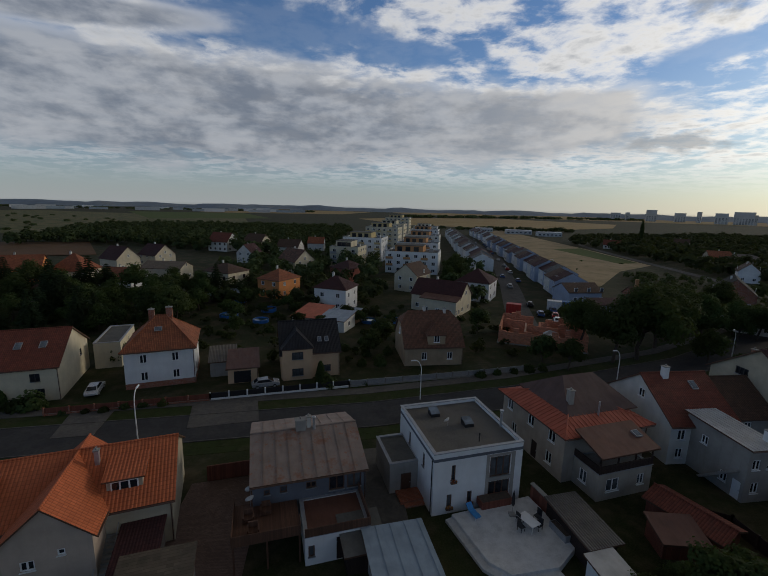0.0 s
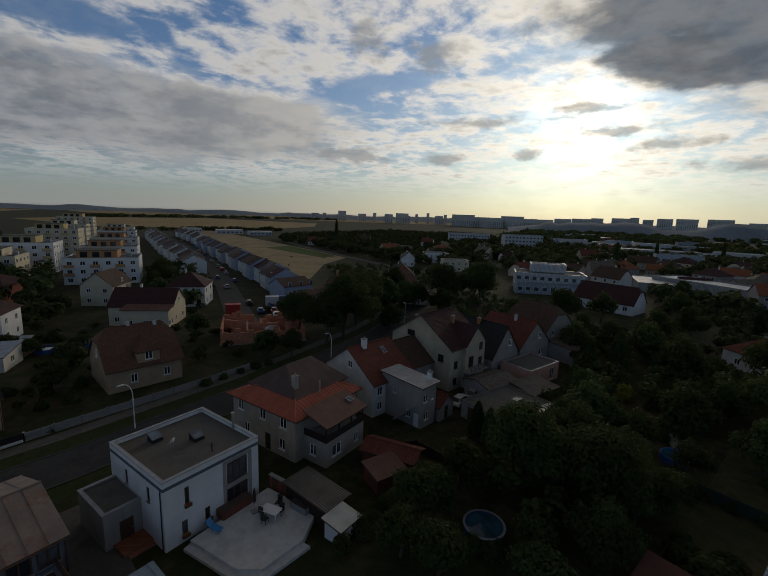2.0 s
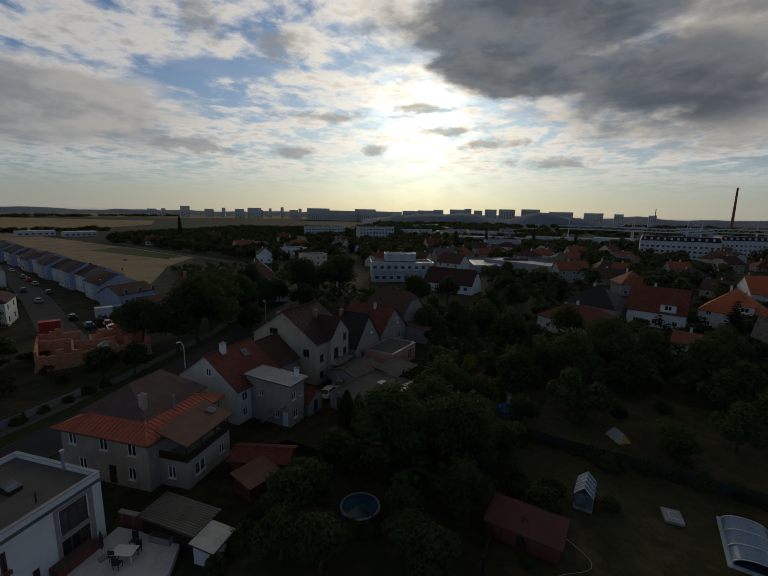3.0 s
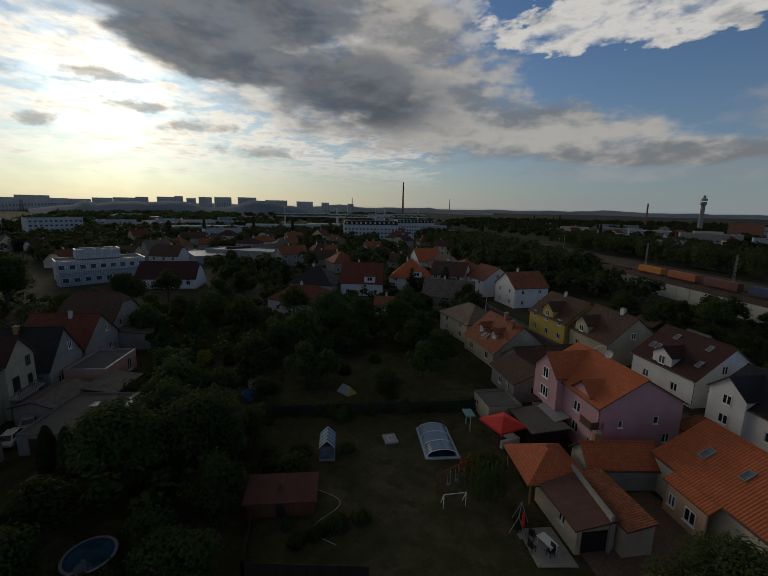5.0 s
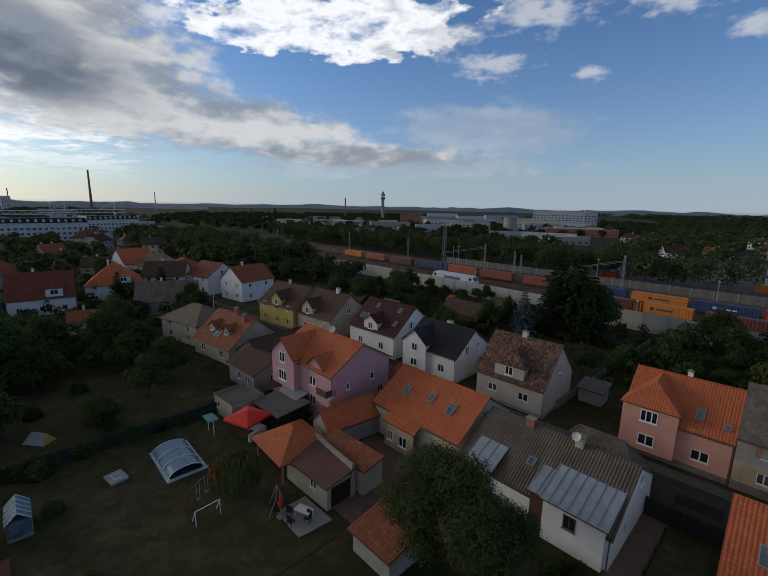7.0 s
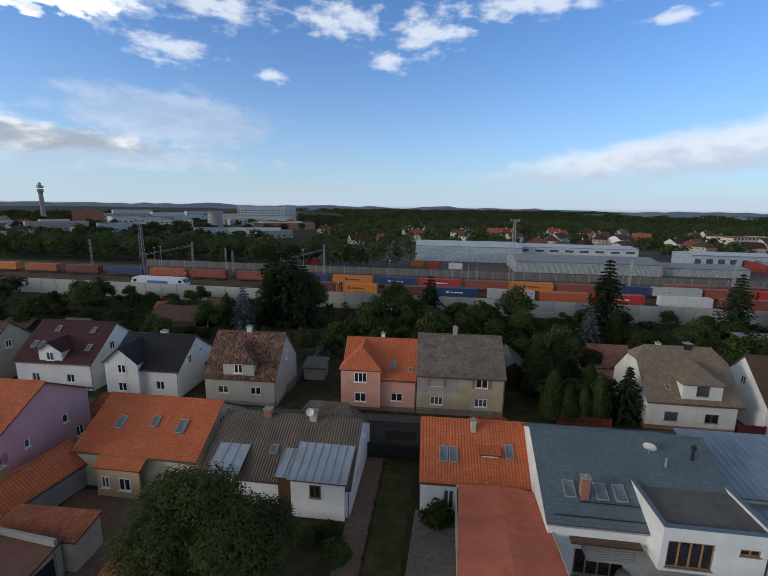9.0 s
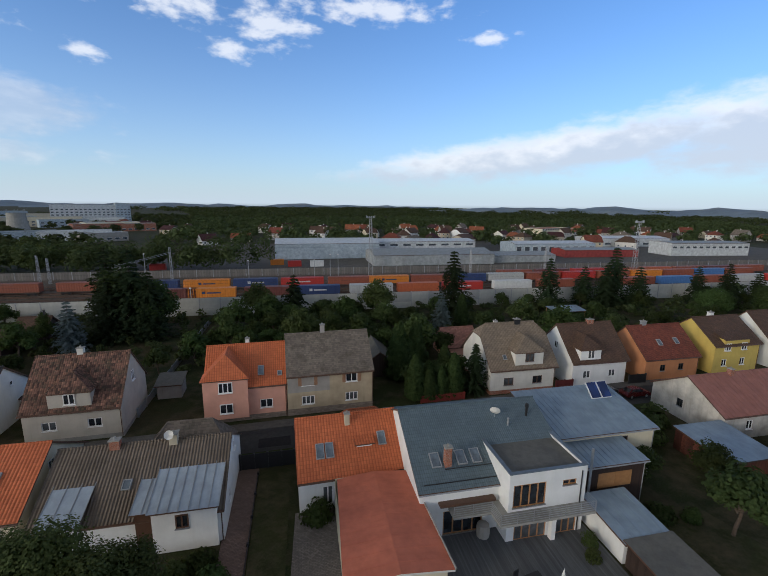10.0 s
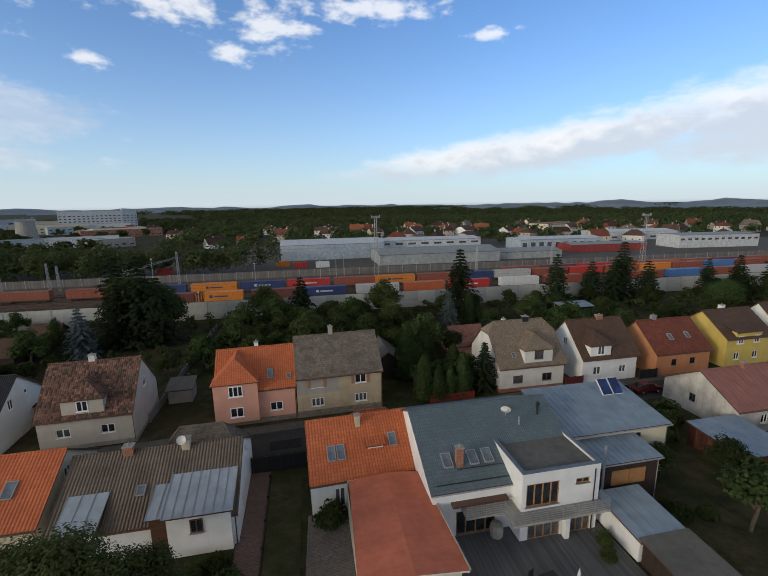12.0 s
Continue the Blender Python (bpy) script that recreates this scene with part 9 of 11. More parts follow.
# rot -90 faces west, towards the camera
works("long white two-storey works building with window bands", 147, 97, -53, 27, 13, 7.0, HALLW, 9, 2, FELT)
works("low curved-front white works hall", 140.5, 92, -46, 25, 4.5, 3.5, HALLB, 8, 1, HROOFG)
works("white stair tower on the works roof", 158, 97, -53, 14, 7, 10.0, HALLW, 5, 2, FELT)
works("pale long warehouse roof", 215, 70, -110, 40, 16, 5.0, HALLG, 0, 1, HROOF)
works("white panel apartment slab", 355, 326, -40, 46, 12, 11.0, HALLW, 14, 3)
works("white apartment slab with red bands", 334, 236, -40, 36, 13, 14.0, HALLW, 11, 4)
for i in range(26):
    d = tr_.uniform(380, 900)
    a = radians(tr_.uniform(58, 102))
    L = tr_.uniform(22, 60)
    works("grey industrial hall in the eastern works", math.sin(a) * d, math.cos(a) * d, -math.degrees(a) + tr_.uniform(-12, 12), L, tr_.uniform(12, 30), tr_.uniform(3.5, 7), tr_.choice((HALLW, HALLB, HALLG, HALLG, BRICK)), int(L / 6), 1, tr_.choice((HROOF, HROOFG)))
for x, y, L, r in ((356, 0.5, 47, -88), (404, -52, 42, -70)):
    of = works("long white office building with dark roof storey", x, y, r, L, 15, 12.0, HALLW, int(L / 3), 3, FELT)
    part("roof_storey", Shape().face([(0, 0, 12.4), (L, 0, 12.4), (L - 1, 2.2, 15.6), (1, 2.2, 15.6)]).face([(L, 0, 12.4), (L, 15, 12.4), (L - 1, 13, 15.6), (L - 1, 2.2, 15.6)]).face([(0, 15, 12.4), (0, 0, 12.4), (1, 2.2, 15.6), (1, 13, 15.6)]).face([(1, 2.2, 15.6), (L - 1, 2.2, 15.6), (L - 1, 13, 15.6), (1, 13, 15.6)]), BLACK_T, of, "dark sloping roof storey")
    for k in range(int(L / 4)):
        part("roof_window", Shape().box(2 + k * 4, 0.5, 13.2, 3.4 + k * 4, 1.4, 14.8), HALLW, of)
works("long low white workshop with strip windows", 452, 104, -84, 78, 18, 6.5, HALLW, 18, 1, HROOF)
works("teal glazed two-storey office building", 321, 104, -64, 27, 14, 8.5, HALLB, 9, 2, FELT)
works("low store with pale sheet-metal roof", 194, 68, -62, 14, 30, 3.6, HALLG, 0, 1, HROOF)


def gantry(x, y, rot, span, h):
    """A pale steel gantry crane over a storage yard."""
    ob = thing("gantry_crane", pose(x, y, 0, 0, 0, rot), "pale steel gantry crane over the works yard", "crane", "gantry cranes")
    for dz in (0, 3.2):
        part("girder", Shape().beam((-10, 0, h + dz), (span + 10, 0, h + dz), 0.9), HROOF, ob)
    br = Shape()
    for k in range(int(span / 4)):
        br.beam((k * 4, 0, h + 3.2 * (k % 2)), (k * 4 + 4, 0, h + 3.2 * ((k + 1) % 2)), 0.45)
    part("bracing", br, HROOF, ob)
    for u in (0, span):
        part("leg", Shape().beam((u, -6, 0), (u, 0, h), 1.0).beam((u, 6, 0), (u, 0, h), 1.0).beam((u, -3, h * 0.5), (u, 3, h * 0.5), 0.7), HROOF, ob)
        part("mast", Shape().beam((u, 0, h + 3), (u, 0, h + 11), 0.7).beam((u, 0, h + 11), (u + (14 if u == 0 else -14), 0, h + 3), 0.4), HROOF, ob)
    return ob


for x, y, r, sp_, h in ((500, 70, -86, 62, 15), (520, 10, -88, 60, 14), (545, -40, -92, 56, 15)):
    gantry(x, y, r, sp_, h)
for i in range(18):
    d, a = tr_.uniform(430, 800), radians(tr_.uniform(117, 156))
    L = tr_.uniform(20, 60)
    works("low works building beyond the railway", math.sin(a) * d, math.cos(a) * d, -math.degrees(a) + tr_.uniform(-15, 15), L, tr_.uniform(12, 30), tr_.uniform(4.5, 9), tr_.choice((HALLW, CREAM, GREYP, HALLB, BRICK)), int(L / 5), 1, tr_.choice((HROOF, HROOFG)))
for x, y, L, D, h, w, r in ((434, -494, 50, 26, 8, HALLW, HROOFG), (404, -505, 40, 22, 9, GREYP, HROOFG), (455, -600, 46, 24, 12, HALLW, HROOF), (446, -675, 60, 24, 13, HALLB, HROOFG), (371, -626, 64, 26, 11, CREAM, OLDORANGE_T), (300, -525, 52, 20, 10, CREAM, OLDORANGE_T), (272, -500, 44, 18, 8, HALLB, HROOF),
                            (200, -438, 46, 24, 8, CREAM, HROOFG), (172, -443, 30, 18, 7, BRICK, HROOFG), (180, -325, 44, 16, 7, HALLW, HROOF), (212, -330, 40, 16, 6, HALLB, HROOFG), (150, -318, 30, 14, 6, GREYP, HROOF), (330, -420, 50, 22, 8, CREAM, HROOFG), (380, -440, 44, 20, 9, HALLW, HROOF), (520, -560, 70, 28, 10, HALLG, HROOF), (560, -640, 60, 28, 14, HALLW, HROOF)):
    works("pale low works building beyond the railway", x, y, -math.degrees(math.atan2(x, y)) + tr_.uniform(-14, 14), L, D, h, w, int(L / 5), 2 if h > 7 else 1, r)
works("large white and blue slab building with storeys of windows", 292, -560, -153, 74, 18, 24, HALLW, 16, 6)
works("blue stair block of the slab building", 232, -588, -153, 16, 18, 26, HALLB, 4, 6)
works("large old school with orange tiled roof", -200, -320, 208, 44, 18, 9, CREAM, 11, 3, OLDORANGE_T)
works("red-brown cube-shaped works building", 430, -430, -140, 30, 24, 17, BRICK, 0, 1)
# tower, chimneys
tw_ = thing("cooling_tower", pose(250, -428, 0), "squat concrete cooling tower of the works", "tower")
part("shell", Shape().lathe([(9.5, 0), (8.2, 5), (7.2, 11), (6.9, 15), (7.1, 17.5), (6.6, 17.5)], 24), CONCRETE, tw_)
for i in range(6):
    part("antenna", Shape().tube((6.8 * math.cos(i), 6.8 * math.sin(i), 17.4), (6.8 * math.cos(i), 6.8 * math.sin(i), 21), 0.12, n=6), GREYM, tw_)


def stack(az, d, h, r, label, mat):
    ob = thing("factory_chimney", pose(math.sin(radians(az)) * d, math.cos(radians(az)) * d, 0), label, "chimney")
    part("shaft", Shape().tube((0, 0, 0), (0, 0, h), r, r * 0.55, 16), mat, ob)
    part("band", Shape().tube((0, 0, h * 0.8), (0, 0, h * 0.86), r * 0.67, r * 0.64, 16).tube((0, 0, h * 0.93), (0, 0, h + 0.2), r * 0.62, r * 0.58, 16), CT["red"], ob)
    return ob


stack(97.9, 1500, 114, 3.9, "very tall slim brick factory chimney on the skyline", BRICK)
stack(91.0, 1300, 52, 1.6, "thin factory chimney on the skyline", GREYM)
stack(104.2, 1500, 58, 1.8, "thin factory chimney on the skyline", GREYM)
stack(127.5, 900, 43, 2.0, "brick factory chimney behind the trees", BRICK)
wtr = thing("water_tower", pose(math.sin(radians(132.6)) * 760, math.cos(radians(132.6)) * 760, 0), "slim concrete water tower with antennas", "tower")
part("shaft", Shape().lathe([(3.2, 0), (2.6, 38), (3.8, 40), (3.8, 43), (2.6, 44)], 14), CONCRETE, wtr)
part("antenna", Shape().lathe([(4.2, 45), (4.2, 48), (2.0, 49), (2.0, 52), (0.1, 53)], 10), GREYM, wtr)
# housing estates on the skyline
ESTATE = plain("far_panel_block_grey", (0.54, 0.52, 0.48), 0.9, 0, 0.12, 0.05)
for a0, a1, d, n, h0, h1, ws in ((38, 50, 1750, 9, 30, 40, (20, 60, 90)), (47, 58, 1500, 12, 28, 34, (110, 140, 90)),  (27, 38, 1900, 5, 28, 38, (24, 60))):
    for i in range(n):
        a = radians(a0 + (a1 - a0) * (i + tr_.uniform(0.3, 0.7)) / n)
        dd = d * tr_.uniform(0.96, 1.06)
        h = tr_.uniform(h0, h1) + (10 if tr_.random() < 0.12 else 0)
        w = tr_.choice(ws) * 0.55
        works("far grey panel apartment block on the skyline", math.sin(a) * dd, math.cos(a) * dd, -math.degrees(a) + tr_.uniform(-12, 12), w, 14, h, ESTATE, max(3, int(w / 7)), 6)
for az, w, h in ((60.6, 60, 37), (62.6, 90, 39), (64.8, 40, 42), (67.0, 75, 44), (68.9, 28, 47), (70.2, 32, 42), (71.6, 46, 46), (73.4, 62, 47), (76.2, 70, 48), (79.6, 86, 41), (83.6, 66, 39), (86.9, 30, 37), (90.4, 24, 35)):
    works("grey panel apartment block on the wooded hill", math.sin(radians(az)) * 1420, math.cos(radians(az)) * 1420, -az + 4, w * 0.8, 16, h, ESTATE, max(4, int(w / 6)), int(h / 3.4) - 1)
for i in range(34):
    a, dd = radians(tr_.uniform(-44, -12)), tr_.uniform(1500, 2100)
    L = tr_.uniform(25, 80)
    works("distant white warehouse on the plain", math.sin(a) * dd, math.cos(a) * dd, -math.degrees(a), L, 30, tr_.uniform(6, 11), tr_.choice((HALLW, HALLB, WHITE)), 0, 1, HROOF)

# ---------------------------------------------------------------- woodland
woods("woods_north", [(-235, 250), (-200, 274), (-140, 262), (-60, 225), (-40, 300), (-34, 440), (-40, 500), (-200, 500), (-270, 450), (-290, 400), (-260, 330)], 8.0, 9.5, 1, "dense dark green belt of broad-leaved trees", 5.2, 70)
woods("woods_lane", [(60, 575), (255, 555), (260, 590), (60, 600)], 13, 6.5, 2, "thin tree row beyond the terraces")
woods("woods_northeast", [(160, 345), (172, 300), (160, 235), (156, 165), (260, 130), (420, 220), (520, 420), (420, 520), (190, 420)], 10, 8.5, 3, "green tree belt among gardens and houses", 5.6, 60, None, 0.36, 0.8)
woods("woods_east", [(170, -30), (440, -60), (520, 120), (340, 260), (200, 160), (165, 60)], 9.0, 9.5, 4, "garden trees between the town's houses", 5.5, 60)
woods("woods_rail", [(30, -170), (330, -168), (330, -196), (120, -198), (14, -190)], 7.0, 15.0, 5, "thick green belt of trees behind the railway", 7.2, 170, None, 0.15)
woods("woods_embankment", [(166, -60), (330, -58), (330, -105), (161, -105), (154, -98), (156, -76)], 5.0, 14.0, 6, "dense trees between the gardens and the railway wall", 4.8, 90, None, 0.28)
woods("woods_works", [(150, -200), (330, -190), (700, -160), (1000, -300), (900, -900), (150, -900), (132, -330)], 23, 9.5, 7, "trees between the works buildings", 8, 60)
woods("woods_south", [(-520, -300), (-420, -290), (-230, -262), (-90, -258), (20, -252), (100, -300), (130, -520), (160, -700), (-200, -760), (-700, -600)], 17, 10.5, 8, "broad dark green woodland behind the depot", 8.5, 60, None, 0.26)
woods("woods_beyond", [(-1000, -560), (-620, -560), (-200, -760), (160, -700), (300, -1200), (-200, -1450), (-900, -1100)], 40, 13, 13, "broad dark green woodland reaching the horizon", 22, 110, None, 0.11, 0.5)
woods("woods_far_south", [(-1900, -900), (-300, -1400), (250, -1300), (700, -1700), (-300, -2500), (-1900, -2000)], 70, 17, 9, "distant dark green woodland", 44, 120, None, 0.09, 0.4)
woods("woods_far_east", [(520, 380), (900, 560), (1500, 700), (1600, 250), (900, 250), (640, 200)], 40, 10, 10, "distant trees among the works", 20, 40)
woods("woods_far_works", [(440, -60), (520, 130), (640, 220), (1300, 300), (1600, -200), (900, -200), (560, -150)], 42, 9, 15, "distant trees between works halls", 14, 40)
woods("woods_far_north", [(40, 1200), (380, 1400), (640, 1520), (1000, 1560), (1000, 1680), (380, 1500), (40, 1290)], 34, 9, 11, "distant dark tree belt behind the grain field", 20, 30)
woods("woods_far_west", [(-1500, 1250), (-900, 1600), (-300, 1750), (-300, 1810), (-900, 1680), (-1500, 1340)], 36, 8, 14, "distant dark tree belt on the plain", 20, 30)
woods("woods_heath", [(-620, 260), (-340, 300), (-300, 620), (-700, 800), (-1000, 520)], 55, 3.5, 12, "scattered low scrub on the heath", 5)
for i in range(16):
    a, d = radians(tr_.uniform(108, 126)), tr_.uniform(420, 620)
    tree("poplar", math.sin(a) * d, math.cos(a) * d, tr_.uniform(0.7, 1.1), z=0)
tree("poplar", 232, 372, 1.1)
for a, d in ((68, 300), (83, 330), (72, 350), (78, 420)):
    tree("poplar", math.sin(radians(a)) * d, math.cos(radians(a)) * d, 0.85)


# ---------------------------------------------------------------- trees of the gardens
for k, x, y, s in (
    ("walnut", 17.4, -23.2, 1.0), ("walnut", 12.2, -22.2, 0.92), ("bush", -0.6, -32.6, 1.1), ("bush", 27.5, 17.6, 0.8), ("bush", 26.6, 19.0, 0.75), ("bush", 8.6, -29.4, 0.8), ("bush", 10.2, -28.6, 0.7), ("bush", 7.2, -27.4, 0.9),
    ("blue", 43.5, -84, 1.15), ("spruce", 38.8, -89, 1.4), ("spruce", 35.0, -91, 1.5), ("spruce", 41, -95, 1.45), ("spruce", 31, -89, 1.15), ("big", 37, -95, 1.1), ("big", 31.5, -94, 0.9), ("spruce", 2.4, -96, 1.25), ("spruce", -37.5, -98, 1.35), ("blue", -30, -85, 1.05), ("thuja", -36, -88, 1.3),
    ("spruce", -66, -100, 1.15), ("spruce", -83, -99, 1.3), ("spruce", -88, -102, 1.35), ("spruce", -92, -97, 1.25), ("spruce", -79, -103, 1.2), ("spruce", -121, -96, 1.0), ("spruce", -128, -93, 1.1), ("spruce", -115, -100, 0.9),
    ("big", -100, -82, 0.7), ("big", -112, -78, 0.75), ("broad", -93, -76, 0.8), ("thuja", -15.4, -53.8, 1.15), ("thuja", -17.4, -53.6, 1.2), ("thuja", -19.4, -53.8, 1.15), ("thuja", -21.4, -54.0, 1.1), ("spruce", -25.0, -54.6, 0.62), ("thuja", -14.6, -61, 1.6), ("thuja", -16.4, -62, 1.6), ("thuja", -18.0, -63, 1.5),
    ("thuja", -18.2, -56, 1.2), ("thuja", -20.6, -56.2, 1.2),
    ("fruit", -36.0, -24.2, 1.3), ("fruit", -39.8, -29.5, 1.0), ("fruit", -33.6, -32.2, 0.9), ("fruit", -41.5, -22, 1.1), ("bush", -36.2, -35.8, 1.2), ("bush", -40.6, -38.6, 1.4), ("bush", -38.8, -47.0, 0.9), ("bush", -35.6, -47.4, 0.9), ("bush", -44.5, -41.5, 1.3),
    ("big", 51, 77, 1.15), ("big", 59, 84, 1.1), ("big", 45, 75, 0.95), ("big", 43, 84, 0.85), ("big", 66, 90, 1.0), ("broad", 64, 76, 0.9), ("big", 98, 90, 1.1), ("big", 108, 84, 1.15), ("big", 116, 92, 1.0), ("broad", 90, 84, 1.0), ("fruit", 31, 74, 1.3), ("fruit", 34.5, 70.5, 1.2), ("fruit", 64, 68, 1.0),
    ("fruit", 23, 93, 1.2), ("broad", 25, 150, 0.9), ("broad", 31, 165, 1.0), ("broad", 33, 182, 1.0), ("thuja", -51.6, 52.6, 0.6), ("bush", -47.0, 52.4, 1.2), ("bush", -49.0, 52.0, 1.1), ("fruit", -46.0, 69, 0.9), ("thuja", -9.0, 61.6, 0.7), ("bush", -7.8, 61.6, 1.0),
    ("bush", 37.9, 5.2, 1.3), ("bush", 36.4, 6.4, 1.2), ("bush", 39.4, 4.6, 1.0), ("bush", 31.5, 0.4, 0.8), ("bush", 42.5, 4.8, 0.9), ("bush", 40.5, 7.4, 1.2), ("bush", 32.2, -1.7, 0.7), ("bush", 34.4, 5.4, 0.9), ("bush", 50.4, 0.1, 1.0), ("bush", 30.6, 2.2, 0.6), ("bush", 43.2, -0.6, 0.7),
    
    ("bush", -27.6, -15.2, 0.45), ("bush", -27.9, -17.0, 0.5), ("bush", -28.0, -19.2, 0.4), ("bush", -28.1, -21.0, 0.5), ("bush", -28.2, -23.4, 0.45), ("bush", -28.3, -25.6, 0.5), ("bush", -31.5, -27.2, 0.9), ("bush", -34.0, -26.4, 0.7),
    ("fruit", -16.2, -55.8, 1.15), ("fruit", -19.2, -56.0, 1.15), ("fruit", -22.2, -56.2, 1.1),
    ("willow", 34.8, -14.2, 1.0), ("yellow", 71.0, 24.4, 1.0), ("blue", 74, 27, 0.45), ("thuja", 76, 33, 1.2), ("thuja", 80.5, 35.0, 1.5), ("thuja", 84, 31, 1.3),
    ("big", 37.4, 21.0, 0.78), ("big", 40.5, 14.6, 0.72), ("broad", 46.0, 20.0, 0.85), ("broad", 34.5, 11.5, 0.7), ("fruit", 24.5, 24.6, 1.0), ("fruit", 21.0, 22.0, 0.9), ("fruit", 21.8, 18.4, 1.0), ("fruit", 26.6, 23.6, 1.0), ("fruit", 31.5, 24.6, 1.1), ("broad", 48.0, 15.5, 0.8), ("broad", 66.0, 15.0, 0.9), ("fruit", 54.5, 19.5, 1.1), ("fruit", 53.6, 10.6, 1.0), ("bush", 44.5, 26.0, 1.1), ("bush", 46.4, 25.6, 1.2), ("bush", 48.6, 25.4, 1.1), ("bush", 51.0, 25.0, 1.2), ("bush", 42.4, 26.6, 1.2), ("thuja", 41.6, 28.8, 0.8), ("thuja", 42.0, 31.0, 0.8), ("fruit", 26.0, 11.0, 1.0), ("broad", 51.0, 24.5, 0.7), ("fruit", 45.0, 27.0, 1.1),
    ("big", 84, 3, 0.8), ("broad", 78, 8, 0.95), ("broad", 90, -3, 0.95), ("broad", 76, -1, 0.8), ("broad", 62, 6, 0.8), ("fruit", 61.5, 2.5, 1.1), ("broad", 63, -13, 0.75), ("broad", 68, -17, 0.8), ("broad", 80, -16, 0.95), ("big", 84, -12, 0.7), ("broad", 74, -13, 0.8), ("fruit", 53.5, -6, 0.9),
    ("broad", 98, 12, 1.0), ("broad", 104, 2, 0.9), ("spruce", 118, -20, 0.85), ("spruce", 122, -31, 1.1), ("broad", 100, -16, 0.9), ("broad", 124, 30, 1.0), ("broad", 112, 34, 1.0), ("broad", 96, 30, 0.9), ("broad", 88, 22, 0.9), ("broad", 63, 27, 0.7), ("fruit", 74, 16, 1.0), ("fruit", 68.0, 79.9, 0.9),
    ("broad", 108, -34, 0.9), ("broad", 99, -30, 0.8), ("spruce", 140, 20, 1.0), ("broad", 150, 40, 1.1), ("broad", 120, 50, 1.0), ("big", 110, 56, 0.8), ("broad", 96, 44, 0.9), ("broad", 92, 60, 1.0), ("broad", 78, 66, 0.9), ("broad", 70, 60, 0.8),
):
    tree(k, x, y, s)
gr_ = random.Random(21)


OPEN = [(29.4, 19.6, 4.0), (58.1, 13.2, 6.0), (71.0, 24.4, 10.0), (58.4, -0.6, 8.0), (68.0, 79.9, 6.0)]     # low garden things with open ground south-west of them
for ox, oy, ol_ in OPEN:
    for k in range(int(ol_ / 2) + 1):
        CLEAR.append((ox * (1 - 2 * k / math.hypot(ox, oy)), oy * (1 - 2 * k / math.hypot(ox, oy)), 2.6))


def grove(ring, step, kinds, lo=0.7, hi=1.15):
    for x, y in scatter(ring, step, gr_):
        if any((x - a) ** 2 + (y - b) ** 2 < c * c for a, b, c in CLEAR[-len(OPEN) * 9:] if c == 2.6):
            continue
        tree(gr_.choice(kinds), x, y, gr_.uniform(lo, hi))


grove([(30, -70), (16, -78), (14, -102), (-26, -103), (-26, -66), (8, -66)], 5.0, ("fruit", "fruit", "bush", "broad", "fruit"), 0.75, 1.15)
grove([(64, -66), (44, -64), (46, -104), (104, -104), (104, -64)], 6.4, ("fruit", "broad", "bush", "fruit"), 0.6, 1.0)
grove([(-30, -66), (-130, -68), (-130, -104), (-30, -103)], 7.4, ("fruit", "bush", "bush", "fruit", "broad"), 0.7, 1.1)
grove([(-110, 78), (-46, 86), (-44, 128), (-110, 130)], 6.2, ("broad", "broad", "fruit", "spruce"), 0.7, 1.1)
grove([(-42, 82), (-8, 92), (-6, 104), (-44, 118)], 6.6, ("fruit", "bush", "fruit"), 0.6, 1.0)
grove([(-4, 82), (2, 76), (4, 100), (-6, 100)], 4.5, ("fruit", "bush"), 0.6, 1.0)
grove([(-6, 68), (1, 70), (0, 82), (-8, 80)], 4.0, ("bush", "fruit"), 0.6, 0.9)
grove([(66, 82), (96, 92), (96, 112), (72, 108)], 7.0, ("broad", "big"), 0.6, 0.9)
grove([(54, 10), (96, 10), (96, 26), (54, 28)], 6.4, ("fruit", "broad", "bush", "broad"), 0.6, 0.95)
grove([(56, -8), (98, -4), (98, 8), (56, 8)], 5.6, ("fruit", "bush", "broad"), 0.6, 0.95)
grove([(22, 10), (54, 10), (52, 26), (24, 26)], 4.5, ("fruit", "bush", "fruit"), 0.6, 1.0)
grove([(60, 30), (120, 30), (120, 42), (90, 50), (84, 42)], 8.0, ("fruit", "broad"), 0.6, 0.9)
grove([(-66, -24), (-42, -24), (-44, -12), (-66, -10)], 6.0, ("fruit", "bush"), 0.8, 1.2)
for x0, y0, x1, y1, n, s in ((51.6, 9, 52.4, -19, 12, 0.75), (24, 26.4, 40, 27.5, 8, 0.7), (43, 8, 30, 4, 8, 0.6), (17.8, 25.5, 24.5, 27.6, 5, 0.7), (-42, 50.8, -30, 54.2, 6, 0.5), (18, 67, 30, 70, 5, 0.7), (-4, 62.2, 4, 64.6, 5, 0.5)):
    for i in range(n):
        tree("bush", x0 + (x1 - x0) * i / (n - 1) + gr_.uniform(-.3, .3), y0 + (y1 - y0) * i / (n - 1) + gr_.uniform(-.3, .3), s * gr_.uniform(0.8, 1.2))
woods("trees_northwest", [(-60, 150), (0, 150), (-4, 200), (-60, 210)], 7.0, 9, 31, "garden trees between the northern houses", 4.2, 60)
woods("trees_west", [(-150, 96), (-112, 92), (-112, 132), (-150, 132)], 6.5, 7, 32, "garden trees beside the western houses", 4.0, 60)
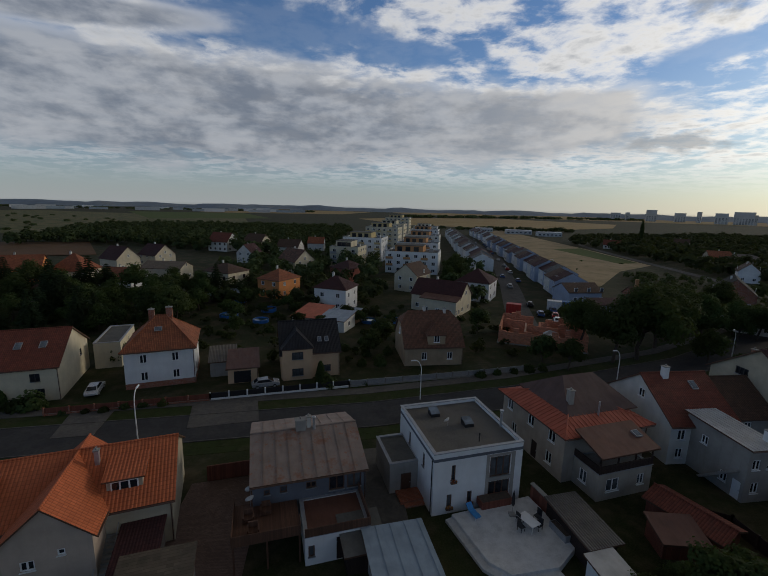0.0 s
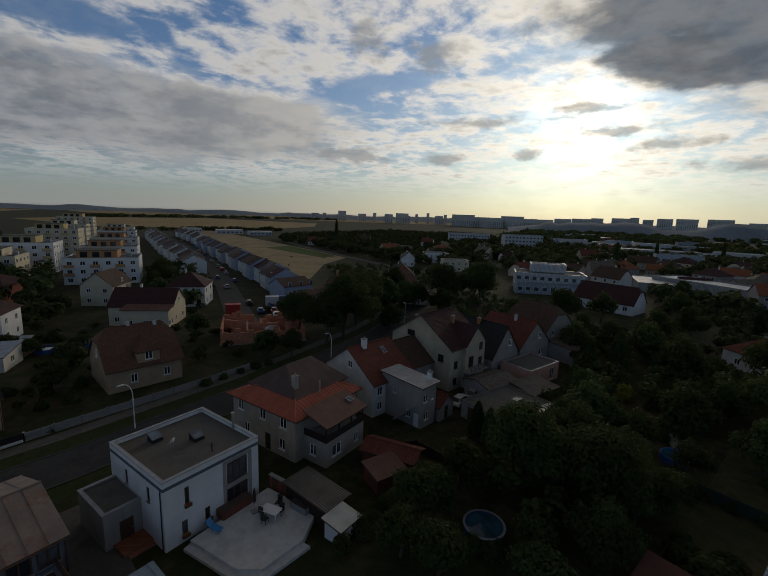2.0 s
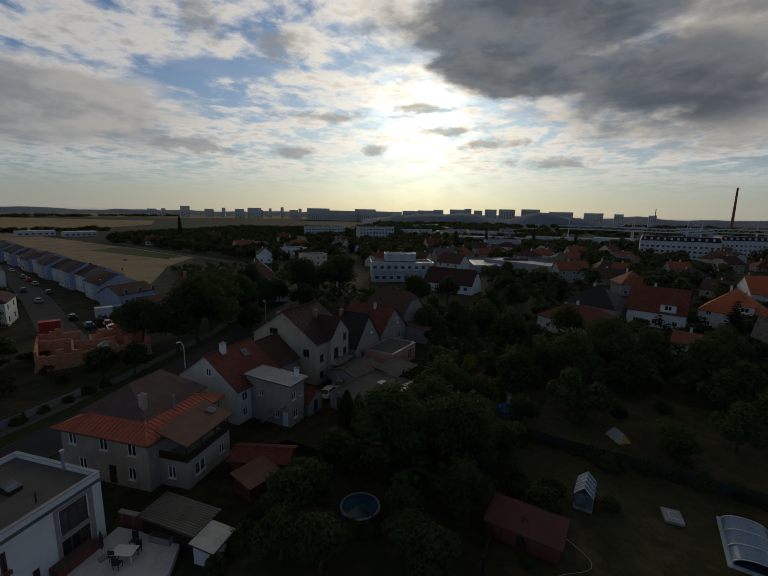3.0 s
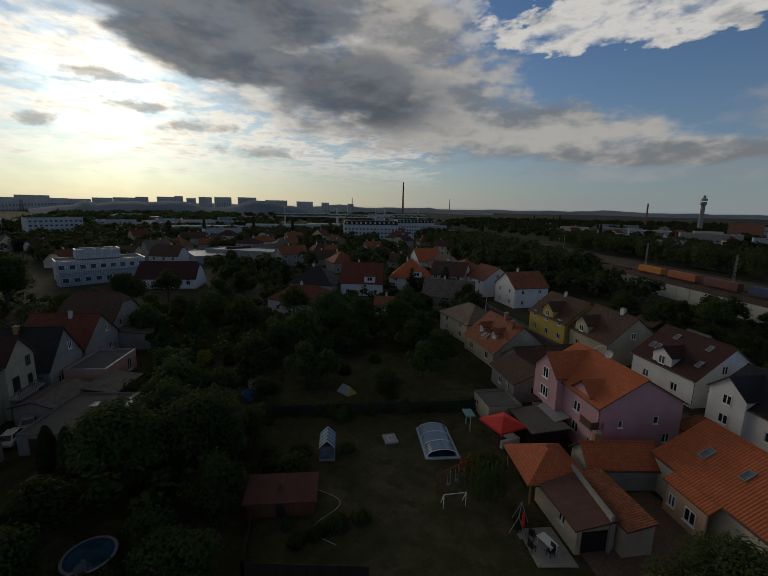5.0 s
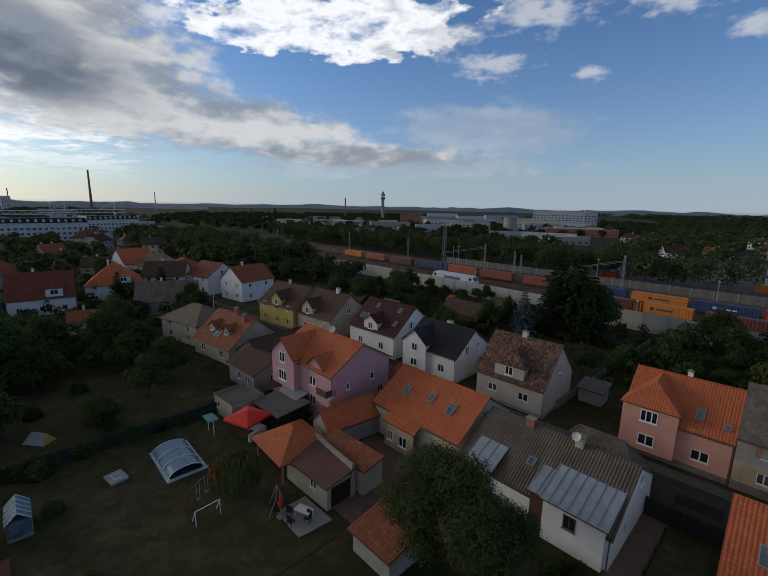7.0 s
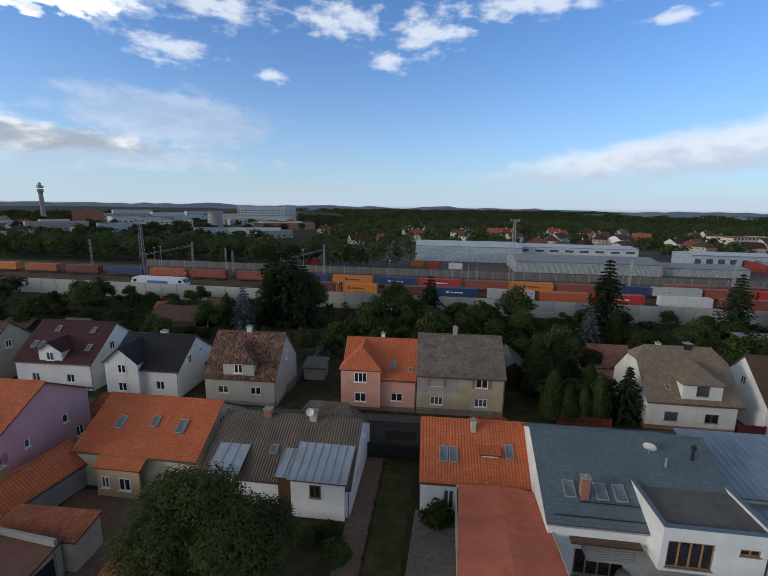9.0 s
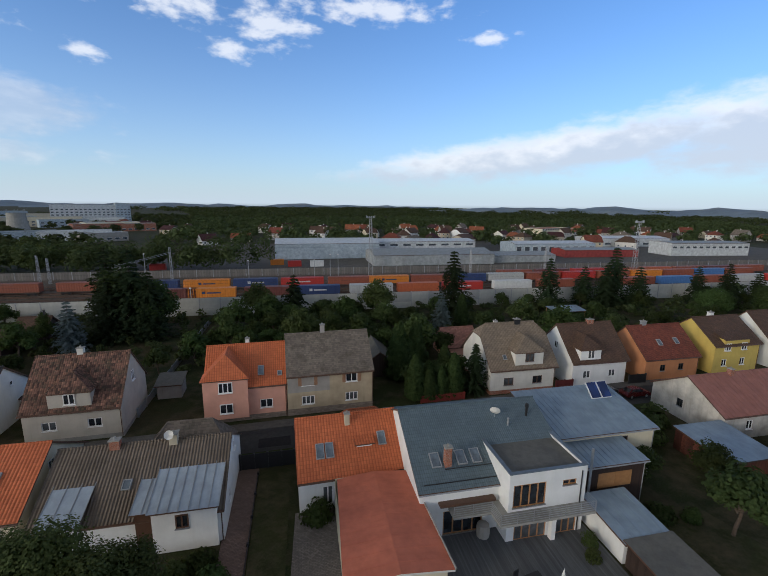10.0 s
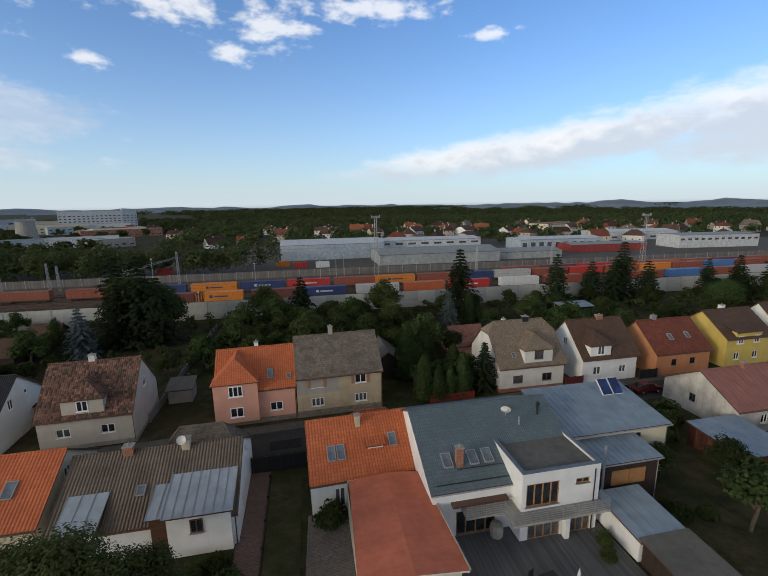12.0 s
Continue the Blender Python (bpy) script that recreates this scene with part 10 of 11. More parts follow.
woods("trees_junction", [(104, 98), (128, 96), (150, 120), (122, 146), (104, 140)], 8.0, 8, 33, "trees round the houses at the junction", 4.4, 60)
woods("trees_street", [(128, -62), (165, -60), (165, -100), (110, -100)], 6.5, 8, 34, "trees between the street and the railway", 4.2, 60)
woods("trees_backyards", [(100, -40), (170, -30), (170, -14), (100, -20)], 9.0, 7, 35, "garden trees behind the street houses", 4.0, 60)
woods("trees_beyond", [(-330, -64), (-132, -66), (-132, -104), (-330, -104)], 8.5, 8, 36, "garden trees along the railway wall", 4.6, 50)
woods("trees_middle", [(-56, 120), (-6, 106), (2, 140), (-4, 150), (-60, 150)], 6.0, 6, 37, "garden trees and hedges between northern houses", 3.4, 70)
woods("trees_lane", [(28, 116), (36, 116), (44, 190), (30, 200), (24, 150)], 6.0, 7.5, 38, "street trees beside the lane", 3.6, 70)
woods("trees_flats", [(-30, 205), (0, 200), (-2, 330), (-40, 330)], 9.0, 7, 39, "trees between the apartment blocks", 4.2, 50)
for pool_x, pool_y in ((-37.7, 101.6), (-28.5, 97.7), (-2.1, 99.4), (58.1, 13.2)):
    CLEAR.append((pool_x, pool_y, 3.4))
# hedges, vegetable beds and thickets that fill the gardens
woods("shrubs_north", [(-74, 60), (-40, 66), (20, 74), (62, 92), (60, 112), (30, 118), (-40, 122), (-110, 118), (-110, 70)], 6.0, 2.1, 51, "hedges and shrubs in the northern gardens", 1.7, 46, LEAF[1], 0.34)
woods("shrubs_junction", [(72, 96), (100, 108), (150, 140), (150, 170), (110, 190), (96, 150)], 5.0, 3.4, 52, "shrubs and young trees at the junction", 2.2, 50, None, 0.3)
CLEAR.append((29.4, 19.6, 3.6))
woods("thicket_gardens", [(31, 12), (50, 12), (54, 10), (100, 9), (118, 34), (96, 40), (58, 30), (31, 27)], 3.6, 4.6, 53, "dense dark garden thicket behind the lawn", 2.3, 60, LEAF[0], 0.28)
woods("thicket_east", [(78, -24), (104, -22), (120, 6), (100, 9), (78, 8)], 4.0, 4.8, 54, "dense dark garden thicket", 2.5, 60, LEAF[0], 0.28)
woods("shrubs_town", [(100, -34), (330, -30), (330, 70), (160, 50), (104, 36)], 6.5, 4.2, 55, "garden shrubs and small trees in the town", 2.6, 44, None, 0.34)
woods("shrubs_railway", [(106, -66), (-130, -68), (-130, -106), (106, -106)], 4.6, 2.4, 56, "shrubs along the gardens by the railway wall", 1.9, 44, None, 0.34)
woods("shrubs_villas", [(84, 56), (125, 60), (138, 100), (104, 100), (84, 80)], 4.8, 3.6, 60, "shrubs and small trees between the villas", 2.2, 50, None, 0.3)
woods("shrubs_lane", [(96, 240), (146, 232), (148, 226), (120, 204), (90, 168), (84, 170)], 30, 1.2, 57, "weeds on the building land", 1.2, 30)
woods("shrubs_terrace", [(44, 150), (52, 186), (44, 200), (30, 190), (26, 120), (34, 122)], 5.0, 3.2, 58, "street trees and hedges beside the lane", 1.9, 50, None, 0.3)
woods("shrubs_walnut", [(24, -18), (30, -20), (30, -12), (23, -12)], 9.0, 1.2, 59, "flower beds beside the garage", 0.8, 40, LEAF[2], 0.3)

# ---------------------------------------------------------------- more small buildings of the south gardens
PINKSHEET = sheet("faded_red_sheet_roof", (0.30, 0.13, 0.105), 0.55, 0.15, 0.2)
house("old white house with stained walls and faded red sheet roof", -49.4, -36.6, 181, 17, 10.4, 3.3, 6.3, STAINED, PINKSHEET, over=0.25, seam=0.7, wins={"l": [(4.4, 1.6, 0.9, 1.1, "k")], "f": [(4.0, 1.2, 1.0, 1.2), (9, 1.2, 1.0, 1.2)]}, chims=[(6.4, 5.0, 0.7, 0.6, 0.6, BRICK)])
house("lean-to with pale corrugated sheet roof", -42.6, -30.4, 181, 6.4, 6.2, 2.2, 2.7, REDWOOD, BLUEZINC, "shed", name="lean_to", category="shed", gutter=False)
house("house behind with dark red sheet roof", -52, -26, 181, 14, 7, 2.8, 4.0, STAINED, PINKSHEET, over=0.25, seam=0.7)
house("brown-roofed garden cabin among trees", 64, -80, 183, 11, 8, 2.5, 4.6, DARKWOOD, BROWN_T, name="garden_cabin", category="shed", gutter=False)
house("small brown garden cabin with chimney pipe", 57.5, -92, 183, 5.5, 5, 2.6, 4.4, DARKWOOD, BROWN_T, name="garden_cabin", category="shed", gutter=False, chims=[(4.4, 2.4, 1.4, 0.3, 0.3, BLACKM)])
house("dark felt-roofed shed behind the grey house", -9.4, -62.5, 181, 4.8, 8.5, 2.6, 4.4, DARKWOOD, FELT, "gable", "y", name="shed", category="shed", gutter=False)
house("garden house with faded pinkish tiled roof", -25.2, -67.5, 181, 6.2, 7.5, 2.8, 5.2, PINK, tiles("faded_pink_roof_tiles", (0.36, 0.17, 0.13), (0.27, 0.12, 0.09), 0.3), name="garden_house", category="shed", gutter=False)
house("small garden hut with dark grey roof", 21.2, -60, 183, 3.2, 3.2, 2.2, 2.7, GREYP, FELT, "shed", name="garden_hut", category="shed", gutter=False)
house("garage behind the white house with dark sheet roof", 37.8, -58, 183, 5.0, 7.0, 2.6, 3.0, WHITE2, DARKWOOD, "shed", name="garage", category="garage", gutter=False)
cn = thing("garden_canopy", at(-60.5, -88, 0, 181), "open garden canopy with a pale blue-grey roof", "canopy")
part("roof", roof_shape([[(0, 0, 2.4), (9, 0, 2.4), (9, 4.5, 2.9), (0, 4.5, 2.9)]], 0.1), [BLUEZINC, WOOD], cn)
for i in range(4):
    part("post", Shape().box((0.3, 8.5)[i % 2], (0.2, 4.2)[i // 2], 0, (0.3, 8.5)[i % 2] + 0.14, (0.2, 4.2)[i // 2] + 0.14, 2.4 + 0.4 * (i // 2)), OAK, cn)
for x, y, L, D, w, rf_ in ((90, -70, 6, 4, DARKWOOD, BROWN_T), (78, -72, 5, 4, WHITE2, FELT), (70, -68, 6, 5, GREYP, CORRD), (-72, -70, 5, 4, DARKWOOD, FELT), (-45, -72, 5, 4, WHITE2, BROWN_T), (70, -90, 4, 3, REDWOOD, OLDORANGE_T)):
    house("small garden shed with pitched roof among trees", x, y, 183, L, D, 2.3, 3.4, w, rf_, name="shed", category="shed", gutter=False, wins={"f": [(L * 0.6, 1.0, 0.7, 0.7, "b")]})

# ---------------------------------------------------------------- fences and gates
def fence(pts, h, mat, label, post=2.4, base=0.0, bar=None, name="fence"):
    ob = thing(name, pose(0, 0, 0), label, "fence")
    for a, b in zip(pts, pts[1:]):
        a, b = Vector((*a, 0)), Vector((*b, 0))
        d = b - a
        n = max(1, round(d.length / post))
        for i in range(n + 1):
            p = a + d * (i / n)
            part("post", Shape().box(-0.1, -0.1, 0, 0.1, 0.1, h + 0.08), bar or mat, ob, m=Matrix.Translation(p))
        for i in range(n):
            p, q = a + d * (i / n), a + d * ((i + 1) / n)
            r = math.degrees(math.atan2(d.y, d.x))
            w = d.length / n
            fm = pose(p.x, p.y, 0, 0, 0, r)
            if base:
                part("plinth", Shape().box(0.1, -0.09, 0, w - 0.1, 0.09, base), bar or CONCRETE, ob, m=fm)
            part("fence_panel", Shape().box(0.1, -0.025, base + 0.03, w - 0.1, 0.025, h), mat, ob, m=fm)
    return ob


fence([(-24.2, 55.8), (-4.4, 61.4)], 1.2, BLACKM, "dark metal front fence on a white plinth", 2.6, 0.35, PVC)
fence([(-44.0, 50.4), (-24.2, 55.8)], 1.1, REDWOOD, "brown garden fence with brick posts", 3.0, 0.3, BRICK)
fence([(-4.4, 61.4), (18.5, 67.4), (26, 69.6)], 1.1, GALV, "wire garden fence with concrete posts", 3.0, 0.25, CONCRETE)
fence([(51.6, 10.0), (51.9, -18.8)], 1.5, plain("dark_green_mesh", (0.015, 0.03, 0.02), 0.8), "dark green screened garden fence", 2.4)
fence([(1.6, -41.2), (7.2, -41.0)], 1.8, BLACKM, "black metal gate across the drive", 1.5, 0, BLACKM, "gate")
fence([(22.0, -55), (22.0, -100)], 1.2, GALV, "wire garden fence between plots", 3.0)
fence([(5.1, -18), (5.3, -40)], 0.25, BLACKM, "low metal edging along the drive", 3.0)
fence([(40, 8.5), (27, 7.5), (26, -2)], 1.2, DARKWOOD, "old dark paling fence in the garden", 2.2)
fence([(-22.6, -52.6), (-16, -52.4)], 1.1, plain("dark_red_fence_paint", (0.20, 0.03, 0.02), 0.6), "dark red metal fence beside the thujas", 2.2)
fence([(-37.8, -53.0), (-40.6, -53.0)], 1.6, plain("dark_red_gate", (0.11, 0.02, 0.02), 0.5), "dark red sheet gate between houses", 1.4, 0, None, "gate")
fence([(-50.8, -53.0), (-53.8, -53.0)], 1.6, BLACKM, "black wrought gate between houses", 1.5, 0, None, "gate")
fence([(29.6, 34.6), (33, 33), (34, 26)], 1.3, DARKWOOD, "dark garden fence below the villa", 2.4)

# ---------------------------------------------------------------- street lamps
def street_lamp(x, y, rot, h=6.4):
    ob = thing("street_lamp", at(x, y, 0, rot), "white curved steel street lamp beside the road", "street lamp", "street lamps")
    s = Shape().tube((0, 0, 0), (0, 0, h * 0.72), 0.09, 0.06, 8)
    pv = Vector((0, 0, h * 0.72))
    for i in range(1, 7):
        a = radians(90 - i * 14)
        q = Vector((1.1 * (1 - math.sin(a)), 0, h * 0.72 + h * 0.27 * math.cos(a)))
        s.tube(pv, q, 0.06, 0.05, 8)
        pv = q
    part("pole", s, PVC, ob)
    part("lamp_head", Shape().tube(pv, pv + Vector((0.75, 0, 0.05)), 0.12, 0.09, 8), PVC, ob)
    return ob


SHIFT[:] = [0.45, 0.0]
for x, y, r in ((-29.0, 45.2, 100), (6.1, 57.6, 200), (39.2, 64.0, 200), (70, 78, 210), (-66, 35, 100)):
    street_lamp(x, y, r)
SHIFT[:] = [0.0, 0.0]
for x, y in ((60, -40.5), (100, -36.5)):
    street_lamp(x, y, -90)
for x, y in ((80, 190), (62, 140), (72, 235), (88, 300)):
    street_lamp(x, y, 160)

# ---------------------------------------------------------------- cars
def car_meshes(paint):
    if ("car", paint.name) in CACHE:
        return CACHE[("car", paint.name)]
    b = Shape()
    prof = [(-2.05, 0.35), (-2.12, 0.62), (-1.95, 0.86), (-1.1, 0.95), (1.35, 0.95), (1.95, 0.84), (2.1, 0.55), (2.05, 0.35)]
    up_ = [(-1.75, 0.93), (-1.15, 1.40), (0.35, 1.44), (1.25, 0.95)]
    for w, pr in ((0.86, prof), (0.72, up_)):
        ww = 0.86 if pr is prof else 0.70
        for sy in (-1, 1):
            pts = [(x, sy * (ww if z < 1.2 else ww * 0.86), z) for x, z in pr]
            b.face(pts if sy < 0 else pts[::-1])
        for (x0, z0), (x1, z1) in zip(pr, pr[1:]):
            w0, w1 = (ww if z0 < 1.2 else ww * 0.86), (ww if z1 < 1.2 else ww * 0.86)
            b.face([(x0, -w0, z0), (x1, -w1, z1), (x1, w1, z1), (x0, w0, z0)])
    b.face([(2.05, -0.86, 0.35), (-2.05, -0.86, 0.35), (-2.05, 0.86, 0.35), (2.05, 0.86, 0.35)])
    g_ = Shape()
    g_.face([(1.20, -0.62, 1.0), (1.20, 0.62, 1.0), (0.42, 0.56, 1.42), (0.42, -0.56, 1.42)]).face([(-1.72, 0.62, 0.98), (-1.72, -0.62, 0.98), (-1.2, -0.56, 1.38), (-1.2, 0.56, 1.38)])
    for sy in (-1, 1):
        g_.face([(-1.35, sy * 0.715, 0.99), (1.0, sy * 0.715, 0.99), (0.35, sy * 0.625, 1.38), (-1.05, sy * 0.625, 1.38)])
    wh_ = Shape().tube((0, -0.1, 0), (0, 0.1, 0), 0.31, n=16)
    rim = Shape().tube((0, -0.11, 0), (0, 0.11, 0), 0.19, n=12)
    lt = Shape().box(2.0, -0.75, 0.58, 2.1, -0.4, 0.75)
    CACHE[("car", paint.name)] = (b.mesh("body", paint), g_.mesh("glazing", GLASS), wh_.mesh("wheel", TYRE), rim.mesh("rim", GALV), lt.mesh("headlight", PVC))
    return CACHE[("car", paint.name)]


CARP = {k: plain("car_paint_" + k, c, 0.25, 0.2, 0.04) for k, c in dict(white=(0.66, 0.66, 0.66), silver=(0.36, 0.37, 0.38), darkred=(0.12, 0.015, 0.015), black=(0.02, 0.02, 0.022), blue=(0.03, 0.08, 0.22), red=(0.35, 0.02, 0.015)).items()}


def car(x, y, rot, col):
    b, g_, w, r_, l_ = car_meshes(CARP[col])
    ob = thing("car", at(x, y, 0.08, rot), ("dark red" if col == "darkred" else col) + " parked passenger car with dark windows", "car", "parked cars")
    part("body", b, None, ob)
    part("glazing", g_, None, ob, m=Matrix.Translation((0, 0, 0.012)))
    for sx in (-1.28, 1.3):
        for sy in (-0.78, 0.78):
            k = part("wheel", w, None, ob, m=pose(sx, sy, 0.31))
            part("rim", r_, None, k)
    part("headlight", l_, None, ob)
    part("headlight", l_, None, ob, m=Matrix.Translation((0, 1.15, 0)))
    return ob


SHIFT[:] = [0.45, 0.0]
for x, y, r, c in ((-42.6, 57.6, 110, "white"), (-18.0, 60.8, 20, "silver"), (50.4, 39.0, 25, "silver"), (46.8, 38.4, 10, "white"), (51, 100, -10, "black"), (47.0, 108, 70, "red"), (48.8, 114, 75, "blue"), (45.5, 103, 70, "white"), (53, 108.5, 60, "silver"), (55.5, 112, 150, "blue"), (57.5, 107.5, 20, "black"), (62, 105.5, -10, "silver"), (43.6, 109.5, 75, "blue"), (44.6, 121, 78, "black")):
    car(x, y, r, c)
SHIFT[:] = [0.0, 0.0]
for x, y, r, c in ((12.4, -47.6, 183, "white"), (-48.3, -49.0, 182, "darkred"), (-44, -50.6, 182, "black"), (70, -41, 186, "blue"), (54.5, -43.4, 184, "silver"), (-64, -50.4, 182, "black"), (103, -12, 60, "silver"), (108, -14, 60, "white")):
    car(x, y, r, c)
for x, y, c, L_ in ((37.5, 112.5, "red", 4.0), (55, 116.5, "blue", 4.0), (51.0, 117.5, "white", 4.0)):
    c_ = thing("skip_container", at(x, y, 0.06, -20), NAMES[c] + " steel site container beside the lane", "container")
    part("container_body", container_mesh(L_, c), None, c_)
lr = random.Random(3)
for i in range(22):
    f_ = i / 22
    car(50.5 + 40 * f_ + lr.choice((-2.6, 2.6)), 150 + 255 * f_ + lr.uniform(-2, 2), 80, lr.choice(("white", "silver", "black", "blue", "red")))

# ---------------------------------------------------------------- the large garden
SHIFT[:] = [-0.6, -0.15]
pe = thing("pool_enclosure", at(44.6, -11.2, 0, 180), "arched clear polycarbonate pool enclosure on a pale blue kerb", "pool cover")
part("kerb", Shape().box(-3.4, -2.0, 0, 3.4, 2.0, 0.15), plain("pale_blue_kerb", (0.42, 0.52, 0.60), 0.7), pe)
part("water", Shape().box(-3.0, -1.6, 0.15, 3.0, 1.6, 0.2), WATER, pe)
for k in range(3):
    cv = Shape()
    x0, x1, n_ = -3.0 + k * 2.0, -1.04 + k * 2.0, 12
    for i in range(n_):
        a, b = math.pi * i / n_, math.pi * (i + 1) / n_
        r_ = 1.75 - 0.05 * k
        cv.face([(x0, r_ * math.cos(a), 0.2 + 0.78 * math.sin(a)), (x1, r_ * math.cos(a), 0.2 + 0.78 * math.sin(a)), (x1, r_ * math.cos(b), 0.2 + 0.78 * math.sin(b)), (x0, r_ * math.cos(b), 0.2 + 0.78 * math.sin(b))])
    sg = part("cover_segment", cv, POLY, pe)
    for xx in (x0, x1):
        rb = Shape()
        for i in range(n_):
            a, b = math.pi * i / n_, math.pi * (i + 1) / n_
            rb.beam((xx, 1.77 * math.cos(a), 0.2 + 0.80 * math.sin(a)), (xx, 1.77 * math.cos(b), 0.2 + 0.80 * math.sin(b)), 0.06)
        part("rib", rb, PVC, sg)
um = thing("beer_umbrella", at(44.9, -19.4, 0, 20), "square red canvas parasol over a white stall", "parasol")
part("canopy", Shape().face([(-2, -2, 2.3), (2, -2, 2.3), (0, 0, 3.1)]).face([(2, -2, 2.3), (2, 2, 2.3), (0, 0, 3.1)]).face([(2, 2, 2.3), (-2, 2, 2.3), (0, 0, 3.1)]).face([(-2, 2, 2.3), (-2, -2, 2.3), (0, 0, 3.1)]), REDPL, um)
vl = Shape()
for a, b in (((-2, -2), (2, -2)), ((2, -2), (2, 2)), ((2, 2), (-2, 2)), ((-2, 2), (-2, -2))):
    vl.face([(*a, 2.05), (*b, 2.05), (*b, 2.3), (*a, 2.3)])
part("valance", vl, REDPL, um)
part("pole", Shape().tube((0, 0, 0), (0, 0, 3.1), 0.04), PVC, um)
stl = thing("stall", at(44.6, -19.2, 0, 20), "white counter stall with crates below the red parasol", "stall")
part("counter", Shape().box(-1.6, -1.5, 0, 1.6, -1.0, 0.95).box(-1.6, -1.0, 0, -1.2, 1.2, 0.95), WHITE2, stl)
part("crate", Shape().box(-0.6, 0.1, 0, 0.6, 0.9, 0.6), WOOD, stl)
sw = thing("swing_set", at(35.9, -9.8, 0, -60), "red-brown timber swing frame with a climbing tower", "swing")
for x0 in (0, 3.0):
    part("frame_leg", Shape().beam((x0, -0.8, 0), (x0, 0, 2.2), 0.1).beam((x0, 0.8, 0), (x0, 0, 2.2), 0.1), REDWOOD, sw)
part("beam", Shape().beam((-0.2, 0, 2.2), (4.4, 0, 2.2), 0.12), REDWOOD, sw)
for x0 in (0.9, 2.0):
    q_ = part("swing_seat", Shape().box(x0 - 0.2, -0.1, 0.5, x0 + 0.2, 0.1, 0.54), CT["blue"], sw)
    part("ropes", Shape().beam((x0 - 0.18, 0, 0.54), (x0 - 0.18, 0, 2.2), 0.02).beam((x0 + 0.18, 0, 0.54), (x0 + 0.18, 0, 2.2), 0.02), CANVAS, q_)
part("tower", Shape().box(3.2, -0.8, 1.0, 4.6, 0.8, 1.1).box(3.2, -0.8, 1.1, 3.26, 0.8, 1.9).box(4.54, -0.8, 1.1, 4.6, 0.8, 1.9).box(3.2, 0.74, 1.1, 4.6, 0.8, 1.9), plain("orange_red_timber", (0.42, 0.09, 0.03), 0.7), sw)
for i in range(4):
    part("tower_post", Shape().box((3.2, 4.5)[i % 2], (-0.8, 0.7)[i // 2], 0, (3.2, 4.5)[i % 2] + 0.1, (-0.8, 0.7)[i // 2] + 0.1, 2.4), OAK, sw)
part("slide", Shape().beam((4.6, 0, 1.1), (6.3, 0, 0.1), 0.5, 0.06), CT["orange"], sw)
gl = thing("football_goal", at(33.6, -9.4, 0, -85), "small white steel football goal with a net", "goal")
for a, b in (((0, 0, 0), (0, 0, 1.5)), ((2.2, 0, 0), (2.2, 0, 1.5)), ((0, 0, 1.5), (2.2, 0, 1.5)), ((0, 0, 1.5), (0, 0.8, 0)), ((2.2, 0, 1.5), (2.2, 0.8, 0))):
    part("bar", Shape().beam(a, b, 0.06), PVC, gl)
gh_ = thing("greenhouse", at(41.7, 2.7, 0, -90), "small glass greenhouse with white frame and pitched roof", "greenhouse")
part("base", Shape().box(0, 0, 0, 1.7, 3.0, 0.3), CONCRETE, gh_)
part("glass_wall", Shape().box(0.05, 0.05, 0.3, 1.65, 2.95, 1.7), SKYGLASS, gh_)
part("glass_roof", roof_shape(roof_polys("gable", 3.0, 1.7, 1.7, 2.5, 0.05, 0.05, 0), 0.04), [POLY, PVC], gh_, m=pose(1.7, 0, 0, 0, 0, 90))
for i in range(5):
    part("glazing_bar", Shape().beam((0, i * 0.74, 1.72), (0.85, i * 0.74, 2.56), 0.05).beam((1.7, i * 0.74, 1.72), (0.85, i * 0.74, 2.56), 0.05), PVC, gh_)
tt = thing("tent", at(59.0, -0.4, 0, 40), "small grey and yellow dome tent on the lawn", "tent")
part("fly", Shape().face([(-1.4, -0.9, 0), (1.4, -0.9, 0), (0.9, 0, 1.2), (-0.9, 0, 1.2)]).face([(1.4, 0.9, 0), (-1.4, 0.9, 0), (-0.9, 0, 1.2), (0.9, 0, 1.2)]), GREYM, tt)
part("tent_end", Shape().face([(1.4, -0.9, 0), (1.4, 0.9, 0), (0.9, 0, 1.2)]).face([(-1.4, 0.9, 0), (-1.4, -0.9, 0), (-0.9, 0, 1.2)]), YELLOW, tt)
house("low red-brown garden shed with felt roof", 33.6, 8.7, -90, 6.0, 2.8, 1.8, 2.3, REDWOOD, sheet("red_brown_felt", (0.12, 0.042, 0.032), 0.9, 0.0), "shed", name="garden_shed", category="shed", gutter=False, doors=[("f", 3, 0.9, 1.5, DARKWOOD)])
house("open lean-to with a pale blue sheet roof", -49.0, 115.6, 39, 10.5, 6.0, 2.2, 2.7, DARKWOOD, BLUEZINC, "shed", name="lean_to", category="shed", gutter=False)


def garden_pool(x, y, r):
    ob = thing("round_pool", at(x, y), "round blue garden pool on the grass", "pool", "round garden pools")
    part("pool_wall", Shape().lathe([(r, 0), (r, 0.8), (r - 0.08, 0.8), (r - 0.1, 0.6)], 20), BLUEPL, ob)
    part("water", Shape().lathe([(r - 0.1, 0.6), (0.001, 0.6)], 20), WATER, ob)
    return ob


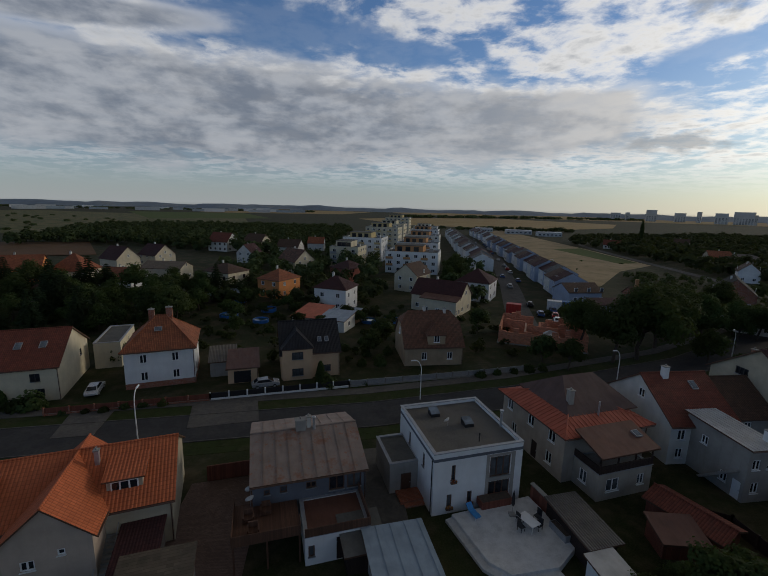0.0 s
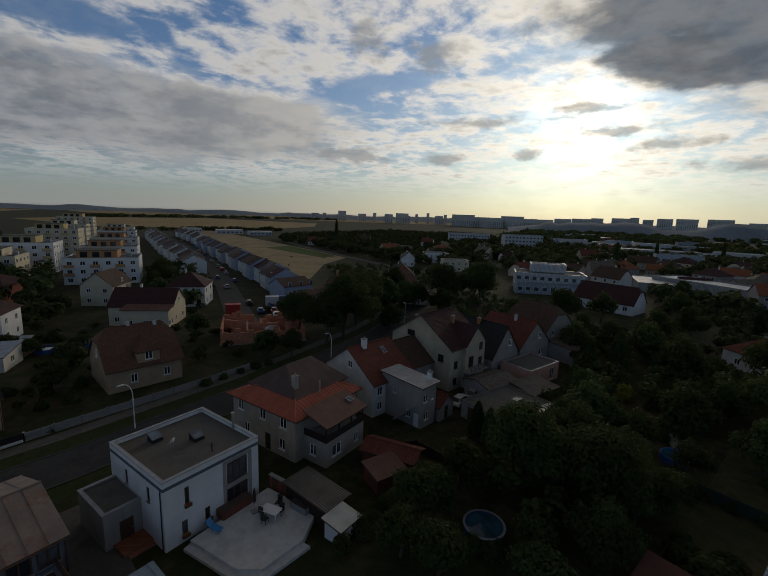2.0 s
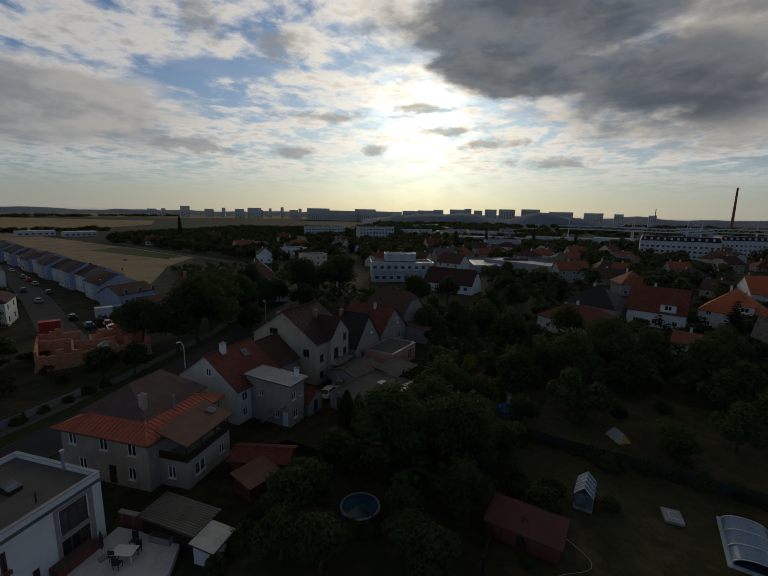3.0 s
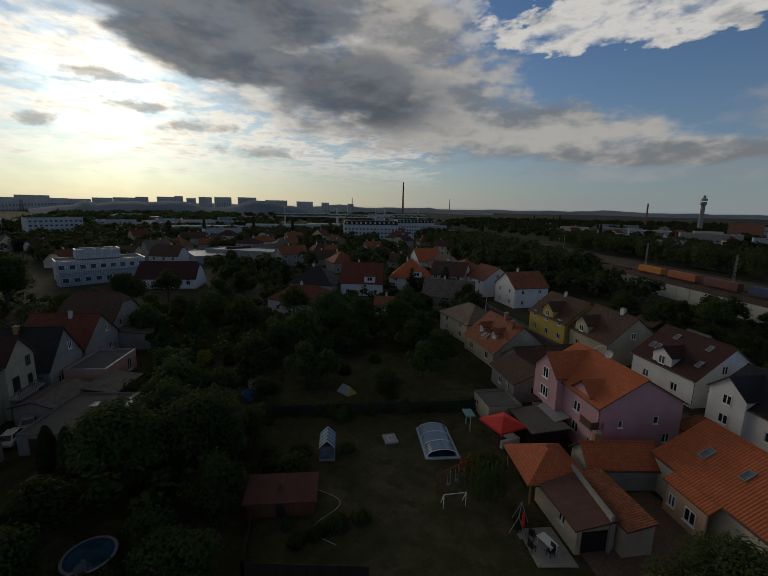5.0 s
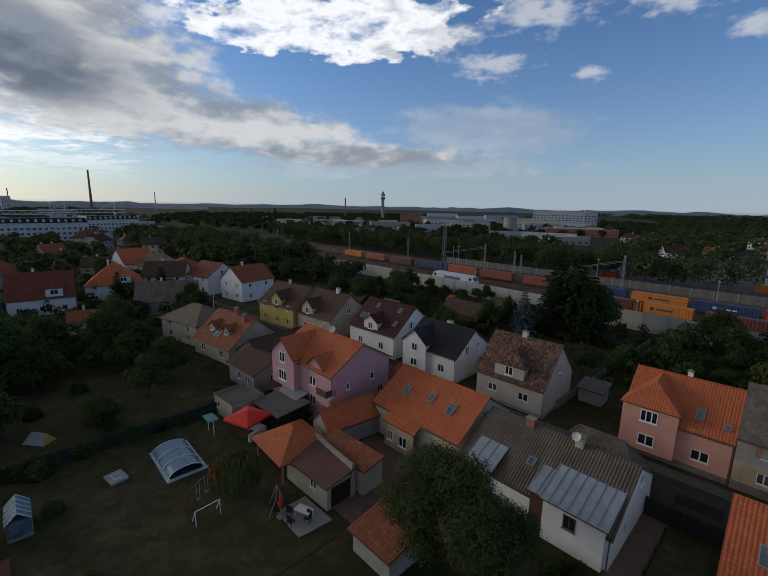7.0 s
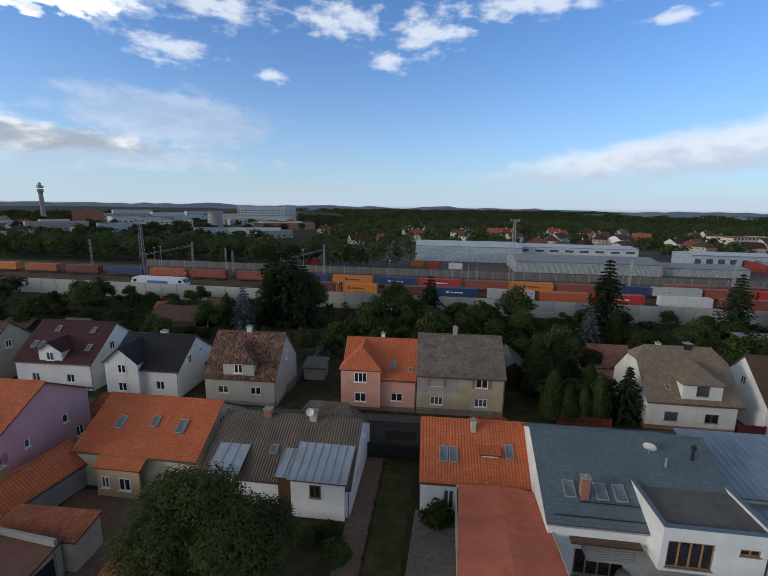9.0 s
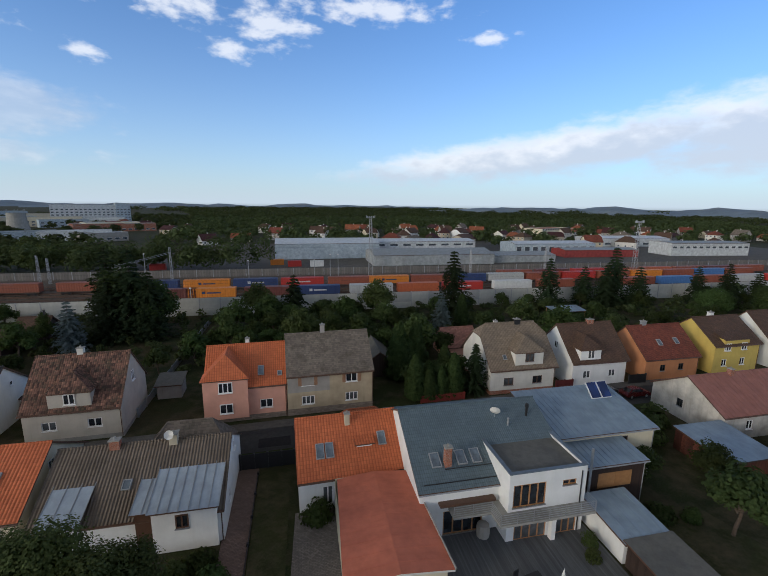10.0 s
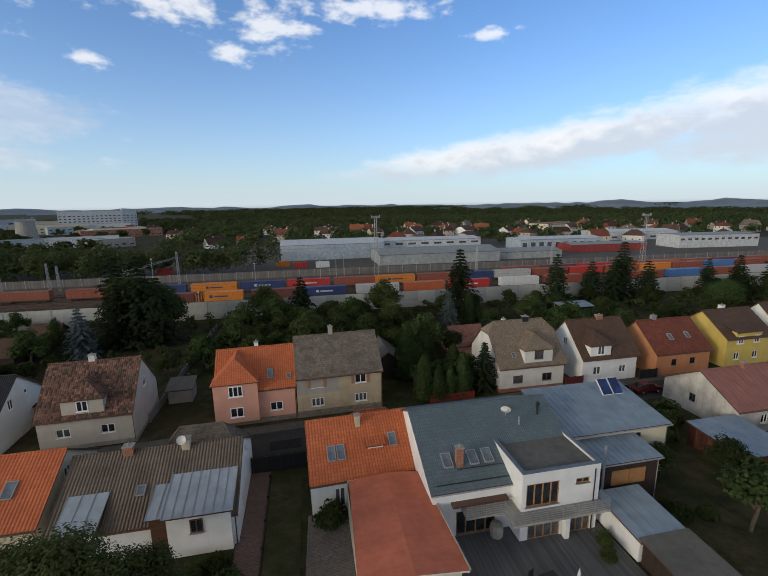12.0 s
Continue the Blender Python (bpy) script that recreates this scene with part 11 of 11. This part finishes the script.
for x, y, r in ((-37.7, 101.6, 2.3), (-28.5, 97.7, 1.9), (-2.1, 99.4, 1.8), (58.1, 13.2, 1.7)):
    garden_pool(x, y, r)
pr = thing("round_pool", at(29.4, 19.6), "round above-ground pool with a blue wall", "pool")
part("pool_wall", Shape().lathe([(1.75, 0), (1.8, 1.0), (1.88, 1.02), (1.88, 0.95), (1.72, 0.95), (1.7, 0.8)], 24), plain("dull_blue_pool_wall", (0.03, 0.07, 0.13), 0.5), pr)
part("water", Shape().lathe([(1.72, 0.8), (0.001, 0.8)], 24), WATER, pr)
part("pool_rim", Shape().lathe([(1.7, 1.03), (1.92, 1.03), (1.92, 1.0)], 24), plain("grey_pool_rim", (0.2, 0.24, 0.3), 0.5), pr)
table(at(28.4, -17.0, 0.1, 20), 1.6, 0.9, PVC, "white garden table beside the garage")
for x, y, r in ((29.4, -16.2, 40), (27.6, -16.9, 200), (28.2, -15.6, 20)):
    c_ = copy_thing(ch, at(x, y, 0.1, r))
    tagged(c_, "dark slatted garden chair beside the garage", "chair", "chairs beside the garage")
closed_umbrella(at(29.7, -15.4, 0.1), REDPL, "closed red parasol beside the garage", 2.6)
slab("terrace_garage", [(30.6, -15.4), (26.6, -15.4), (26.4, -18.7), (30.6, -18.5)], 0.1, CONCRETE, "small concrete terrace beside the garage", th=0.1)
bq = thing("swing_bench", at(30.8, -15.6, 0, 150), "green garden swing bench with canopy frame", "bench")
part("seat", Shape().box(-0.8, -0.3, 0.45, 0.8, 0.3, 0.55).box(-0.8, 0.25, 0.55, 0.8, 0.35, 1.1), THUJA, bq)
for sx in (-1.0, 1.0):
    part("frame_leg", Shape().beam((sx, -0.7, 0), (sx, 0, 1.9), 0.06).beam((sx, 0.7, 0), (sx, 0, 1.9), 0.06), GREYM, bq)
part("top_bar", Shape().beam((-1.0, 0, 1.9), (1.0, 0, 1.9), 0.06), GREYM, bq)
tp = thing("sand_cover", at(45.5, -5.6, 0.03, 10), "grey wooden sandpit lid with a white hose", "sandpit")
part("lid", Shape().box(-1.0, -0.8, 0, 1.0, 0.8, 0.25), GREYM, tp)
part("hose", Shape().beam((-0.5, -0.4, 0.28), (-0.5, 0.3, 0.28), 0.05).beam((-0.5, 0.3, 0.28), (0.5, 0.3, 0.28), 0.05).beam((0.5, 0.3, 0.28), (0.5, -0.4, 0.28), 0.05), PVC, tp)
sh_ = thing("parasol_stand", at(47.8, -16.0, 0, 0), "small turquoise market canopy on a white stand", "canopy")
part("canopy", Shape().box(-1.0, -0.6, 2.0, 1.0, 0.6, 2.15), plain("turquoise_canvas", (0.10, 0.28, 0.28), 0.7), sh_)
for sx in (-0.9, 0.9):
    part("post", Shape().box(sx - 0.04, -0.04, 0, sx + 0.04, 0.04, 2.0), PVC, sh_)
rt = thing("round_table", at(27.5, 27.9), "white round plastic table on the dark lawn", "table")
part("tabletop", Shape().lathe([(0.001, 0.74), (0.6, 0.74), (0.6, 0.70), (0.001, 0.69)], 18), PVC, rt)
part("pedestal", Shape().tube((0, 0, 0), (0, 0, 0.7), 0.06), PVC, rt)
for x, y, r, w_, d_ in ((60.6, 12.0, 30, 3.6, 1.6), (62.6, 14.6, 25, 4.2, 1.2)):
    tq = thing("tarpaulin", at(x, y, 0.0, r), "grey tarpaulin spread over a low heap", "tarpaulin")
    part("sheet", roof_shape([[(-w_ / 2, -d_ / 2, 0.15), (w_ / 2, -d_ / 2, 0.15), (w_ / 2 - 0.4, 0, 0.75), (-w_ / 2 + 0.4, 0, 0.75)], [(w_ / 2, d_ / 2, 0.15), (-w_ / 2, d_ / 2, 0.15), (-w_ / 2 + 0.4, 0, 0.75), (w_ / 2 - 0.4, 0, 0.75)]], 0.1), [GREYM, GREYM], tq)
hs = thing("garden_hose", at(30.0, 0.6, 0.05), "pale garden hose lying on the lawn", "hose")
hb = Shape()
pv_ = None
for k in range(40):
    q_ = (9.0 * k / 39, 1.6 * math.sin(k * 0.21) + 0.06 * k, 0.02)
    if pv_:
        hb.tube(pv_, q_, 0.022, n=5, caps=False)
    pv_ = q_
part("hose", hb, CANVAS, hs)
SHIFT[:] = [0.0, 0.0]
for x, y, r, lb, mt_ in ((-30, 108, 2.0, "round blue garden pool among trees", BLUEPL), (-41, 118, 1.8, "round blue garden pool among trees", BLUEPL), (3, 100, 1.8, "round blue garden pool behind the house", BLUEPL)):
    ob = thing("round_pool", pose(x, y, 0), lb, "pool", "garden pools")
    part("pool_wall", Shape().lathe([(r, 0), (r, 1.0), (r * 0.95, 1.0), (r * 0.95, 0.8)], 20), mt_, ob)
    part("water", Shape().lathe([(r * 0.95, 0.8), (0.001, 0.8)], 20), WATER, ob)
